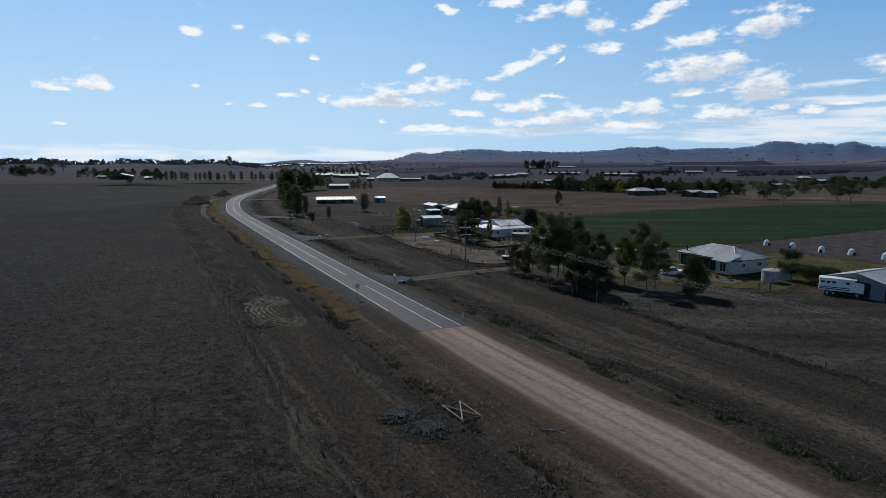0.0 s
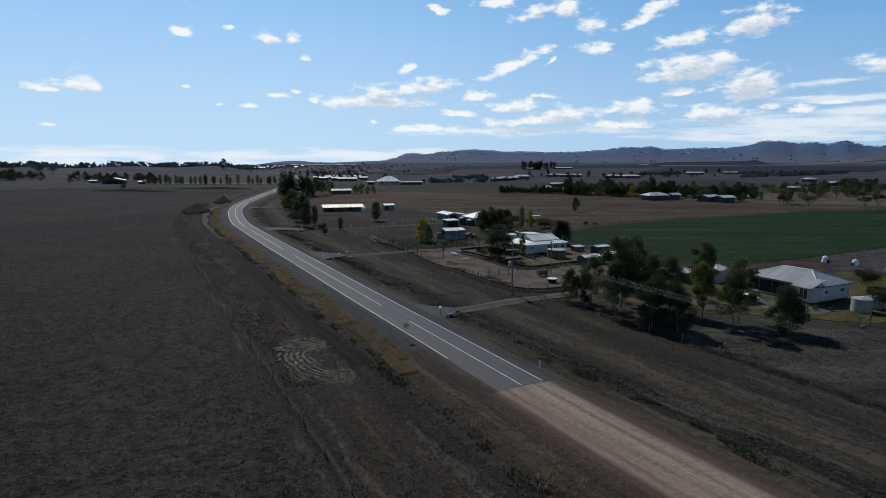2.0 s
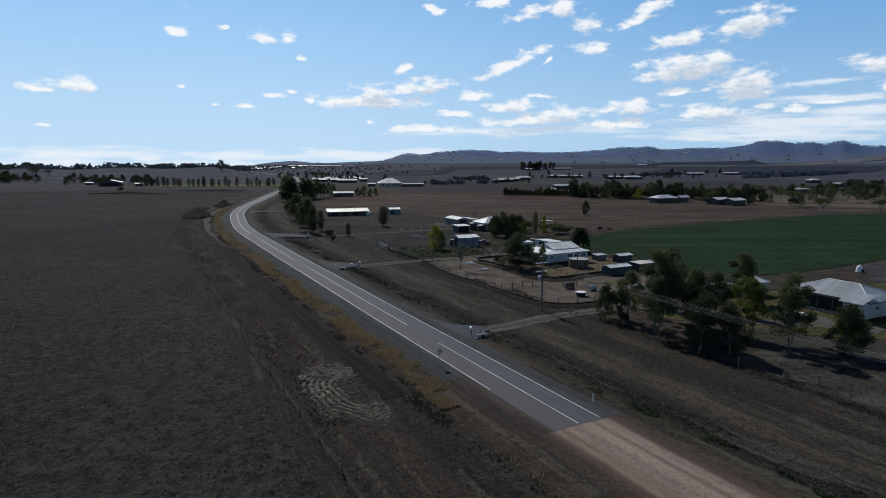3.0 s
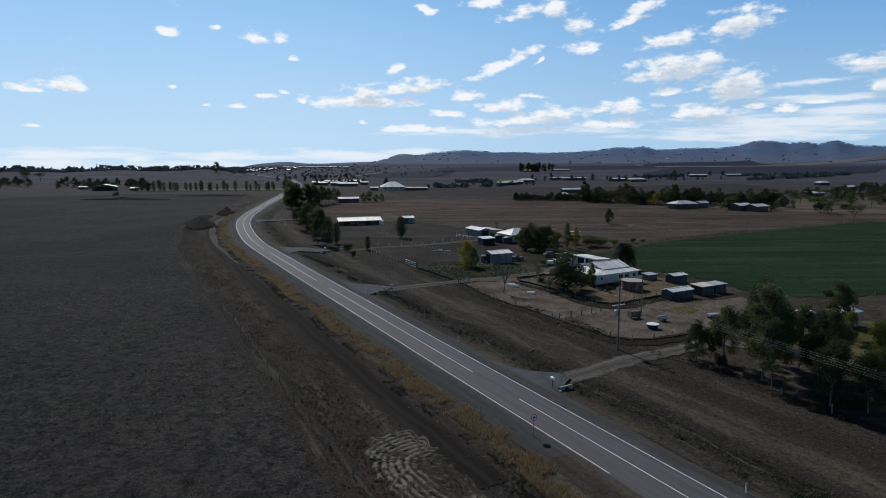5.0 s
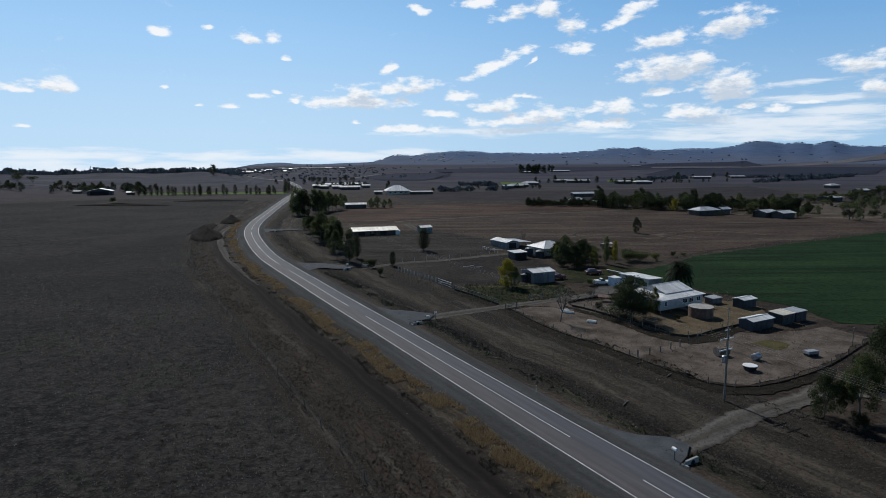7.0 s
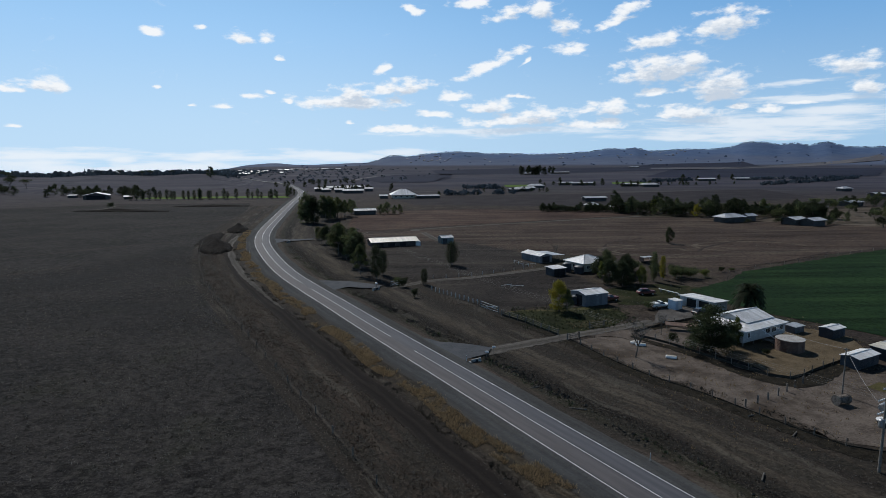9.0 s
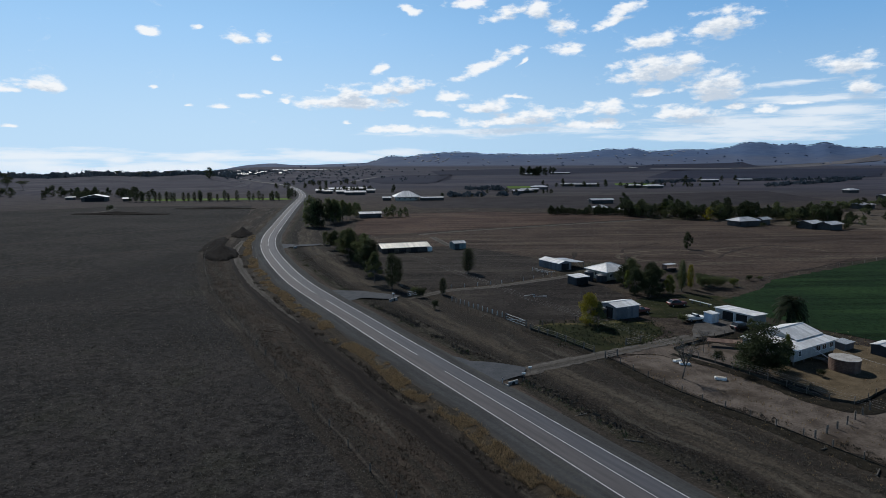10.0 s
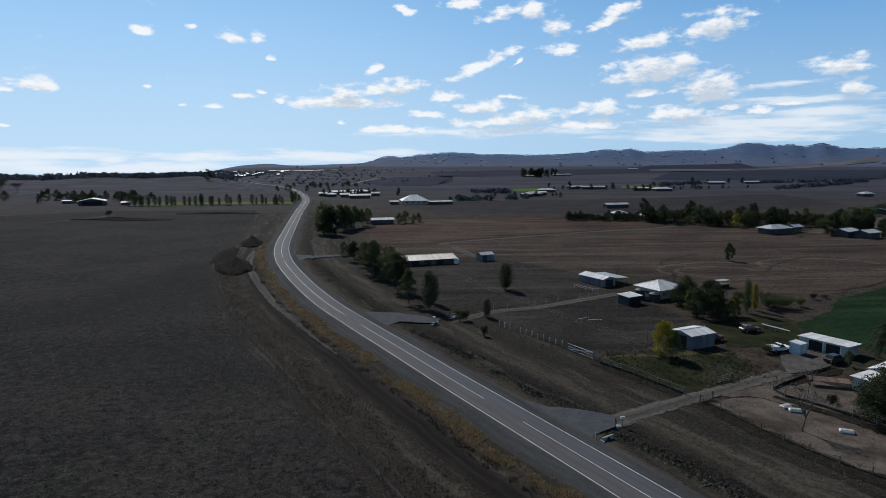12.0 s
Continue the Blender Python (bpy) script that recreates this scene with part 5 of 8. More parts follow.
s = building("machinery_shed", "grey machinery shed with white and blue roof sheets", "shed", -1.6, 267.2, -64, 10.0, 5.2, 2.3, "gable", 0.7, WALL_ZINC, ROOF_WHITE, 0.25)
part("lean_to_roof", plate([(-5.0, 2.7, 2.35), (-5.0, 8.2, 2.0), (5.0, 8.2, 2.0), (5.0, 2.7, 2.35)], 0.05), ROOF_ZINC, s, "blue-grey lean-to roof")
for px in (-4.8, -1.6, 1.6, 4.8):
    part("lean_to_post", boxed(px - 0.06, 8.0, 0, px + 0.06, 8.12, 1.97), WOOD, s)
opening(s, 5.01, 0.0, 0.1, 3.0, 2.0, "e", "bay")
s = building("stable", "small dark open-fronted shed with a white roof", "shed", -1.3, 241.4, 26, 4.6, 3.6, 2.2, "skillion", 0.25, WALL_BLUE, ROOF_WHITE, 0.3)
opening(s, 0, -1.81, 0.1, 4.0, 1.8, "s", "bay")
tank("water_tank", "dark blue-grey corrugated water tank by a cottage", 3.4, 246.4, 1.35, 2.5, WALL_BLUE, 0.5)
tank("water_tank", "dark blue-grey corrugated water tank by a cottage", 6.3, 243.6, 1.5, 2.0, WALL_BLUE, 0.5)
tank("rusty_tank", "squat old brown corrugated water tank", 23.3, 167.3, 2.35, 2.15, BROWN_SHEET, 0.04, lid=False)
tank("rainwater_tank", "pale poly rainwater tank with ribbed wall", 62.4, 111.2, 1.5, 2.2, CONCRETE, 0.35)
tank("rainwater_tank", "pale poly rainwater tank behind the house", 66.2, 113.4, 1.4, 1.9, CONCRETE, 0.35)
tank("shed_tank", "small dark tank beside the farm shed", -5.9, 205.0, 0.9, 1.9, WALL_BLUE, 0.2)
building("dog_shed", "low zinc kennel shed in a row", "shed", 30.0, 158.9, 26, 6.2, 2.9, 1.75, "gable", 0.35, WALL_BLUE, ROOF_WHITE, 0.2, group="kennel sheds")
building("fowl_shed", "cream-roofed blue-grey fowl shed", "shed", 36.8, 162.0, 26, 3.8, 2.9, 1.95, "skillion", 0.15, WALL_BLUE, ROOF_CREAM, 0.15, group="kennel sheds")
building("fowl_shed", "blue-grey fowl shed with a patched white roof", "shed", 40.6, 163.9, 26, 3.4, 2.8, 1.9, "skillion", 0.12, WALL_BLUE, ROOF_ZINC, 0.12, group="kennel sheds")
building("garden_shed", "small white-roofed garden shed beside the crop", "shed", 36.4, 174.6, 26, 4.2, 2.6, 1.85, "gable", 0.25, WALL_BLUE, ROOF_WHITE, 0.2)
building("garden_shed", "low pale garden shed beside the crop", "shed", 31.4, 178.3, 26, 3.0, 2.0, 1.3, "skillion", 0.15, WALL_ZINC, ROOF_ZINC, 0.15)
building("small_shed", "square pale shed behind the trees", "shed", 50.0, 136.5, 26, 4.0, 3.4, 2.6, "hip", 0.8, BLUE_GREY, ROOF_WHITE, 0.25)
building("timber_shed", "old grey shed hidden behind trees", "shed", 43.5, 137.0, 26, 4.0, 3.0, 2.0, "skillion", 0.3, WALL_ZINC, ROOF_ZINC, 0.2)
s = building("open_shed", "wide open farm shed with a grey roof", "shed", 75.0, 101.4, 27, 11.5, 8.5, 2.9, "gable", 1.1, WALL_ZINC, ROOF_ZINC, 0.4)
opening(s, -1.0, -4.27, 0.1, 8.6, 2.6, "s", "bay")
opening(s, -5.77, 0.5, 0.1, 5.5, 2.5, "w", "bay")
s = root("flat_roof", 9.8, 181.2, 0, -20, "low sheet of rusty brown roofing on posts", "roof")
part("sheet", plate([(-3.2, -0.9, 1.1), (3.2, -1.0, 1.0), (3.2, 1.0, 1.2), (-3.2, 1.0, 1.3)], 0.05), BROWN_SHEET, s)
for px, py in ((-2.9, -0.8), (2.9, -0.8), (2.9, 0.8), (-2.9, 0.8)):
    part("post", boxed(px - 0.06, py - 0.06, 0, px + 0.06, py + 0.06, 1.06), WOOD, s)

# houses and sheds farther off
b = building("homestead", "large homestead under a broad white pyramid roof", "house", -49, 606, 8, 19, 15, 3.2, "hip", 4.6, CREAM, ROOF_WHITE, 2.0)
for wx in (-7, -2.5, 2.5, 7):
    window(b, wx, -7.52, 1.8, 1.8, 1.4, "s")
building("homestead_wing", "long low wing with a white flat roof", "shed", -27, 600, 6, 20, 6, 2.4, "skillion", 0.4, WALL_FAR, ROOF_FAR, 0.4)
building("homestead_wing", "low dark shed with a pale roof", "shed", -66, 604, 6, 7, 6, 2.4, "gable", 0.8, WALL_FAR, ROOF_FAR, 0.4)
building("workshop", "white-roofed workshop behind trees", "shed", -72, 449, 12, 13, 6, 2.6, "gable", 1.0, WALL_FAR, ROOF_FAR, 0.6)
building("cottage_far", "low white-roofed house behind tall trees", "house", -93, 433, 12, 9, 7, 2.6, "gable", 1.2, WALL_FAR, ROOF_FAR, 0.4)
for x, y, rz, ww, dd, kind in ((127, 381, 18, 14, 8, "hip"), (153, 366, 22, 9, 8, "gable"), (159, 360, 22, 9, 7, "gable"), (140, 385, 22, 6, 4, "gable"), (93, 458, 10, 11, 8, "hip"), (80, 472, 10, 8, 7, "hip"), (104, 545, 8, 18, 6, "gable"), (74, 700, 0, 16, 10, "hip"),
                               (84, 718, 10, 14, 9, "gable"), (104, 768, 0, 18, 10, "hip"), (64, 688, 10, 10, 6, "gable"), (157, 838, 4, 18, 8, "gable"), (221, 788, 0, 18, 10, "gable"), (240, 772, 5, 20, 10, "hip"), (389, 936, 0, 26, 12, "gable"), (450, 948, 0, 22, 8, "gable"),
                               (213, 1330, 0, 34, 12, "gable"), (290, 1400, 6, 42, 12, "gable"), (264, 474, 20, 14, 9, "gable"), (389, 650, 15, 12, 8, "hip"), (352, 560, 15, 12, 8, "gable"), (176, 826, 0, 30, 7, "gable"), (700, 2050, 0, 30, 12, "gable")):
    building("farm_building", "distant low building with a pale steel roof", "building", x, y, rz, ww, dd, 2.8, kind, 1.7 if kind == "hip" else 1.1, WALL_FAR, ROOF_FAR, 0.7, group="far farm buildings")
for k, (x, y, rz, ww, dd, kind, rm) in enumerate(((-126, 760, 5, 24, 9, "gable", ROOF_FAR), (-104, 770, 0, 20, 9, "gable", ROOF_FAR), (-130, 715, 0, 9, 7, "hip", ROOF_FAR), (-116, 708, 8, 9, 7, "gable", ROOF_FAR),
                                                   (-100, 690, 5, 20, 8, "gable", ROOF_FAR), (-86, 725, 0, 8, 6, "gable", ROOF_FAR), (-112, 740, 0, 10, 7, "gable", ROOF_FAR), (-140, 730, 0, 8, 6, "gable", ROOF_FAR))):
    building("roadside_house", "distant roadside house with a pale roof", "house", x, y, rz, ww, dd, 2.8, kind, 1.4, WALL_FAR, rm, 0.7, group="roadside houses")
s = building("hay_shed", "dark open hay shed with a white roof edge", "shed", -322, 628, 108, 13, 20, 3.6, "gable", 2.3, WALL_FAR, ROOF_FAR, 0.7)
opening(s, -6.52, 0, 0.1, 15, 3.3, "w", "bay")
building("farm_building", "distant low building with a pale steel roof", "building", -294, 626, 10, 6, 5, 2.2, "gable", 1.0, WALL_FAR, ROOF_FAR, 0.6, group="far farm buildings")
building("farm_building", "distant low building with a pale steel roof", "building", -352, 645, 10, 7, 5, 2.2, "skillion", 0.4, WALL_FAR, ROOF_FAR, 0.4, group="far farm buildings")
rnd = random.Random(11)
for k in range(110):
    a, d = (rnd.uniform(-34, -21), rnd.uniform(1400, 2100)) if k < 30 else (rnd.gauss(-17.5, 2.0), rnd.uniform(1480, 2000))
    x, y = d * math.sin(radians(a)), d * math.cos(radians(a))
    if min((RX - x) ** 2 + (RY - y) ** 2) > 900:
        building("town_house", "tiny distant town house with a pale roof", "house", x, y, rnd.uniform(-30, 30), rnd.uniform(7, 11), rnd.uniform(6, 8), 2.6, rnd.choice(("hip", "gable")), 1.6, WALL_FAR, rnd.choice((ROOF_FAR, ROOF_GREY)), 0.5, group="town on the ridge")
for k in range(11):
    a, d = -12.6 + 5.2 * k / 10 + rnd.uniform(-0.15, 0.15), rnd.uniform(2060, 2160)
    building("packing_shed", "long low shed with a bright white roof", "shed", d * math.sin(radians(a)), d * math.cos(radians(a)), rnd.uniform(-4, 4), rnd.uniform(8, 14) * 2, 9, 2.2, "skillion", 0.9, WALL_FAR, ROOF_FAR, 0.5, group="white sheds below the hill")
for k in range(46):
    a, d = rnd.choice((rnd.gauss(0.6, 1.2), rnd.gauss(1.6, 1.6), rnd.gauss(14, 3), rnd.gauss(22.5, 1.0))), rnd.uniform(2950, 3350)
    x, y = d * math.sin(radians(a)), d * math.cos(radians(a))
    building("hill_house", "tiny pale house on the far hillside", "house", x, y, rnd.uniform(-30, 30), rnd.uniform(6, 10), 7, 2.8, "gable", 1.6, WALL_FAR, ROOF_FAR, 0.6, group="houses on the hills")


# ---- trees ----
def limb_mesh(rnd, height, spread, forks, lean=0.0, thick=0.022):
    """Trunk and limbs; returns the mesh and the ends of the limbs."""
    bm, ends = bmesh.new(), []
    fork = Vector((rnd.uniform(-0.05, 0.05) * height + lean, rnd.uniform(-0.05, 0.05) * height, height * rnd.uniform(0.28, 0.42)))
    rod(bm, (0, 0, -0.05), fork, height * thick, height * thick * 0.75, 8)
    for k in range(forks):
        a = k * math.tau / forks + rnd.uniform(-0.5, 0.5)
        r = spread * rnd.uniform(0.35, 0.8)
        mid = fork + Vector((math.cos(a) * r * 0.5, math.sin(a) * r * 0.5, (height - fork.z) * rnd.uniform(0.3, 0.5)))
        tip = fork + Vector((math.cos(a) * r, math.sin(a) * r, (height - fork.z) * rnd.uniform(0.55, 0.95)))
        rod(bm, fork, mid, height * thick * 0.55, height * thick * 0.38, 6)
        rod(bm, mid, tip, height * thick * 0.38, height * thick * 0.12, 5)
        ends += [mid, tip]
        for j in range(2):
            e = mid + Vector((rnd.uniform(-1, 1) * spread * 0.45, rnd.uniform(-1, 1) * spread * 0.45, rnd.uniform(0.0, 0.3) * height))
            rod(bm, mid, e, height * thick * 0.22, height * thick * 0.07, 4)
            ends.append(e)
    return bm, ends


def crown_mesh(rnd, centres, blob, count, leaf, flat=0.75):
    """Many small leaf sprays in clumps round the centres."""
    verts, faces = [], []
    per = max(1, count // len(centres))
    for c in centres:
        size = blob * rnd.uniform(0.6, 1.15)
        for _ in range(per):
            d = Vector((rnd.gauss(0, 1), rnd.gauss(0, 1), rnd.gauss(0, 1))).normalized() * (rnd.random() ** 0.45) * size
            p = Vector(c) + Vector((d.x, d.y, d.z * flat))
            a = Vector((rnd.gauss(0, 1), rnd.gauss(0, 1), rnd.gauss(0, 0.8))).normalized()
            b = a.cross(Vector((rnd.gauss(0, 1), rnd.gauss(0, 1), rnd.gauss(0, 1)))).normalized()
            l, s = leaf * rnd.uniform(0.6, 1.4), leaf * rnd.uniform(0.25, 0.6)
            i = len(verts)
            verts += [tuple(p - a * l), tuple(p + b * s), tuple(p + a * l), tuple(p - b * s)]
            faces.append((i, i + 1, i + 2, i + 3))
    return verts, faces


def clumps(rnd, count, z0, z1, radius, top=0.62):
    """Centres of leaf clumps scattered through an uneven upright crown."""
    out = []
    for k in range(count):
        u = (k + rnd.random()) / count
        fat = math.sin(math.pi * min(1.0, max(0.0, 0.12 + 0.86 * u ** top))) ** 0.75
        a, q = rnd.uniform(0, 6.28), radius * fat * rnd.uniform(0.35, 1.05)
        out.append(Vector((math.cos(a) * q, math.sin(a) * q, z0 + (z1 - z0) * u)))
    return out


def make_tree(name, label, style, seed, lite):
    """One tree about 10 m high at the origin; lite: a lighter crown for trees far off."""
    rnd = random.Random(seed)
    t = root(name, 0, 0, 0, 0, label, "tree")
    part_of = 0.16 if lite else 1.0
    fine = 2.1 if lite else 1.0
    if style == "gum":
        bm, ends = limb_mesh(rnd, 9.0, 2.6, 5, thick=0.014)
        v, f = crown_mesh(rnd, clumps(rnd, 20, 2.7, 9.6, 2.9) + ends[1::3], 1.1, int(7600 * part_of), 0.155 * fine, 0.8)
    elif style == "dense":
        bm, ends = limb_mesh(rnd, 7.5, 3.2, 6)
        v, f = crown_mesh(rnd, clumps(rnd, 32, 0.9, 9.0, 3.5, 0.8) + ends[1::4], 1.45, int(9000 * part_of), 0.17 * fine, 0.85)
    elif style == "column":
        bm = rod(bmesh.new(), (0, 0, 0), (0.1, 0, 9.2), 0.16, 0.03, 7)
        cs = [Vector((math.cos(k * 2.4) * (0.25 + 1.25 * math.sin(math.pi * (0.12 + 0.8 * k / 26))) * 0.6, math.sin(k * 2.4) * (0.25 + 1.25 * math.sin(math.pi * (0.12 + 0.8 * k / 26))) * 0.6, 1.4 + 8.2 * k / 26)) for k in range(27)]
        for k in range(3, 24, 3):
            rod(bm, (0.05, 0, cs[k].z - 0.5), cs[k], 0.04, 0.015, 4)
        v, f = crown_mesh(rnd, cs, 1.05, int(5200 * part_of), 0.14 * fine, 1.1)
    elif style == "umbrella":
        bm, ends = limb_mesh(rnd, 8.6, 5.5, 6, thick=0.03)
        v, f = crown_mesh(rnd, [Vector((e.x * 1.15, e.y * 1.15, rnd.uniform(7.0, 9.2))) for e in ends] + [Vector((0, 0, 8.6))], 1.9, int(3600 * part_of), 0.22 * fine, 0.5)
    elif style == "bush":
        bm, ends = limb_mesh(rnd, 6.0, 5.0, 6)
        v, f = crown_mesh(rnd, ends + [Vector((rnd.uniform(-4, 4), rnd.uniform(-4, 4), rnd.uniform(1.4, 6.5))) for _ in range(14)], 2.2, int(6800 * part_of), 0.2 * fine, 0.8)
    else:
        bm, ends = limb_mesh(rnd, 9.5, 3.5, 7, thick=0.018)
        for e in list(ends):
            for j in range(5):
                tip = e + Vector((rnd.uniform(-1.4, 1.4), rnd.uniform(-1.4, 1.4), rnd.uniform(0.1, 1.7)))
                rod(bm, e, tip, 0.035, 0.012, 4)
        v, f = crown_mesh(rnd, ends, 1.2, 60, 0.15)
    part("trunk", bm, PALE_BARK if style in ("gum", "bare") else BARK, t)
    return t, v, f


LEAVES = {"dark": LEAF_DARK, "gum": LEAF_GUM, "light": LEAF_LIGHT, "yellow": LEAF_YELLOW}
PROTO = {}


def plant(style, leaf, x, y, h, group="", wide=1.0, seed=None):
    """Sets a tree of that style and height; trees of one make share their meshes."""
    k = (round(x * 7 + y * 3) if seed is None else seed) % 3
    lite = math.hypot(x, y) > 330
    key = (style, leaf, k, lite)
    names = {"gum": ("gum_tree", "open-crowned gum tree with pale trunk"), "dense": ("shade_tree", "dense dark leafy shade tree"), "column": ("slender_tree", "slender upright leafy tree"), "umbrella": ("spreading_tree", "flat-topped spreading paddock tree"),
             "bush": ("bush", "round leafy bush low on the ground"), "bare": ("bare_tree", "leafless pale-branched tree in the yard")}
    tint = {"dark": "dark green", "gum": "grey-green", "light": "light green", "yellow": "yellow"}[leaf]
    s = h / 10.0
    turn = Euler((0, 0, (x * 13.7 + y * 5.1) % 6.28))
    z = float(ground_z(x, y))
    if key not in PROTO:
        t, v, f = make_tree(names[style][0], names[style][1] if style == "bare" else f"{tint} {names[style][1]}", style, sum(map(ord, style + leaf)) * 7 + k, lite)
        sheet("crown", v, f, LEAVES[leaf], t)
        t.matrix_basis = Matrix.LocRotScale((x, y, z), turn, (s * wide, s * wide, s))
        PROTO[key] = (t, s * wide, s)
    else:
        t0, sw, sh = PROTO[key]
        t = copy_thing(t0, Matrix.LocRotScale((x, y, z), turn, (s * wide / sw, s * wide / sw, s / sh)))
    if group:
        t["group"] = group
    return t


def palm(x, y, h):
    t = root("palm_tree", x, y, 0, 0, "stout date palm with drooping dark fronds", "tree")
    bm = lathe([(0.42, 0), (0.36, 0.4), (0.33, h * 0.45), (0.42, h * 0.6), (0.24, h * 0.66)], 12)
    part("trunk", bm, BARK, t)
    rnd = random.Random(5)
    for k in range(84):
        a, up = k * 2.4 + rnd.uniform(-0.2, 0.2), -0.6 + 2.0 * (k / 83)
        out = Vector((math.cos(a), math.sin(a), 0))
        side = Vector((-math.sin(a), math.cos(a), 0))
        verts, faces, l = [], [], 4.2 * rnd.uniform(0.85, 1.1)
        pts = []
        for i in range(11):
            u = i / 10
            pts.append(out * (l * u * math.cos(up * 0.8) * (1 - 0.12 * u)) + Vector((0, 0, h * 0.64 + l * (math.sin(up) * u - 0.62 * u * u))))
        for p, q in zip(pts, pts[1:]):
            i0 = len(verts)
            verts += [tuple(p + side * 0.05), tuple(p - side * 0.05), tuple(q - side * 0.03), tuple(q + side * 0.03)]
            faces.append((i0, i0 + 1, i0 + 2, i0 + 3))
            for j in range(3):
                o = p.lerp(q, j / 3)
                for sgn in (-1, 1):
                    i0 = len(verts)
                    tip = o + side * sgn * rnd.uniform(0.5, 0.75) + (q - p).normalized() * 0.45 + Vector((0, 0, rnd.uniform(-0.3, 0.05)))
                    verts += [tuple(o), tuple(o + (q - p) * 0.36), tuple(tip)]
                    faces.append((i0, i0 + 1, i0 + 2))
        sheet("frond", verts, faces, PALM, t)


# the belt of trees before the bungalow
ROW = "trees before the bungalow"
for style, leaf, x, y, h, wide in (("dense", "dark", 15.9, 119.0, 6.4, .8), ("bush", "dark", 17.6, 115.2, 3.2, .6), ("gum", "gum", 19.3, 117.5, 8.6, .9), ("gum", "gum", 21.0, 111.0, 12.8, .9), ("gum", "gum", 23.4, 114.5, 12.2, 1.0), ("gum", "dark", 25.4, 119.2, 11.0, .9),
                                   ("dense", "dark", 29.5, 127.0, 11.0, .8), ("dense", "dark", 24.4, 102.4, 8.4, .85), ("dense", "dark", 27.4, 100.2, 7.6, .8), ("gum", "light", 33.8, 106.8, 9.2, 1.0)):
    plant(style, leaf, x, y, h, ROW, wide)
for style, leaf, x, y, h, wide in (("gum", "gum", 35.9, 100.6, 9.2, .9), ("gum", "gum", 38.6, 104.8, 10.3, .9), ("dense", "dark", 43.0, 99.4, 7.4, 1.0), ("bush", "light", 43.4, 100.2, 8.0, .5), ("gum", "light", 39.2, 120.5, 6.8, .9),
                                   ("gum", "gum", 28.5, 115.0, 9.5, .9), ("gum", "dark", 25.6, 106.8, 10.0, .8), ("gum", "gum", 20.4, 107.6, 9.4, .8), ("gum", "gum", 44.4, 130.5, 9.2, 1.1), ("gum", "dark", 18.3, 119.6, 5.0, .8), ("gum", "gum", 30.5, 111.5, 9.5, .9)):
    plant(style, leaf, x, y, h, ROW, wide)
for x, y, h, wide, leaf in ((70.6, 112.0, 4.4, 1.0, "dark"), (73.5, 110.8, 3.8, 1.0, "dark"), (66.8, 112.4, 4.8, .9, "dark"), (69.0, 109.6, 4.2, .9, "dark"), (77.5, 130.5, 4.6, 1.0, "dark"), (67.5, 136.5, 4.0, .8, "dark"), (74.5, 113.2, 3.6, .9, "dark"), (55.4, 112.4, 1.2, .9, "gum"), (57.6, 111.6, 1.0, .9, "gum"), (53.6, 113.8, 1.1, .8, "light")):
    plant("bush", leaf, x, y, h, "garden bushes", wide)

# trees and shrubs round the farmhouse and sheds
plant("dense", "dark", 8.4, 166.6, 8.8, wide=1.4)
plant("bush", "dark", 8.6, 165.2, 5.4, wide=0.85)
plant("bush", "dark", 12.2, 168.4, 5.0, wide=0.8)
plant("dense", "light", 15.0, 170.4, 5.8, wide=0.5)
plant("bush", "dark", 11.2, 173.6, 4.6, wide=0.9)
plant("bush", "dark", 13.4, 177.0, 4.0, wide=0.9)
plant("bush", "dark", 7.4, 170.0, 3.6, wide=0.9)
plant("bush", "gum", 26.8, 187.8, 3.4, wide=1.1)
plant("bush", "dark", 4.0, 172.4, 3.2, wide=0.6)
plant("bush", "dark", 17.2, 164.4, 1.9, wide=0.8)
plant("bush", "gum", 9.8, 198.8, 2.6, wide=0.9)
plant("bare", "gum", -5.8, 165.2, 7.2)
plant("bare", "gum", 4.2, 178.2, 4.2)
plant("dense", "yellow", -11.2, 198.2, 7.6, wide=0.85)
plant("dense", "gum", -9.4, 197.4, 5.6, wide=0.7)
palm(29.6, 192.0, 8.4)
plant("gum", "gum", 20, 190, 3.0)
for style, leaf, x, y, h, wide in (("dense", "gum", 14.0, 241.0, 7.6, 1.0), ("dense", "dark", 19.6, 240.0, 6.6, 1.1), ("dense", "dark", 10.8, 238.3, 6.2, 1.1), ("dense", "dark", 9.9, 226.5, 7.6, 1.0), ("dense", "dark", 12.9, 224.0, 7.3, 1.1), ("dense", "dark", 15.0, 229.0, 7.6, 1.1), ("gum", "light", 8.4, 228.7, 6.2, .6), ("dense", "light", 18.9, 226.4, 5.4, .85),
                                   ("column", "gum", 23.5, 229.0, 8.3, .9), ("column", "yellow", 27.0, 231.5, 6.8, .9), ("bush", "gum", 31.4, 232.1, 5.6, .9), ("bush", "gum", 35.8, 232.7, 4.8, 1.1), ("bush", "dark", 33.0, 236.0, 5.0, 1.0), ("bush", "light", 40.5, 233.9, 3.6, .8), ("bush", "dark", 49.5, 241.4, 2.4, .8), ("bush", "gum", 53.1, 242.2, 1.6, 1.2),
                                   ("bush", "dark", 28.5, 240.0, 4.2, 1.0), ("bush", "gum", 24.0, 246.0, 5.0, .9), ("bush", "dark", 17.0, 234.5, 5.2, 1.0), ("bare", "gum", 20.4, 262.0, 5.0, .9), ("bare", "gum", 6.0, 272.0, 4.6, .9), ("bush", "gum", 13.0, 258.0, 4.0, .9)):
    plant(style, leaf, x, y, h, "trees round the cottage", wide)
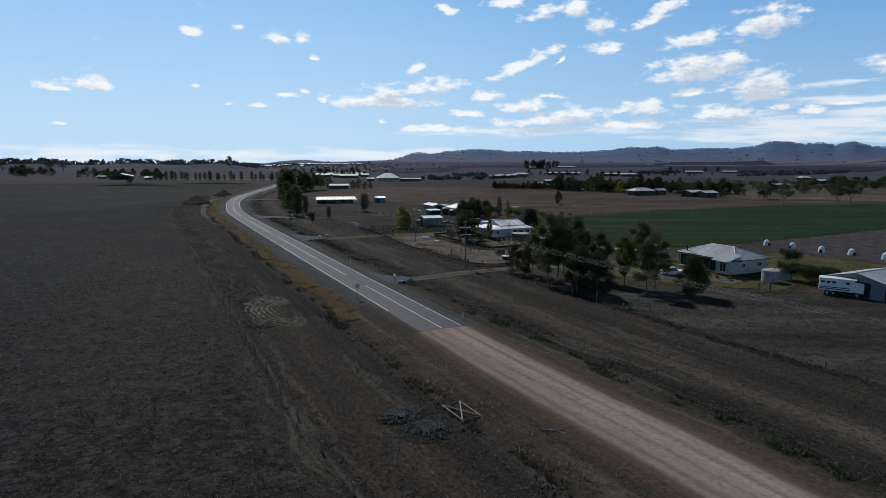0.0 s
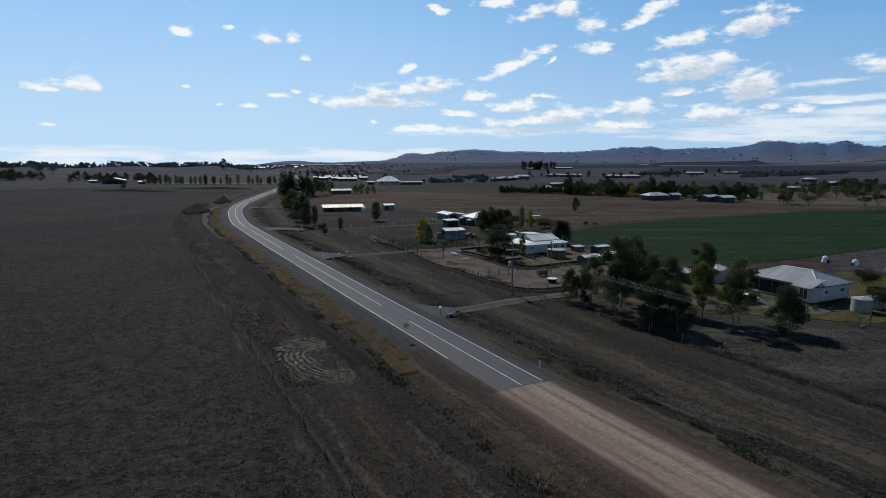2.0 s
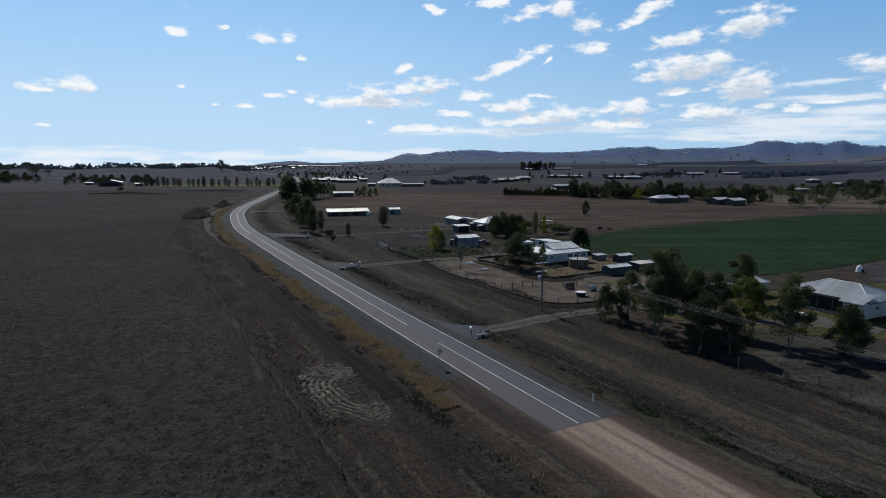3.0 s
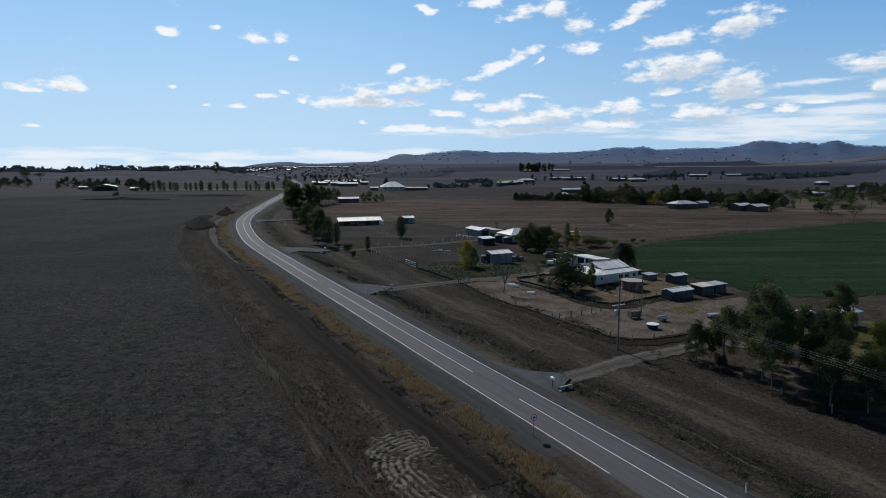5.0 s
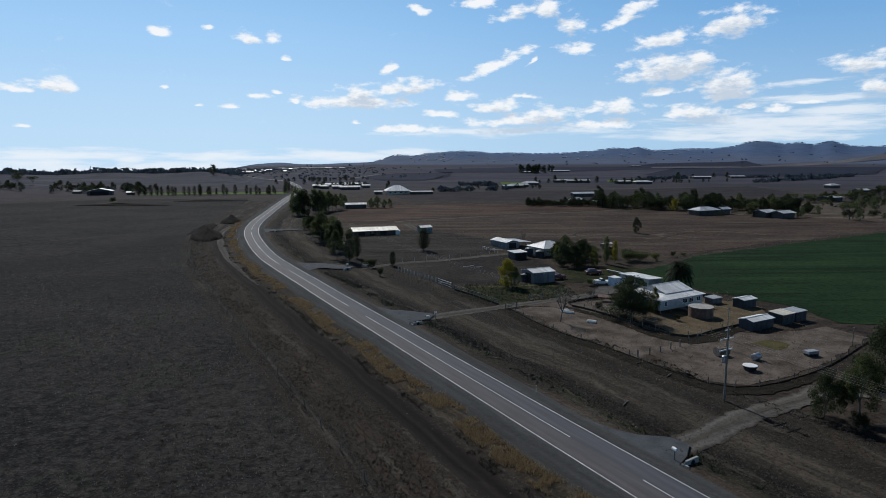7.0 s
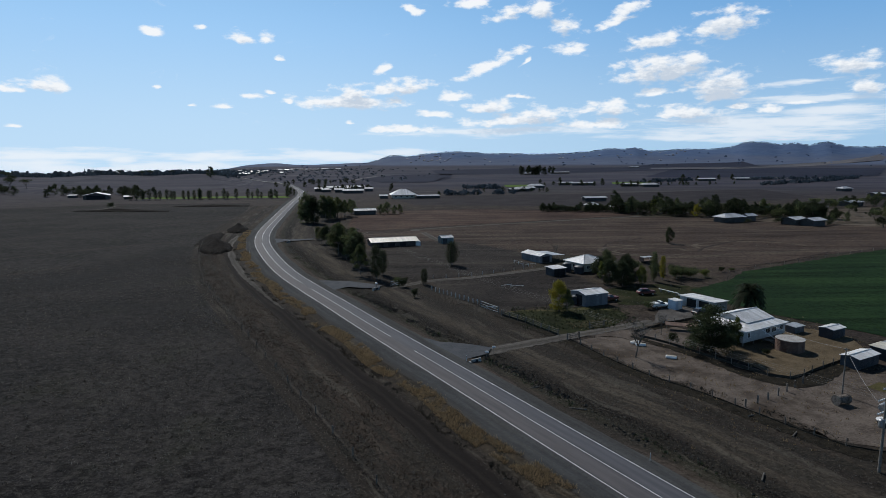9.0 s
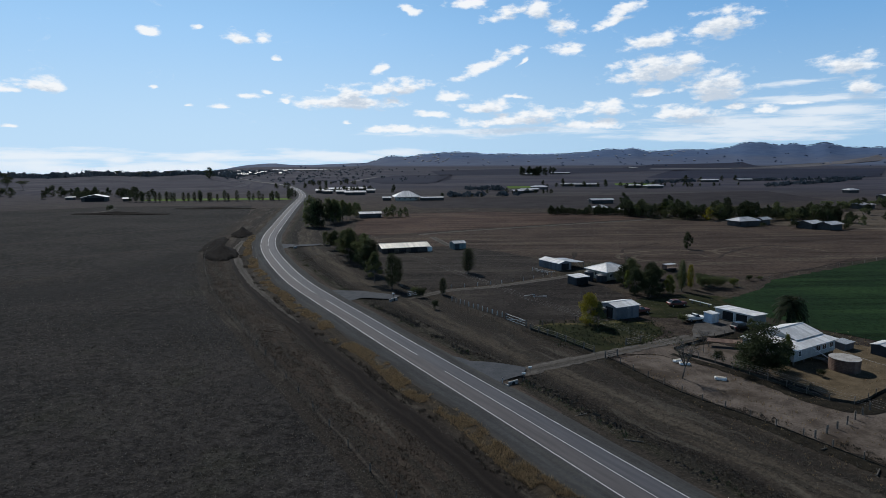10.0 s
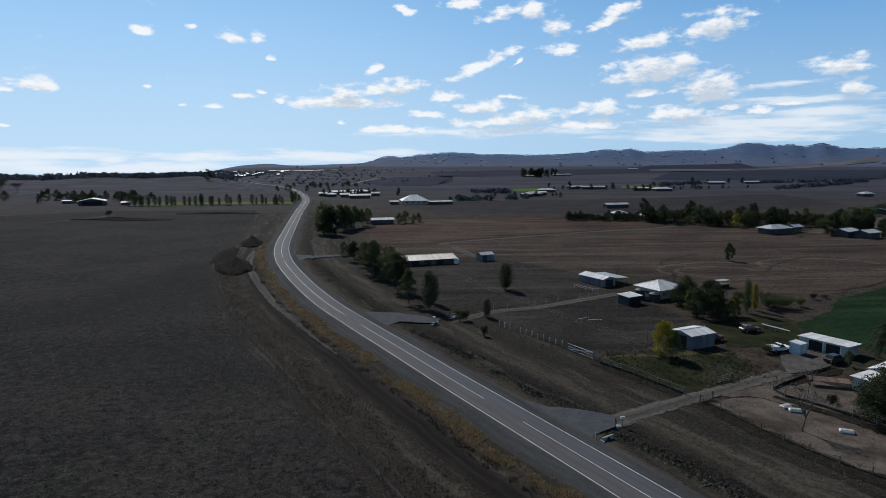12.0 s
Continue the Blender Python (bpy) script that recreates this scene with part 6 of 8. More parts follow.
for x, y, h, leaf, style, wide in ((-30.9, 260.8, 7.6, "dark", "column", 1.9), (-46.6, 227.6, 3.8, "dark", "bush", .8), (-40.8, 230.6, 4.4, "dark", "column", 1.5), (-54.4, 238.8, 9.8, "dark", "column", 1.3), (-52.7, 245.5, 7.4, "dark", "column", 1.3), (-59.4, 246.1, 9.6, "gum", "gum", .9), (-48.2, 231.0, 3.0, "gum", "bush", .7), (-43.6, 214.8, 3.4, "dark", "bush", .5)):
    plant(style, leaf, x, y, h, "paddock trees", wide)
rnd = random.Random(3)
for k in range(17):
    u = k / 16
    plant(rnd.choice(("column", "gum", "dense", "gum")), rnd.choice(("dark", "dark", "gum")), -84 + 23.5 * u + rnd.uniform(-2, 2), 332 - 72 * u + rnd.uniform(-3, 3), (5.5 + 5.5 * min(1, u * 1.6)) * rnd.uniform(0.85, 1.1), "windbreak by the long shed", 1.05)
for k in range(16):
    u = k / 15
    plant(rnd.choice(("gum", "gum", "dense")), rnd.choice(("dark", "dark", "gum")), -99 + 18 * u + rnd.uniform(-2.5, 2.5), 396 + 46 * u + rnd.uniform(-6, 6), (16 - 5 * u) * rnd.uniform(0.85, 1.08), "tall trees by the road", 0.9)
for x, y, h in ((-62, 447, 7), (-58, 452, 8), (-53, 448, 6), (-50, 455, 6), (-80, 455, 9)):
    plant("dense", "gum", x, y, h, "paddock trees")
plant("dense", "dark", 60.4, 303.6, 7.0, wide=0.75)

# far rows
for k in range(30):
    x = -286 + 126 * k / 29 + rnd.uniform(-1.8, 1.8)
    if rnd.random() < 0.88:
        plant("column", "dark", x, 612 + 0.04 * (x + 286) + rnd.uniform(-2, 2), rnd.uniform(6, 9.5), "row of trees along the field", 1.45)
for k in range(11):
    plant("column", "dark", -168 + rnd.uniform(0, 16), 618 + k * 7, rnd.uniform(6, 9), "row of trees along the field", 1.4)
plant("dense", "dark", -335, 990, 17, wide=1.1)
plant("bush", "dark", -256, 512, 7, wide=0.7)
for k in range(46):
    plant(rnd.choice(("dense", "dense", "gum", "bush")), "dark", rnd.uniform(-480, -290), rnd.uniform(640, 700), rnd.uniform(7, 12), "trees round the hay shed")
for k in range(12):
    a, d = radians(rnd.uniform(-38, -30)), rnd.uniform(900, 1060)
    plant("umbrella", "dark", d * math.sin(a), d * math.cos(a), rnd.uniform(9, 15), "ridge trees")
for a in (-25.2, -23.6, -23.0, -21.5, -18.9):
    plant("umbrella", "dark", 1110 * math.sin(radians(a)), 1110 * math.cos(radians(a)), rnd.uniform(7, 11), "ridge trees")
BELT = "tree belt behind the paddock"
for k in range(170):
    u = k / 169
    x = 42 + 150 * u
    y = 462 - 70 * u + rnd.uniform(-12, 14)
    if u < 0.28:
        plant(rnd.choice(("bush", "dense")), "dark", x, 458 - 30 * u + rnd.uniform(-4, 5), rnd.uniform(2.4, 6.5), BELT, 1.0)
    else:
        plant(rnd.choice(("dense", "dense", "gum", "bush")), rnd.choice(("dark", "dark", "dark", "gum")), x, y, rnd.uniform(5, 11), BELT)
for x, y, h, st, lf, wd in ((92, 462, 13, "gum", "dark", 1), (118, 452, 12, "gum", "dark", 1), (139, 421, 13, "dense", "dark", 1), (110, 440, 9, "dense", "light", 1), (122, 408, 8, "dense", "yellow", .9), (186, 347, 9, "umbrella", "gum", 1), (180, 332, 7, "gum", "gum", .9),
                            (174, 306, 7.4, "umbrella", "gum", 1), (198, 300, 7, "umbrella", "dark", 1), (207, 304, 8, "umbrella", "dark", 1), (146, 368, 5, "bush", "dark", 1), (167, 360, 5.5, "dense", "dark", .9), (172, 364, 6, "dense", "gum", .9), (131, 370, 4, "bush", "dark", .9)):
    plant(st, lf, x, y, h, BELT, wd)
for k in range(150):
    x = rnd.uniform(185, 480)
    plant(rnd.choice(("dense", "dense", "umbrella", "bush")), rnd.choice(("dark", "dark", "gum")), x, 330 + 0.62 * (x - 100) + rnd.uniform(-40, 60), rnd.uniform(4.5, 9), "scattered eastern trees")
for cx, cy, n, hh in ((-120, 735, 12, 7), (70, 690, 10, 5.5), (130, 800, 6, 5), (200, 775, 7, 7), (392, 908, 4, 11), (215, 1290, 18, 17), (160, 832, 5, 10), (-160, 930, 14, 8), (-85, 735, 6, 7), (245, 800, 8, 6), (300, 800, 12, 5), (-15, 640, 5, 4.5), (-190, 840, 5, 8)):
    for k in range(n):
        plant(rnd.choice(("dense", "gum")), "dark", cx + rnd.gauss(0, 22), cy + rnd.gauss(0, 9), hh * rnd.uniform(0.7, 1.2), "far farm trees")


def far_woods():
    """Scrub and hedgerows of the far plain and hills, too many and small to count."""
    r = random.Random(21)
    verts, faces, hill_verts, hill_faces = [], [], [], []

    def clump(x, y, s, verts=verts, faces=faces):
        z = float(ground_z(x, y))
        for _ in range(7):
            p = Vector((x + r.gauss(0, s * 0.45), y + r.gauss(0, s * 0.45), z + s * r.uniform(0.15, 1.0)))
            a = Vector((r.gauss(0, 1), r.gauss(0, 0.4), r.gauss(0, 0.7))).normalized() * s * 0.5
            b = Vector((r.gauss(0, 0.6), r.gauss(0, 0.4), 1)).normalized() * s * 0.35
            i = len(verts)
            verts.extend([tuple(p - a), tuple(p - b), tuple(p + a), tuple(p + b)])
            faces.append((i, i + 1, i + 2, i + 3))
    for k in range(900):
        a, d = r.uniform(-37, -16.5), r.choice((r.uniform(1120, 1400), r.uniform(1300, 2400)))
        clump(d * math.sin(radians(a)), d * math.cos(radians(a)), r.uniform(3, 8))
    for k in range(900):
        a = r.uniform(-5, 42)
        clump(*[v * r.uniform(3440, 3530) for v in (math.sin(radians(a)), math.cos(radians(a)))], r.uniform(2.5, 5.5), hill_verts, hill_faces)
    for k in range(70):
        a, d = r.uniform(-12, 42), r.uniform(2400, 3300)
        clump(d * math.sin(radians(a)), d * math.cos(radians(a)), r.uniform(3, 7), hill_verts, hill_faces)
    for (x0, y0), (x1, y1), count in (((274, 889), (381, 944), 50), ((438, 955), (652, 981), 90), ((380, 781), (531, 880), 60), ((531, 880), (652, 981), 50), ((60, 752), (20, 770), 26), ((-10, 640), (60, 655), 24)):
        for k in range(count):
            u = r.random()
            clump(x0 + (x1 - x0) * u, y0 + (y1 - y0) * u + r.gauss(0, 3), r.uniform(2.5, 5))
    for k in range(420):
        a, d = r.gauss(-18, 2.5), r.uniform(1420, 2050)
        clump(d * math.sin(radians(a)), d * math.cos(radians(a)), r.uniform(3, 6.5))
    for k in range(260):
        a, d = r.gauss(-9, 4), r.uniform(1000, 2300)
        clump(d * math.sin(radians(a)), d * math.cos(radians(a)), r.uniform(1.8, 3.8))
    tagged(sheet("hill_woods", hill_verts, hill_faces, LEAF_HILL), "scrub scattered over the far hills, tinted blue for haze", "woods", kind="stuff")
    tagged(sheet("far_woods", verts, faces, LEAF_FAR), "dark scrub scattered over the far plain, tinted blue for haze", "woods", kind="stuff")


far_woods()


# ---- fences ----
def fence(name, label, pts, every, h, wires, mat=WOOD, post=0.06, rail=0.0, wire_mat=WIRE, net=0.0):
    """Posts at even steps along pts with strained wires, or rails where rail is their thickness."""
    px, py, ps = smooth_line(pts, 0.5) if len(pts) > 2 else (np.linspace(pts[0][0], pts[1][0], 400), np.linspace(pts[0][1], pts[1][1], 400), None)
    if ps is None:
        ps = np.linspace(0, math.hypot(pts[1][0] - pts[0][0], pts[1][1] - pts[0][1]), 400)
    f = root(name, px[0], py[0], float(ground_z(px[0], py[0])), 0, label, "fence")
    rnd = random.Random(int(abs(px[0] * 10)) + 1)
    me = boxed(-post, -post, -0.1, post, post, h, 0.012)
    data = bpy.data.meshes.new("post")
    me.to_mesh(data)
    me.free()
    data.materials.append(mat)
    at = np.arange(0, ps[-1] + 0.01, every)
    spots = []
    for s in at:
        x, y = float(np.interp(s, ps, px)), float(np.interp(s, ps, py))
        ob = new("post", data)
        ob.parent = f
        ob.matrix_basis = Matrix.LocRotScale((x - px[0], y - py[0], 0), Euler((rnd.uniform(-0.04, 0.04), rnd.uniform(-0.04, 0.04), rnd.uniform(0, 1.5))), (1, 1, rnd.uniform(0.9, 1.08)))
        spots.append(Vector((x - px[0], y - py[0], 0)))
    for a, b in zip(spots, spots[1:]) if net else ():
        way = (b - a).normalized() * 0.01
        side = Vector((-way.y, way.x, 0))
        part("netting", plate([a + side + Vector((0, 0, net)), b + side + Vector((0, 0, net * 0.93)), b - side + Vector((0, 0, net * 0.93)), a - side + Vector((0, 0, net))], net), NETTING, f)
    for k in range(wires):
        z = h * (0.95 - 0.8 * k / max(1, wires))
        bm = bmesh.new()
        for a, b in zip(spots, spots[1:]):
            if rail:
                rod(bm, a + Vector((0, 0, z)), b + Vector((0, 0, z)), rail, sides=5)
            else:
                rod(bm, a + Vector((0, 0, z)), b + Vector((0, 0, z)), 0.005, sides=3)
        part("rail" if rail else "wire", bm, mat if rail else wire_mat, f)
    return f


# near-black ground colour for the fences' cast shadow and long weeds
FENCE_SHADE = material("fence_shade_and_weeds", (0.013, 0.012, 0.01), (0.034, 0.03, 0.023), 0.9, 6.0, bump=1.0, depth=0.15, spec=0.02)
NETTING = material("weedy_netting", (0.03, 0.027, 0.022), (0.075, 0.065, 0.052), 1.2, 9.0, bump=0.8, spec=0.02)
s0, s1 = station(28, 25), station(-111, 345)
fence("field_fence", "long wire fence with thin weathered posts", [beside(s, 23.5) for s in np.arange(s0, s1, 14.0)], 7.0, 1.15, 4)
fence("paddock_fence", "old post and wire paddock fence", [beside(s, -29.6) for s in np.arange(station(34, 12), station(-8.5, 101), 8.0)], 6.0, 1.2, 4)
fence("yard_fence", "timber post and wire yard fence", [(-14.4, 176.4), (-10.6, 164.4), (-7.0, 156.2), (-3.0, 150.0), (1.4, 141.6), (4.1, 136.1), (7.6, 130.6), (12.0, 129.2), (18, 131.0), (29, 137), (46, 150)], 3.6, 1.15, 4, post=0.06, net=0.25)
fence("cross_fence", "short timber post fence across the yard", [(1.5, 143.2), (3.5, 144.1), (8.3, 146.7), (13.3, 149.9), (15.8, 151.5)], 2.6, 1.25, 3, post=0.09)
fence("garden_fence", "dark netted garden fence round the farmhouse", [(28.4, 160.6), (20.2, 156.2), (15.0, 153.2), (11.4, 155.2), (8.3, 161.8), (6.2, 166.5), (2.4, 173.6), (-1.0, 179.2), (4.7, 183.4), (17.6, 190.1)], 3.2, 1.2, 4, net=0.5)
fence("white_fence", "white-painted post fence along a track", [(-39.0, 222.8), (-33.1, 213.3), (-28.6, 206.3)], 1.75, 1.2, 0, DULL_WHITE, 0.09)
fence("white_fence", "white post fence beside the dirt track", [(-38, 238.0), (-26, 242.0), (-12, 249.5), (-3, 256)], 4.0, 1.1, 2, DULL_WHITE, 0.06)
fence("timber_fence", "weathered timber rail fence below the shed", [(-24.6, 195.6), (-20.5, 188.8), (-17.0, 181.5), (-15.4, 178.8)], 2.6, 1.3, 3, WOOD, 0.1, rail=0.045, net=0.4)
fence("crop_fence", "wire fence between paddock and green crop", [(45, 229.5), (56, 241.5), (110, 269.8), (170, 299)], 8.0, 1.1, 3)
fence("crop_edge_fence", "thin wire fence along the crop edge", [(46, 150), (58, 153.5), (89, 166), (148, 198)], 7.0, 1.1, 3)
fence("shed_fence", "thin wire fence behind the dark grass", [(-24, 196.6), (-17, 200.4), (-7, 203.5)], 3.0, 1.1, 4)
fence("rail_fence", "pale rail fence beside the machinery shed", [(-10.2, 262), (-7.6, 257), (-5.4, 254.2)], 2.4, 1.2, 2, WHITE, 0.06, rail=0.04)


# dark ribbons painted where the fences throw shadow, weeds included
for line, wd in (([(-15.2, 176.0), (-11.6, 163.8), (-8.0, 155.6), (-4.0, 149.5), (0.4, 141.0), (3.2, 135.5), (7.0, 129.6), (11.6, 127.9), (18.4, 129.8), (29, 135.8)], [1.4, 3.0, 2.4, 3.2, 2.4, 3.0, 3.2, 2.4, 1.8, 1.0]), ([(27.6, 158.6), (20.8, 154.4), (15.2, 151.4), (10.2, 153.6), (6.8, 161.0), (4.6, 165.7), (1.0, 172.6), (-2.4, 178.4)], [1.2, 3.2, 3.6, 3.4, 2.6, 2.2, 1.8, 1.0]),
                 ([(4.0, 182.2), (11.0, 185.6), (17.9, 188.8)], [1.2, 2.2, 2.0]), ([(-26.2, 195.2), (-21.8, 188.4), (-18.2, 181.2), (-16.6, 178.6)], [1.4, 2.4, 2.4, 1.4])):
    ribbon("weedy_strip", line, wd, FENCE_SHADE, "dark strip painted for a fence shadow and its weeds", "ground", lift=0.11)


def gate(name, label, a, b, h=1.2, mat=STEEL, bars=5, r=0.03):
    """A tube gate hung between two posts."""
    ax, ay, bx, by = *a, *b
    l = math.hypot(bx - ax, by - ay)
    g = root(name, ax, ay, float(ground_z(ax, ay)), math.degrees(math.atan2(by - ay, bx - ax)), label, "gate")
    for px in (0, l):
        part("gate_post", boxed(px - 0.1, -0.1, 0, px + 0.1, 0.1, h + 0.25, 0.02), WOOD, g)
    for k in range(bars):
        z = 0.15 + (h - 0.15) * k / (bars - 1)
        part("bar", rod(bmesh.new(), (0.12, 0, z), (l - 0.12, 0, z), r, sides=6), mat, g)
    part("brace", rod(bmesh.new(), (0.14, 0.01, 0.15), (l - 0.14, 0.01, h), r, sides=6), mat, g)
    return g


gate("farm_gate", "open timber farm gate beside the driveway", (-15.0, 176.0), (-12.4, 177.2), 1.2, WOOD, 4, 0.05)
gate("farm_gate", "timber gate panel beside the driveway", (-8.4, 183.6), (-5.0, 185.0), 1.2, WOOD, 4, 0.05)
gate("white_gate", "white-painted rail gate in the paddock fence", (-28.3, 204.4), (-25.0, 198.0), 1.3, WHITE, 3, 0.05)
gate("drive_gate", "pale rail gate at the track entrance", (-50.0, 229.5), (-46.5, 231.5), 1.2, WHITE, 3, 0.05)
gate("house_gate", "dark timber goal-shaped gate frame", (55.0, 101.2), (58.0, 103.0), 1.6, WOOD, 2, 0.06)
gate("paddock_gate", "weathered rail gate standing in dry grass", (29.6, 90.4), (32.2, 88.6), 1.0, WOOD, 2, 0.05)


# ---- power line ----
CABLE = material("aluminium_cable", (0.16, 0.16, 0.16), (0.26, 0.26, 0.26), 2, 9, rough=0.6, bump=0)


def power_pole(x, y, h, turn, transformer=True):
    p = root("power_pole", x, y, 0, turn, "timber power pole with three crossarms and a transformer" if transformer else "timber power pole with one crossarm", "power pole")
    part("pole", rod(bmesh.new(), (0, 0, -0.3), (0, 0, h), 0.17, 0.11, 10), WOOD, p)
    arms = ((h - 0.35, 0.5), (h - 1.5, 1.3), (h - 3.0, 1.3)) if transformer else ((h - 0.5, 1.1),)
    for z, half in arms:
        arm = part("crossarm", boxed(-half, 0.1, z - 0.06, half, 0.2, z + 0.06), WHITE if transformer else WOOD, p)
        for k in (-1, -0.4, 0.4, 1):
            part("insulator", rod(bmesh.new(), (half * k * 0.93, 0.15, z + 0.06), (half * k * 0.93, 0.15, z + 0.24), 0.05, 0.03, 6), CONCRETE, arm)
    if transformer:
        t = part("transformer", lathe([(0.28, h - 4.6), (0.32, h - 4.5), (0.32, h - 3.75), (0.2, h - 3.65)], 12), STEEL, p, "grey drum transformer")
        t.location = (-0.5, 0, 0)
        part("bracket", boxed(-0.3, -0.05, h - 4.2, 0.0, 0.05, h - 4.05), STEEL, p)
    return p


power_pole(6.3, 124.9, 10.0, 25)
power_pole(48.5, 33.0, 10.0, 25, False)
power_pole(-63.0, 283.0, 10.0, 25, False)


def cable(name, label, a, b, sag, r=0.009):
    a, b = Vector(a), Vector(b)
    bm = bmesh.new()
    pts = [a.lerp(b, k / 24) - Vector((0, 0, sag * 4 * (k / 24) * (1 - k / 24))) for k in range(25)]
    side = Vector((a.y - b.y, b.x - a.x, 0)).normalized() * r
    rings = [[bm.verts.new(p + o) for o in (side, Vector((0, 0, r)), -side, Vector((0, 0, -r)))] for p in pts]
    for lo, hi in zip(rings, rings[1:]):
        for k in range(4):
            bm.faces.new((lo[k], lo[(k + 1) % 4], hi[(k + 1) % 4], hi[k]))
    return tagged(link(name, bm, CABLE), label, "power line", group="overhead lines")


ax, ay = math.cos(radians(25)), math.sin(radians(25))
for off, z in ((-1.15, 8.65), (-0.45, 8.65), (0.45, 8.65), (1.15, 8.65)):
    cable("overhead_wire", "slack overhead power wire between poles", (6.3 + ax * off, 124.9 + ay * off, z), (48.5 + ax * off, 33.0 + ay * off, 9.5), 1.3)
    cable("overhead_wire", "slack overhead power wire between poles", (6.3 + ax * off, 124.9 + ay * off, z), (-63.0 + ax * off, 283.0 + ay * off, 9.5), 2.2, 0.006)
p = root("service_pole", 17.7, 146.2, 0, 0, "slim grey service pole in the yard", "power pole")
part("pole", rod(bmesh.new(), (0, 0, 0), (0, 0, 7.2), 0.11, 0.08, 8), WOOD, p)
part("cap", rod(bmesh.new(), (-0.5, 0, 7.0), (0.5, 0, 7.0), 0.05), WOOD, p)
cable("service_wire", "thin service wire to the yard pole", (6.6, 125.0, 7.0), (17.7, 146.2, 7.1), 0.7, 0.02)
cable("service_wire", "thin service wire to the farmhouse", (17.7, 146.2, 7.1), (22, 171, 3.6), 0.5, 0.02)
for x, y, h in ((-9.9, 208.9, 4.8), (39.8, 146.6, 3.2)):
    p = root("light_pole", x, y, 0, 0, "thin dark post standing alone", "post")
    part("pole", rod(bmesh.new(), (0, 0, 0), (0, 0, h), 0.07, 0.05, 6), WOOD, p)
    part("cap", boxed(-0.12, -0.12, h, 0.12, 0.12, h + 0.08), WOOD, p)


# ---- roadside things ----
def round_sign(x, y, face):
    g = root("road_sign", x, y, 0.4, face, "round road sign on a steel post", "sign")
    part("post", rod(bmesh.new(), (0, 0, -0.1), (0, 0, 2.3), 0.035), STEEL, g)
    bm = lathe([(0.36, -0.012), (0.38, 0.0), (0.36, 0.012)], 24)
    bm.transform(Matrix.Translation((0, -0.05, 2.1)) @ Matrix.Rotation(radians(90), 4, "X"))
    pl = part("plate", bm, WHITE, g, "white round sign plate")
    bm = lathe([(0.37, 0.0), (0.37, 0.014), (0.3, 0.016)], 24)
    bm.transform(Matrix.Translation((0, -0.062, 2.1)) @ Matrix.Rotation(radians(90), 4, "X"))
    part("rim", bm, material("sign_red", (0.3, 0.02, 0.02), (0.42, 0.03, 0.03), 2, 8, rough=0.5), pl)
    bm = lathe([(0.29, 0.0), (0.29, 0.02)], 24)
    bm.transform(Matrix.Translation((0, -0.066, 2.1)) @ Matrix.Rotation(radians(90), 4, "X"))
    face_ = part("face", bm, WHITE, pl)
    part("marking", boxed(-0.14, -0.1, 2.0, 0.14, -0.088, 2.2), RUBBER, pl, "black bar for unreadable figures")
    return g


round_sign(-12.2, 95.4, 25)
g0 = None
for s_, o_ in ((SEAL_END + 4, -5.2), (station(-22, 127), -5.2), (station(-40, 162), -5.3), (station(-97, 292), 6.2), (station(-106, 321), 6.2)):
    x, y = beside(s_, o_)
    if g0 is None:
        g0 = root("guide_post", x, y, 0.38, 0, "short white roadside guide post", "guide post", "guide posts")
        part("post", boxed(-0.06, -0.03, 0, 0.06, 0.03, 0.95, 0.01), WHITE, g0)
        part("reflector", boxed(-0.04, -0.045, 0.75, 0.04, -0.03, 0.87), RUBBER, g0)
    else:
        copy_thing(g0, pose(x, y, 0.38, 0, 0, s_ * 3))
m0 = root("mailbox", -7.2, 109.2, 0.25, 20, "white drum mailbox on a timber post", "mailbox", "mailboxes")
part("post", boxed(-0.05, -0.05, 0, 0.05, 0.05, 1.1), WOOD, m0)
bm = lathe([(0.17, -0.3), (0.19, -0.28), (0.19, 0.28), (0.17, 0.3)], 14)
bm.transform(Matrix.Translation((0, 0, 1.28)) @ Matrix.Rotation(radians(90), 4, "X"))
part("drum", bm, WHITE, m0)
for x, y in ((-31.8, 165.9), (-30.2, 168.6), (-53.8, 226.6)):
    copy_thing(m0, pose(x, y, 0.15, 0, 0, x * 9))
c0 = root("culvert_headwall", -5.6, 108.6, 0.05, 30, "pale concrete culvert headwall with dark pipe mouth", "culvert", "culverts")
part("wall", boxed(-1.0, -0.15, 0, 1.0, 0.15, 0.7, 0.04), CONCRETE, c0)
bm = lathe([(0.26, 0), (0.3, 0.02), (0.3, 0.06)], 16)
bm.transform(Matrix.Translation((0, -0.13, 0.3)) @ Matrix.Rotation(radians(90), 4, "X"))
part("pipe", bm, DARK, c0)
part("wing", boxed(-1.5, -0.7, 0, -1.3, 0.15, 0.5, 0.03), CONCRETE, c0)
for x, y, r in ((-33.8, 164.4, 30), (-53.6, 224.4, 40), (-95, 321.0, 70)):
    copy_thing(c0, pose(x, y, 0.1, 0, 0, r))

fr = root("lattice_panel", 2.65, 52.2, 0.3, 0, "flat square timber frame with cross braces lying flat", "panel")
TIMBER = material("grey_timber", (0.2, 0.185, 0.16), (0.36, 0.335, 0.29), 2, 14, bump=0.5)
A_, B_, C_, D_ = (-1.55, 1.0), (0.05, 2.0), (1.85, -1.3), (0.15, -2.1)
for k, (a, b) in enumerate(((A_, B_), (B_, C_), (C_, D_), (D_, A_), (A_, C_), (B_, D_))):
    up = 0.06 + 0.03 * (k > 3)
    part("beam", rod(bmesh.new(), (*a, up), (*b, up), 0.06, sides=4), TIMBER, fr)
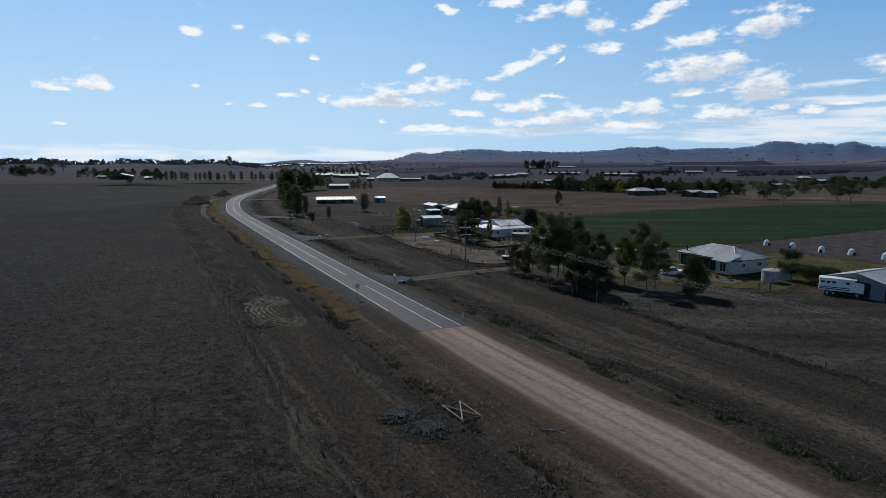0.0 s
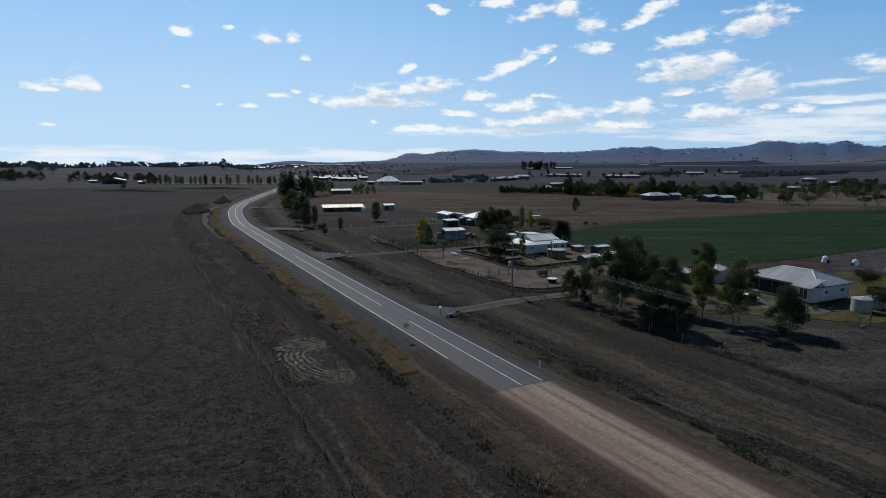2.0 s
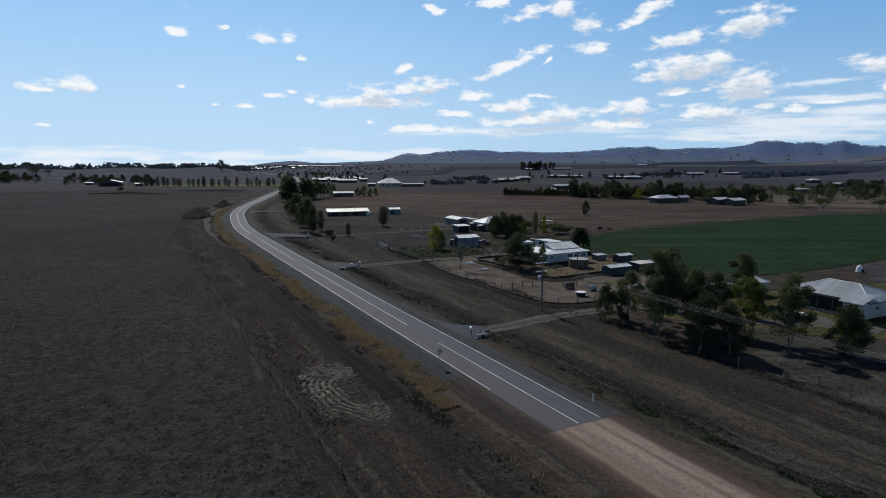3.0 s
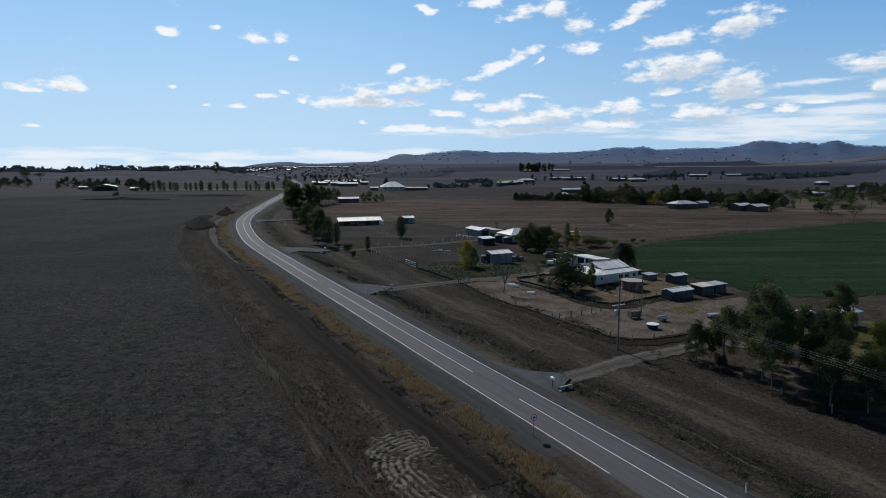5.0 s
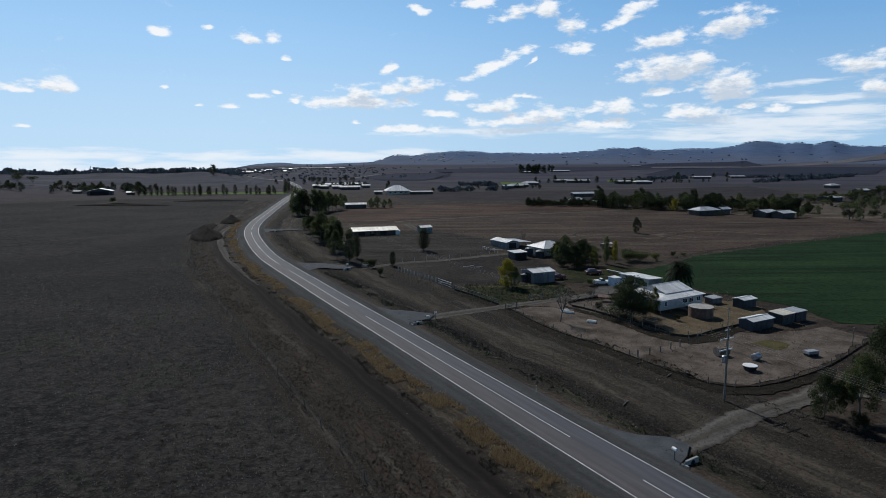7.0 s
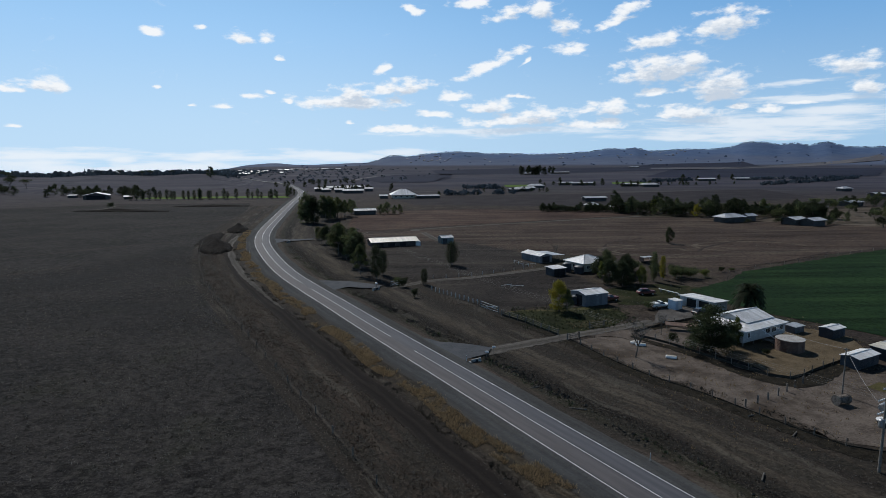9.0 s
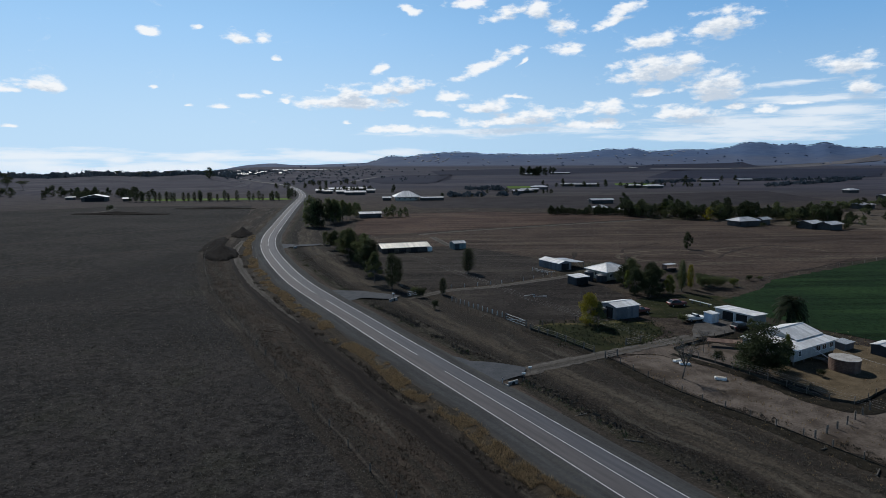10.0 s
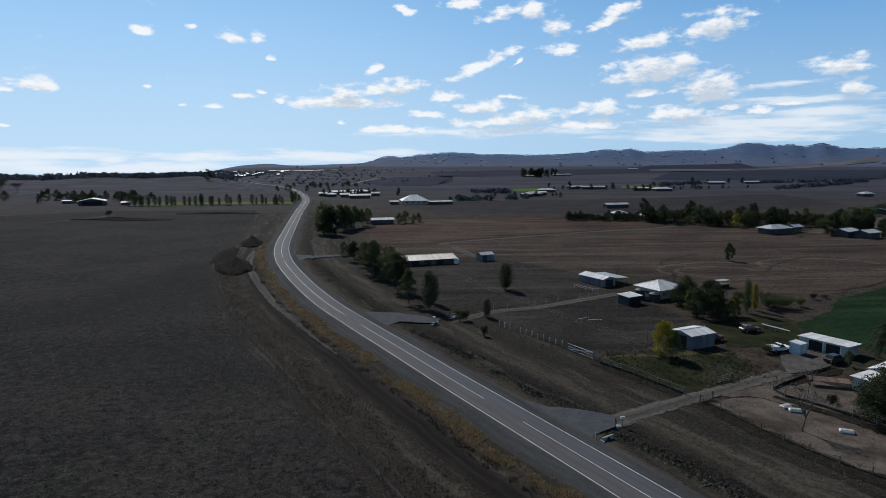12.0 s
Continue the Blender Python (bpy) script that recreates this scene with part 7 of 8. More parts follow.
for a in (A_, B_, C_, D_):
    part("block", boxed(a[0] - 0.1, a[1] - 0.1, -0.25, a[0] + 0.1, a[1] + 0.1, 0.02), TIMBER, fr)


def pile(name, label, category, x, y, rx, ry, h, mat, seed, rough=0.35, turn=0.0):
    """A heap with an uneven surface."""
    bm = bmesh.new()
    bmesh.ops.create_grid(bm, x_segments=34, y_segments=34, size=1.0)
    noise.seed_set(seed)
    for v in bm.verts:
        d = math.hypot(v.co.x, v.co.y)
        n_ = noise.noise(Vector((v.co.x * 2.2 + seed, v.co.y * 2.2, 0.3))) + 0.5 * noise.noise(Vector((v.co.x * 6 + seed, v.co.y * 6, 2.3)))
        z = max(0.0, 1 - d * (1.0 + 0.25 * n_)) ** 0.8
        v.co = Vector((v.co.x * rx, v.co.y * ry, h * z * (1 + rough * n_) - (0.15 if z <= 0 else 0)))
    gz = float(ground_z(x, y))
    ob = link(name, bm, mat)
    ob.matrix_basis = pose(x, y, gz + 0.08, 0, 0, turn)
    return tagged(ob, label, category)


MOUND = material("dark_spoil", (0.008, 0.0075, 0.007), (0.022, 0.019, 0.017), 0.6, 4.0, bump=0.8, depth=0.12, spec=0.02)
pile("earth_mound", "dark earth spoil heap beside the bend", "mound", -120.5, 307, 6.5, 17, 3.8, MOUND, 3, turn=18)
pile("earth_mound", "dark earth spoil heap beside the bend", "mound", -128.5, 368, 5, 12, 3.4, MOUND, 5, turn=12)
pile("spoil_bank", "low dark earth bank behind the heaps", "mound", -131.0, 335, 4, 24, 1.8, MOUND, 9, turn=8)
pile("gully_bank", "low dark eroded bank in the field", "mound", -240, 492, 34, 5, 1.6, MOUND, 12, turn=-8)
pile("gully_bank", "low dark eroded bank in the field", "mound", -190, 530, 30, 4, 1.3, MOUND, 14, turn=-4)
GREEN_ROCK = material("dark_rubble", (0.012, 0.013, 0.01), (0.036, 0.038, 0.03), 1.5, 9.0, bump=0.8, spec=0.02)
pile("stone_mound", "low mound of dark broken stone", "rubble", -0.3, 48.6, 2.5, 2.4, 0.45, GREEN_ROCK, 7, turn=-10)
pile("stone_mound", "low mound of dark broken stone", "rubble", -2.4, 51.2, 2.6, 2.0, 0.38, GREEN_ROCK, 8, turn=-25)
rnd = random.Random(8)


def stones():
    verts, faces = [], []
    for k in range(1500):
        if k < 1350:
            cx, cy, sx, sy = rnd.choice(((-0.3, 48.6, 1.6, 1.5), (-2.4, 51.2, 1.7, 1.2)))
            x, y = cx + rnd.gauss(0, sx * 0.62), cy + rnd.gauss(0, sy * 0.62)
            z = 0.14 + 0.62 * max(0, 1 - math.hypot((x - cx) / 2.4, (y - cy) / 2.2))
        else:
            s_ = rnd.uniform(SEAL_END - 40, SEAL_END + 60)
            x, y = beside(s_, rnd.uniform(6, 13))
            z = 0.2
        r = rnd.uniform(0.04, 0.13)
        i = len(verts)
        for d in ((1, 0, 0), (0, 1, 0), (-1, 0, 0), (0, -1, 0), (0, 0, 1), (0, 0, -1)):
            verts.append((x + d[0] * r * rnd.uniform(0.7, 1.4), y + d[1] * r * rnd.uniform(0.7, 1.4), z + d[2] * r * 0.7))
        faces.extend([(i, i + 1, i + 4), (i + 1, i + 2, i + 4), (i + 2, i + 3, i + 4), (i + 3, i, i + 4), (i + 1, i, i + 5), (i + 2, i + 1, i + 5), (i + 3, i + 2, i + 5), (i, i + 3, i + 5)])
    tagged(sheet("stones", verts, faces, material("dull_stone", (0.035, 0.036, 0.034), (0.22, 0.215, 0.2), 1.2, 8, bump=0.5, spec=0.05)), "loose broken stones over heaps and verge", "stones", kind="stuff")


stones()


def gravel_ripples():
    """Low cross ridges left by the grader's wheels down the middle of the gravel road."""
    r = random.Random(15)
    verts, faces = [], []
    for off in (0.9, 0.4):
        for k in range(22):
            s_ = SEAL_END - 1.0 - k * 0.9 + r.uniform(-0.3, 0.3)
            cx, cy = beside(s_, off + r.uniform(-0.15, 0.15))
            fx, fy = beside(s_ + 1.0, off)
            a = math.atan2(fy - cy, fx - cx) + r.uniform(-0.25, 0.25)
            half, deep, tall = r.uniform(0.15, 0.4), r.uniform(0.14, 0.24), r.uniform(0.03, 0.06)
            base, i = 0.5 - abs(off) * 0.017, len(verts)
            for px, py, pz in ((-deep, -half, 0), (-deep, half, 0), (deep, half, 0), (deep, -half, 0), (0.03, -half * 0.7, tall), (0.03, half * 0.7, tall)):
                verts.append((cx + px * math.cos(a) - py * math.sin(a), cy + px * math.sin(a) + py * math.cos(a), base + 0.02 + pz))
            faces.extend([(i, i + 4, i + 5, i + 1), (i + 3, i + 2, i + 5, i + 4), (i, i + 3, i + 4), (i + 1, i + 5, i + 2)])
    tagged(sheet("gravel_ripples", verts, faces, material("loose_gravel", (0.17, 0.14, 0.124), (0.25, 0.208, 0.184), 1.5, 9.0, bump=0.6, spec=0.03)), "low cross ridges of loose gravel on the road", "gravel", kind="stuff")


gravel_ripples()


def clods(name, label, mat, count, off, s_from, s_to, small, large, seed):
    """Loose lumps of turned soil scattered in a strip beside the road."""
    r = random.Random(seed)
    verts, faces = [], []
    for _ in range(count):
        s_ = r.uniform(s_from, s_to)
        x, y = beside(s_, r.gauss(off, 0.7) + 0.8 * math.sin(s_ * 0.13))
        if noise.noise(Vector((x * 0.12, y * 0.12, seed))) < -0.1:
            continue
        q, i = r.uniform(small, large), len(verts)
        for d in ((1, 0, 0), (0, 1, 0), (-1, 0, 0), (0, -1, 0), (0, 0, 1)):
            verts.append((x + d[0] * q * r.uniform(0.7, 1.6), y + d[1] * q * r.uniform(0.7, 1.6), 0.12 + d[2] * q * r.uniform(0.6, 1.0)))
        faces.extend([(i, i + 1, i + 4), (i + 1, i + 2, i + 4), (i + 2, i + 3, i + 4), (i + 3, i, i + 4)])
    tagged(sheet(name, verts, faces, mat), label, "soil", kind="stuff")


clods("soil_clods", "dark turned soil clods along the table drain", material("turned_soil", (0.02, 0.018, 0.016), (0.085, 0.074, 0.06), 1.1, 7.0, bump=0.6, spec=0.02), 1600, -9.0, station(-18, 112), station(-70, 222), 0.1, 0.32, 61)
clods("dry_clods", "pale dry grass clods on the drain bank", material("dry_clod", (0.07, 0.06, 0.047), (0.17, 0.148, 0.115), 1.1, 7.0, bump=0.6, spec=0.02), 900, -7.6, station(-14, 110), station(-70, 222), 0.08, 0.22, 62)
clods("verge_clods", "dark broken clods on the west verge", material("verge_clod", (0.02, 0.018, 0.016), (0.1, 0.087, 0.07), 1.1, 7.0, bump=0.6, spec=0.02), 900, 10.2, station(20, 40), station(-8, 96), 0.07, 0.2, 63)
lg = root("fallen_branch", 10.2, 47.8, 0.25, -20, "dark fallen branch on the verge", "branch")
part("limb", rod(rod(bmesh.new(), (-0.9, 0, 0.12), (0.2, 0.1, 0.15), 0.09, 0.07), (0.2, 0.1, 0.15), (1.3, -0.2, 0.1), 0.07, 0.03), BARK, lg)
part("twig", rod(bmesh.new(), (0.2, 0.1, 0.15), (0.8, 0.7, 0.3), 0.04, 0.015), BARK, lg)
for x, y, l, r in ((2.8, 134.2, 1.8, 40), (0.5, 140.0, 0.9, 10), (-22.0, 143.8, 2.4, -20), (-33.0, 207.0, 2.4, 60), (-26.5, 152.0, 2.2, 20), (-7, 124.6, 1.8, 50)):
    lg = root("fallen_log", x, y, 0.12, r, "short weathered log lying in dry grass", "log", "fallen logs")
    part("trunk", rod(bmesh.new(), (-l / 2, 0, 0.1), (l / 2, 0.1, 0.12), 0.09, 0.07, 8), PALE_BARK, lg)
    part("stub", rod(bmesh.new(), (0, 0, 0.12), (0.25, 0.3, 0.3), 0.04, 0.02, 5), PALE_BARK, lg)


# ---- vehicles and yard things ----
def car(name, label, x, y, rz, paint, ute=False):
    c = root(name, x, y, float(ground_z(x, y)) + 0.1, rz, label, "vehicle")
    bm = boxed(-2.25, -0.88, 0.32, 2.25, 0.88, 0.95, 0.12)
    part("body", bm, paint, c)
    bm = bmesh.new()
    lo = [bm.verts.new(v) for v in ((-1.9 if not ute else -0.4, -0.82, 0.93), (0.95, -0.82, 0.93), (0.95, 0.82, 0.93), (-1.9 if not ute else -0.4, 0.82, 0.93))]
    hi = [bm.verts.new(v) for v in ((-1.5 if not ute else -0.2, -0.68, 1.5), (0.3, -0.68, 1.5), (0.3, 0.68, 1.5), (-1.5 if not ute else -0.2, 0.68, 1.5))]
    bm.faces.new(hi), bm.faces.new(lo[::-1])
    for k in range(4):
        bm.faces.new((lo[k], lo[(k + 1) % 4], hi[(k + 1) % 4], hi[k]))
    cab = part("cabin", bm, GLASS, c, "dark glazed cabin")
    part("roof", boxed(-1.52 if not ute else -0.24, -0.7, 1.48, 0.34, 0.7, 1.54, 0.02), paint, c)
    if ute:
        part("tray", boxed(-2.3, -0.9, 0.9, -0.5, 0.9, 1.2, 0.02), paint, c)
    for wx in (-1.4, 1.4):
        for wy in (-0.8, 0.8):
            bm = lathe([(0.2, -0.1), (0.33, -0.1), (0.34, 0), (0.33, 0.1), (0.2, 0.1)], 16)
            bm.transform(Matrix.Translation((wx, wy, 0.24)) @ Matrix.Rotation(radians(90), 4, "X"))
            wh = part("wheel", bm, RUBBER, c)
            bm = lathe([(0.18, -0.11), (0.19, 0.11)], 12)
            bm.transform(Matrix.Translation((wx, wy, 0.24)) @ Matrix.Rotation(radians(90), 4, "X"))
            part("rim", bm, STEEL, wh)
    for wy in (-0.62, 0.62):
        part("headlight", boxed(2.22, wy - 0.18, 0.66, 2.27, wy + 0.18, 0.82), WHITE, c)
        part("tail_light", boxed(-2.27, wy - 0.18, 0.66, -2.22, wy + 0.18, 0.82), bpy.data.materials["sign_red"], c)
    return c


DARK_PAINT = material("dark_car_paint", (0.015, 0.016, 0.018), (0.03, 0.032, 0.035), 0.5, 4, rough=0.3, bump=0, spec=0.6)
RED_PAINT = material("red_car_paint", (0.08, 0.02, 0.018), (0.13, 0.032, 0.028), 0.5, 4, rough=0.4, bump=0, spec=0.6)
car("ute", "white utility parked beside the cool room", 12.9, 199.6, 10, WHITE, True)
car("parked_car", "dark car parked at the garage fence", 19.3, 192.4, 20, DARK_PAINT)
car("parked_car", "faded red car parked on grass", 15.0, 213.2, 8, RED_PAINT)
car("parked_car", "white car parked under trees", 46.5, 117.5, 0, WHITE)
car("ute", "faded red utility near the shed", 3.6, 207.4, 15, RED_PAINT, True)

# horse float truck beside the open shed
fl = root("horse_truck", 68.0, 100.2, 0.1, -35, "white horse transporter with dark blue stripes", "vehicle")
part("body", boxed(-2.9, -1.15, 0.7, 2.2, 1.15, 2.75, 0.12), WHITE, fl)
part("roof", boxed(-2.95, -1.18, 2.72, 2.4, 1.18, 2.84, 0.04), WHITE, fl)
part("cab", boxed(2.15, -1.1, 0.6, 3.5, 1.1, 2.3, 0.18), WHITE, fl)
part("windscreen", boxed(3.42, -0.95, 1.35, 3.53, 0.95, 2.05), GLASS, fl)
BLUE_STRIPE = material("navy_stripe", (0.01, 0.015, 0.05), (0.02, 0.025, 0.07), 1, 5, rough=0.4, bump=0)
for z in (1.0, 1.25):
    for sy in (-1, 1):
        part("stripe", boxed(-2.8, sy * 1.16 - 0.012, z, 1.6, sy * 1.16 + 0.012, z + 0.14), BLUE_STRIPE, fl)
for wx in (-2.3, -1.5, -0.7, 1.2):
    for sy in (-1, 1):
        part("window", boxed(wx - 0.28, sy * 1.16 - 0.015, 2.0, wx + 0.28, sy * 1.16 + 0.015, 2.35), GLASS, fl)
for wx in (-1.6, -0.7, 2.6):
    for wy in (-0.98, 0.98):
        bm = lathe([(0.2, -0.13), (0.4, -0.13), (0.42, 0), (0.4, 0.13), (0.2, 0.13)], 16)
        bm.transform(Matrix.Translation((wx, wy, 0.32)) @ Matrix.Rotation(radians(90), 4, "X"))
        wh = part("wheel", bm, RUBBER, fl)
        bm = lathe([(0.2, -0.14), (0.21, 0.14)], 12)
        bm.transform(Matrix.Translation((wx, wy, 0.32)) @ Matrix.Rotation(radians(90), 4, "X"))
        part("rim", bm, STEEL, wh)

# row of white hutches on the ploughed plot
k0 = None
for x, y in ((87.1, 158.7), (91.1, 153.7), (94.4, 147.1), (98.9, 142.8), (102.4, 136.5)):
    if k0 is None:
        k0 = root("white_hutch", x, y, 0.05, 20, "small white tapered plastic hutch on soil", "hutch", "row of hutches")
        part("shell", lathe([(0.8, 0), (0.76, 0.3), (0.62, 1.15), (0.5, 1.35), (0.2, 1.5)], 10), WHITE, k0)
        part("doorway", boxed(-0.3, -0.96, 0.05, 0.3, -0.74, 0.7), DARK, k0, "dark panel painted for the shade in the entrance")
        part("vent", lathe([(0.16, 1.48), (0.16, 1.6), (0.05, 1.66)], 8), WHITE, k0)
    else:
        copy_thing(k0, pose(x, y, 0.05, 0, 0, x * 11))

# troughs, feed bins and pipes
t = root("feed_trough", 16.0, 136.0, 0.06, 0, "round white-rimmed water trough in the yard", "trough")
part("bowl", lathe([(0.75, 0), (0.95, 0.55), (1.0, 0.75), (0.95, 0.78)], 20), RUBBER, t)
part("rim", lathe([(1.02, 0.74), (1.06, 0.78), (1.02, 0.84)], 20), WHITE, t)
t = root("cable_drum", 15.2, 143.0, 0.06, 15, "large dark wooden drum lying in the yard", "drum")
bm = lathe([(0.75, -1.0), (0.75, -0.9), (0.6, -0.88), (0.6, 0.88), (0.75, 0.9), (0.75, 1.0)], 18)
bm.transform(Matrix.Translation((0, 0, 0.75)) @ Matrix.Rotation(radians(90), 4, "Y"))
part("drum", bm, BARK, t)
for px in (-1.02, 1.02):
    bm = lathe([(0.72, -0.02), (0.76, 0.02)], 18)
    bm.transform(Matrix.Translation((px, 0, 0.75)) @ Matrix.Rotation(radians(90), 4, "Y"))
    part("end", bm, BARK, t)
t = root("feed_bin", 19.6, 140.6, 0.06, 30, "small round grey feed bin on its side", "bin")
bm = lathe([(0.5, -0.7), (0.55, -0.65), (0.55, 0.65), (0.5, 0.7)], 14)
bm.transform(Matrix.Translation((0, 0, 0.55)) @ Matrix.Rotation(radians(90), 4, "Y"))
part("bin", bm, STEEL, t)
part("lid", boxed(0.7, -0.4, 0.2, 0.76, 0.4, 0.9), WHITE, t)
t = root("cart", 29.5, 142.0, 0.06, 10, "low dark cart standing in the yard", "cart")
part("tray", boxed(-1.0, -0.6, 0.4, 1.0, 0.6, 0.9, 0.05), BLUE_GREY, t)
for px in (-0.6, 0.6):
    part("wheel", rod(bmesh.new(), (px, -0.65, 0.25), (px, 0.65, 0.25), 0.25, sides=12), RUBBER, t)
for x, y, r in ((-2.9, 173.2, 20), (-2.4, 171.6, -15), (0.1, 164.2, -25)):
    t = root("white_tub", x, y, 0.06, r, "white plastic tub lying in the yard", "tub", "white tubs")
    part("shell", boxed(-0.9, -0.45, 0, 0.9, 0.45, 0.45, 0.12), WHITE, t)
    part("opening", boxed(-0.75, -0.32, 0.44, 0.75, 0.32, 0.47), CREAM, t)
t = root("irrigation_pipe", 21.0, 213.4, 0.3, -66, "long white irrigation pipe on low stands", "pipe")
part("pipe", rod(bmesh.new(), (-3.2, 0, 0.5), (3.2, 0, 0.5), 0.12, sides=8), WHITE, t)
for px in (-2.5, 0, 2.5):
    part("stand", boxed(px - 0.05, -0.25, -0.3, px + 0.05, 0.25, 0.42), WOOD, t)
for x, y, r in ((-18.5, 226.0, 30), (-16.0, 224.5, 0), (-5.5, 258, 10)):
    t = root("jump_rail", x, y, 0.05, r, "white pole resting on low stands in the paddock", "jump")
    part("pole", rod(bmesh.new(), (-1.8, 0, 0.45), (1.8, 0, 0.45), 0.06, sides=6), WHITE, t)
    for px in (-1.6, 1.6):
        part("stand", boxed(px - 0.08, -0.2, 0, px + 0.08, 0.2, 0.4), WOOD, t)
t = root("trailer", 33.5, 259.0, 0.05, 20, "rusty open farm trailer among weeds", "trailer")
part("deck", boxed(-2.4, -1.1, 0.7, 2.4, 1.1, 0.85, 0.03), BROWN_SHEET, t)
part("headboard", boxed(-2.4, -1.1, 0.85, -2.3, 1.1, 2.0), BROWN_SHEET, t)
part("canopy", plate([(-2.4, -1.1, 2.1), (2.0, -1.1, 2.1), (2.0, 1.1, 2.1), (-2.4, 1.1, 2.1)], 0.05), ROOF_ZINC, t)
for px in (-1.2, 1.2):
    part("wheel", rod(bmesh.new(), (px, -1.15, 0.4), (px, 1.15, 0.4), 0.4, sides=14), RUBBER, t)
for px, py in ((2.0, -1.05), (2.0, 1.05)):
    part("stake", rod(bmesh.new(), (px - 0.1, py, 0.8), (px - 0.1, py, 2.08), 0.04), STEEL, t)


# ---- grass and weeds ----
def tufts(name, label, mat, count, place, size, blades, seed, lean=0.5, broad=0.12):
    """Clumps of blades scattered by place(rnd), which gives x, y and the base height."""
    r = random.Random(seed)
    verts, faces = [], []
    for _ in range(count):
        spot = place(r)
        if spot is None:
            continue
        x, y, z = spot
        s = size * r.uniform(0.5, 1.5)
        for _ in range(blades):
            a, l = r.uniform(0, 6.28), r.uniform(0.1, lean)
            bx, by = x + r.gauss(0, s * 0.35), y + r.gauss(0, s * 0.35)
            h = s * r.uniform(0.6, 1.2)
            w_ = s * broad
            i = len(verts)
            ca, sa = math.cos(a), math.sin(a)
            verts.extend([(bx - sa * w_, by + ca * w_, z - 0.03), (bx + sa * w_, by - ca * w_, z - 0.03), (bx + ca * l * h, by + sa * l * h, z + h)])
            faces.append((i, i + 1, i + 2))
    return tagged(sheet(name, verts, faces, mat), label, "grass", kind="stuff")


def strip_place(lo, hi, s_from, s_to, z=0.1, thin=0.0):
    def pick(r):
        s = s_from + (s_to - s_from) * r.random() ** 1.25
        off = r.uniform(lo, hi) + 0.5 * math.sin(s * 0.21)
        if 11.8 < off < 14.6 and s > RUT_START:
            return None
        x, y = beside(s, off)
        if thin and noise.noise(Vector((x * 0.3, y * 0.3, lo))) + 0.4 * noise.noise(Vector((x, y, lo))) < thin:
            return None
        return x, y, z
    return pick


def field_place(r):
    s = station(40, -4) + 330 * r.random() ** 1.5
    off = 23.8 + 115 * r.random() ** 1.4
    x, y = beside(s, off)
    if noise.noise(Vector((x * 0.06, y * 0.06, 0))) + r.uniform(-0.5, 0.5) < -0.05:
        return None
    return x, y, 0.02


def box_place(x0, y0, x1, y1, z=0.08):
    def pick(r):
        return r.uniform(x0, x1), r.uniform(y0, y1), z
    return pick


RUT_START = station(-6, 92)
S0, S1 = station(36, 8), station(-101, 308)
tufts("field_grass", "dull dry tussocks over the dark field", GRASS_DULL, 75000, field_place, 0.16, 6, 31, 0.8, 0.12)
tufts("verge_tussocks", "dull tussocks on the west verge", GRASS_DULL, 30000, strip_place(9.5, 23.5, S0, S1, 0.08), 0.13, 5, 32, 2.0, 0.24)
tufts("rust_grass", "rusty dead grass on the west verge", GRASS_RUST, 7000, strip_place(15.5, 22.5, station(-2, 90), S1, 0.08, -0.1), 0.16, 6, 33, 1.8, 0.18)
tufts("dry_grass", "straw-yellow grass along the road shoulder", GRASS_DRY, 30000, strip_place(6.5, 9.6, SEAL_END + 10, S1 + 60, 0.25, -0.05), 0.34, 10, 34, 1.1, 0.06)
tufts("dry_grass_thin", "sparse straw grass near the gravel", GRASS_DRY, 1400, strip_place(6.0, 10.5, S0, SEAL_END + 6, 0.22, 0.05), 0.3, 6, 35, 0.6, 0.08)
tufts("green_weeds", "low green broad-leaved weeds along the drain", WEED, 3600, strip_place(-9.9, -7.6, S0, station(-6, 98), 0.12, 0.22), 0.26, 9, 36, 1.4, 0.2)
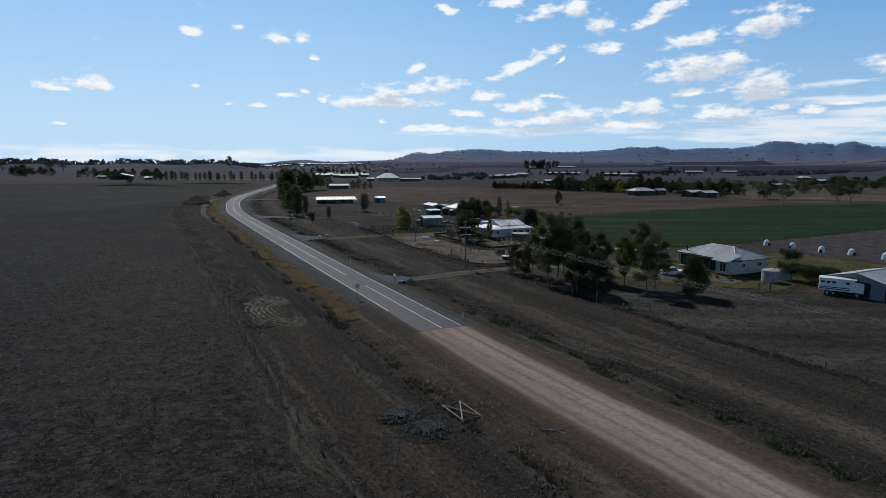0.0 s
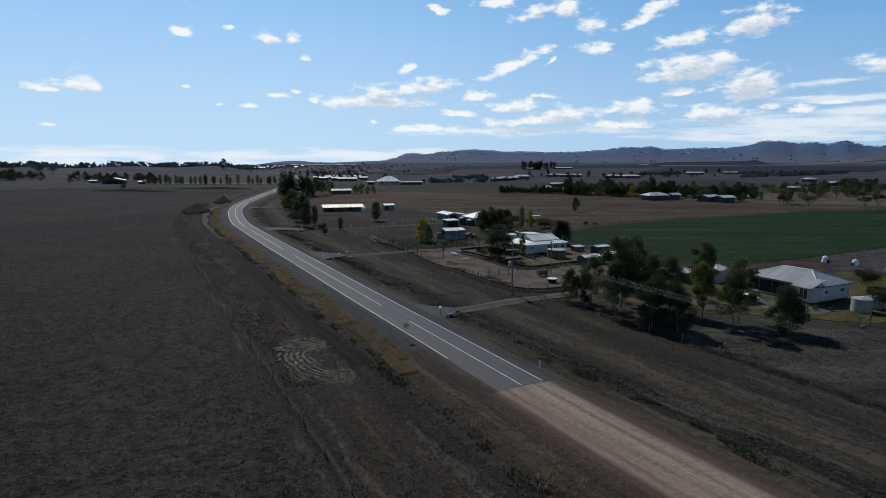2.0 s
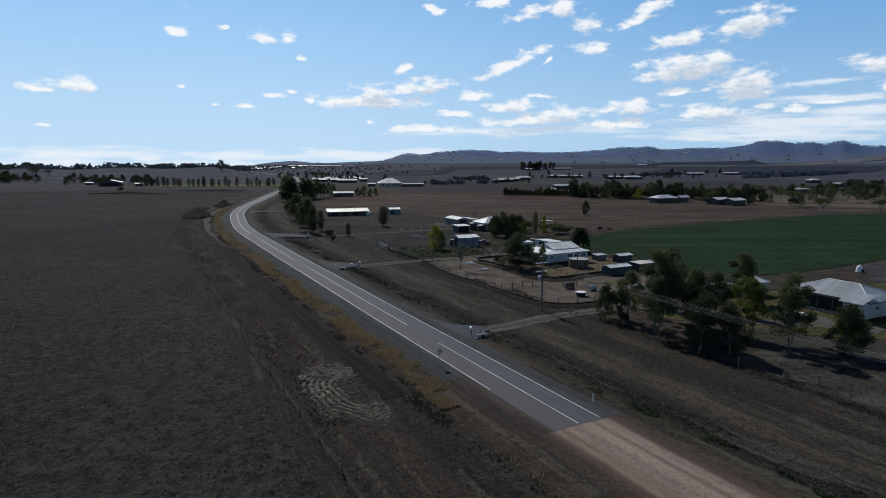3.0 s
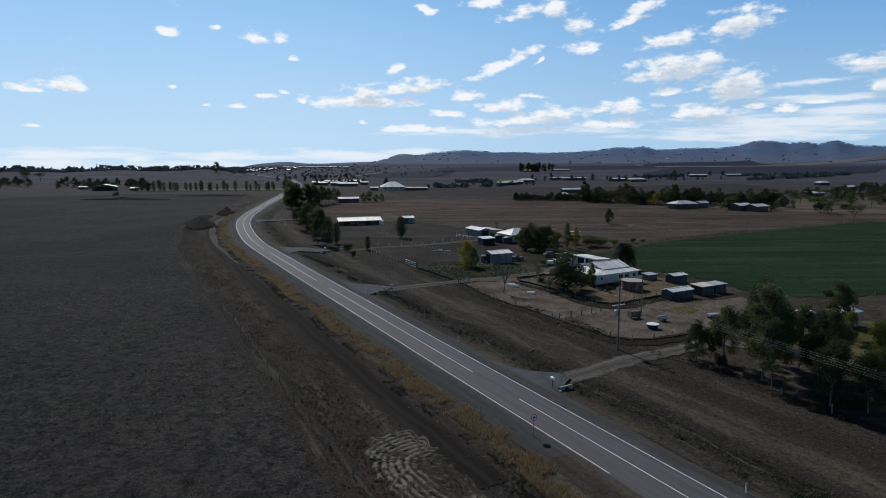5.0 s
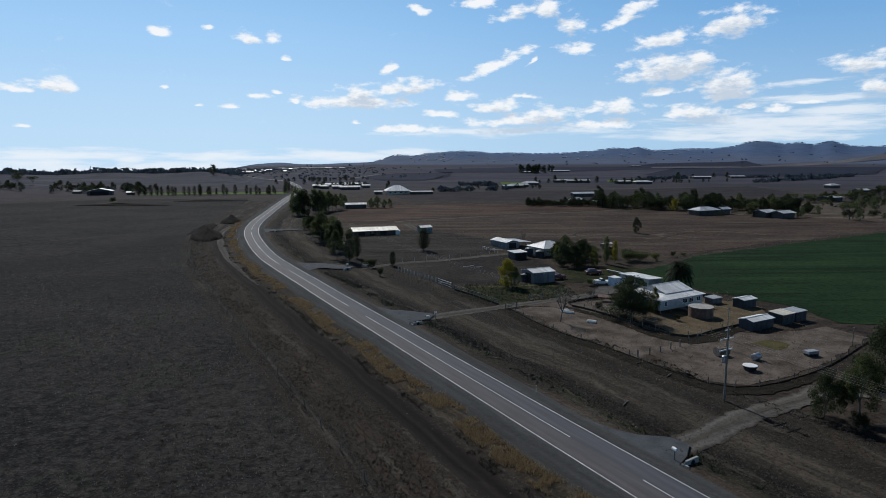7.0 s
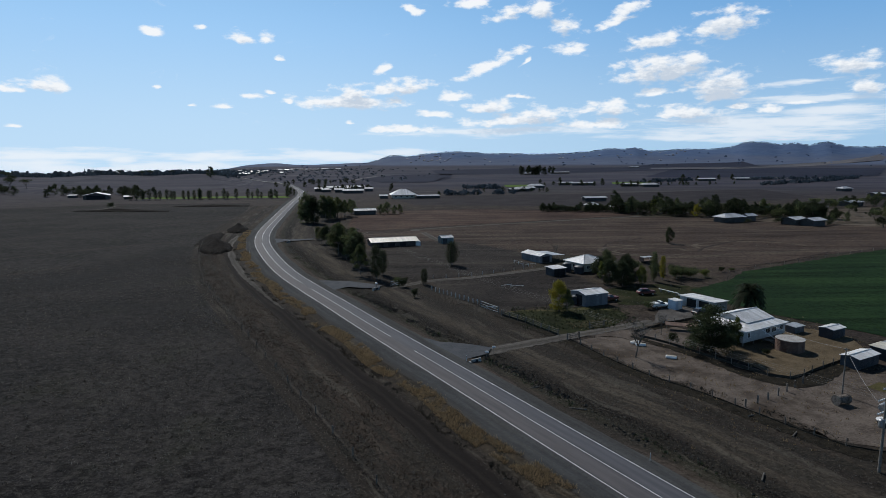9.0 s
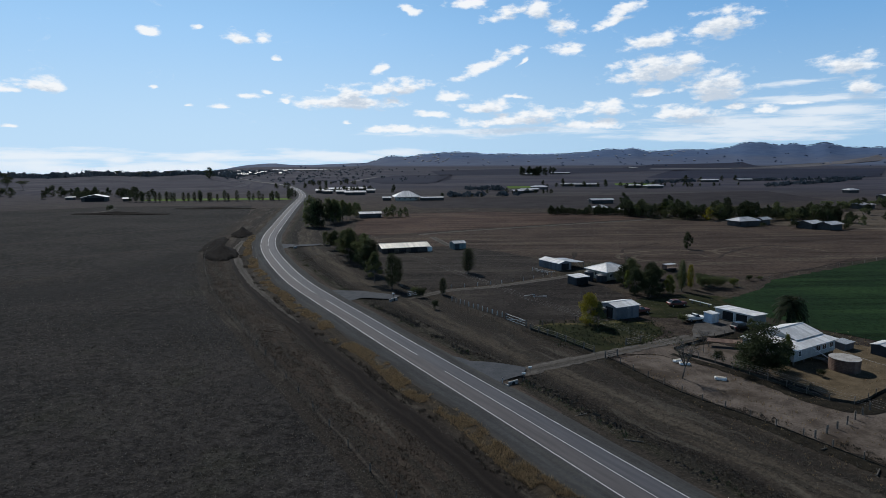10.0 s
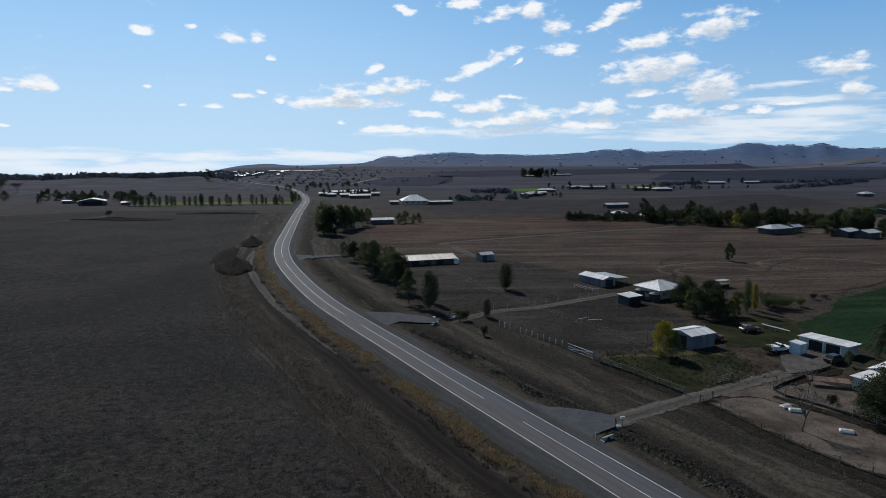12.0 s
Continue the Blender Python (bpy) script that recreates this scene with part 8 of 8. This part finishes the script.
tufts("green_weeds_thin", "patchy weeds along the drain farther on", WEED, 700, strip_place(-9.8, -7, station(-8, 101), S1, 0.12, 0.12), 0.3, 7, 37, 1.2, 0.2)
tufts("east_tussocks", "dull dry tussocks on the east verge", GRASS_DULL, 26000, strip_place(-29.5, -7, S0, S1, 0.08), 0.12, 5, 38, 2.0, 0.24)
tufts("paddock_grass", "dull dry tussocks in the near paddocks", GRASS_DULL, 16000, box_place(30, 50, 84, 100, 0.02), 0.13, 5, 39, 2.0, 0.24)
tufts("yard_grass", "sparse dry tufts in the yards", GRASS_DRY, 1500, box_place(-12, 130, 40, 190, 0.05), 0.24, 5, 40, 0.8, 0.12)
tufts("back_grass", "dry tussocks behind the sheds", GRASS_DULL, 9000, box_place(-60, 190, 28, 320, 0.03), 0.16, 4, 41, 1.8, 0.24)
tufts("far_grass", "reddish dry tussocks across the brown paddock", GRASS_DULL, 3000, box_place(-40, 290, 150, 410, 0.03), 0.2, 4, 42, 1.8, 0.24)
tufts("garden_weeds", "green weeds in the dark grass", WEED, 900, box_place(-22, 183, 4, 202, 0.07), 0.3, 6, 43, 0.9, 0.15)
tufts("lawn_grass", "short yellow-green lawn tufts", LEAF_LIGHT, 2500, box_place(34, 106, 95, 138, 0.06), 0.2, 5, 44, 0.8, 0.15)
tufts("fence_line_grass", "pale dead stalks along the field fence", GRASS_DULL, 6000, strip_place(22.7, 23.9, S0, S1, 0.05, -0.05), 0.18, 5, 45, 1.2, 0.14)
tufts("dark_scrub", "dark low scrub behind the straw grass", GRASS_DARK, 14000, strip_place(6.8, 11.4, S0, S1, 0.2, 0.02), 0.17, 7, 46, 1.8, 0.2)
tufts("dark_scrub_east", "dark low scrub along the table drain", GRASS_DARK, 7000, strip_place(-12.5, -7.2, S0, S1, 0.06, 0.05), 0.15, 7, 47, 1.8, 0.2)
# dark tufts put in for the shade between the field's tussocks
tufts("scrub_clumps", "dark tufts standing for shaded gaps between tussocks", GRASS_DARK, 26000, field_place, 0.15, 6, 48, 1.1, 0.2)
# dark tufts added to draw the shadow line at the yard fence
tufts("yard_scrub", "dark tufts standing for the shadow along the yard fence", GRASS_DARK, 2200, strip_place(-30.6, -28.6, S0, station(-30, 140), 0.04, -0.1), 0.2, 7, 49, 1.6, 0.2)
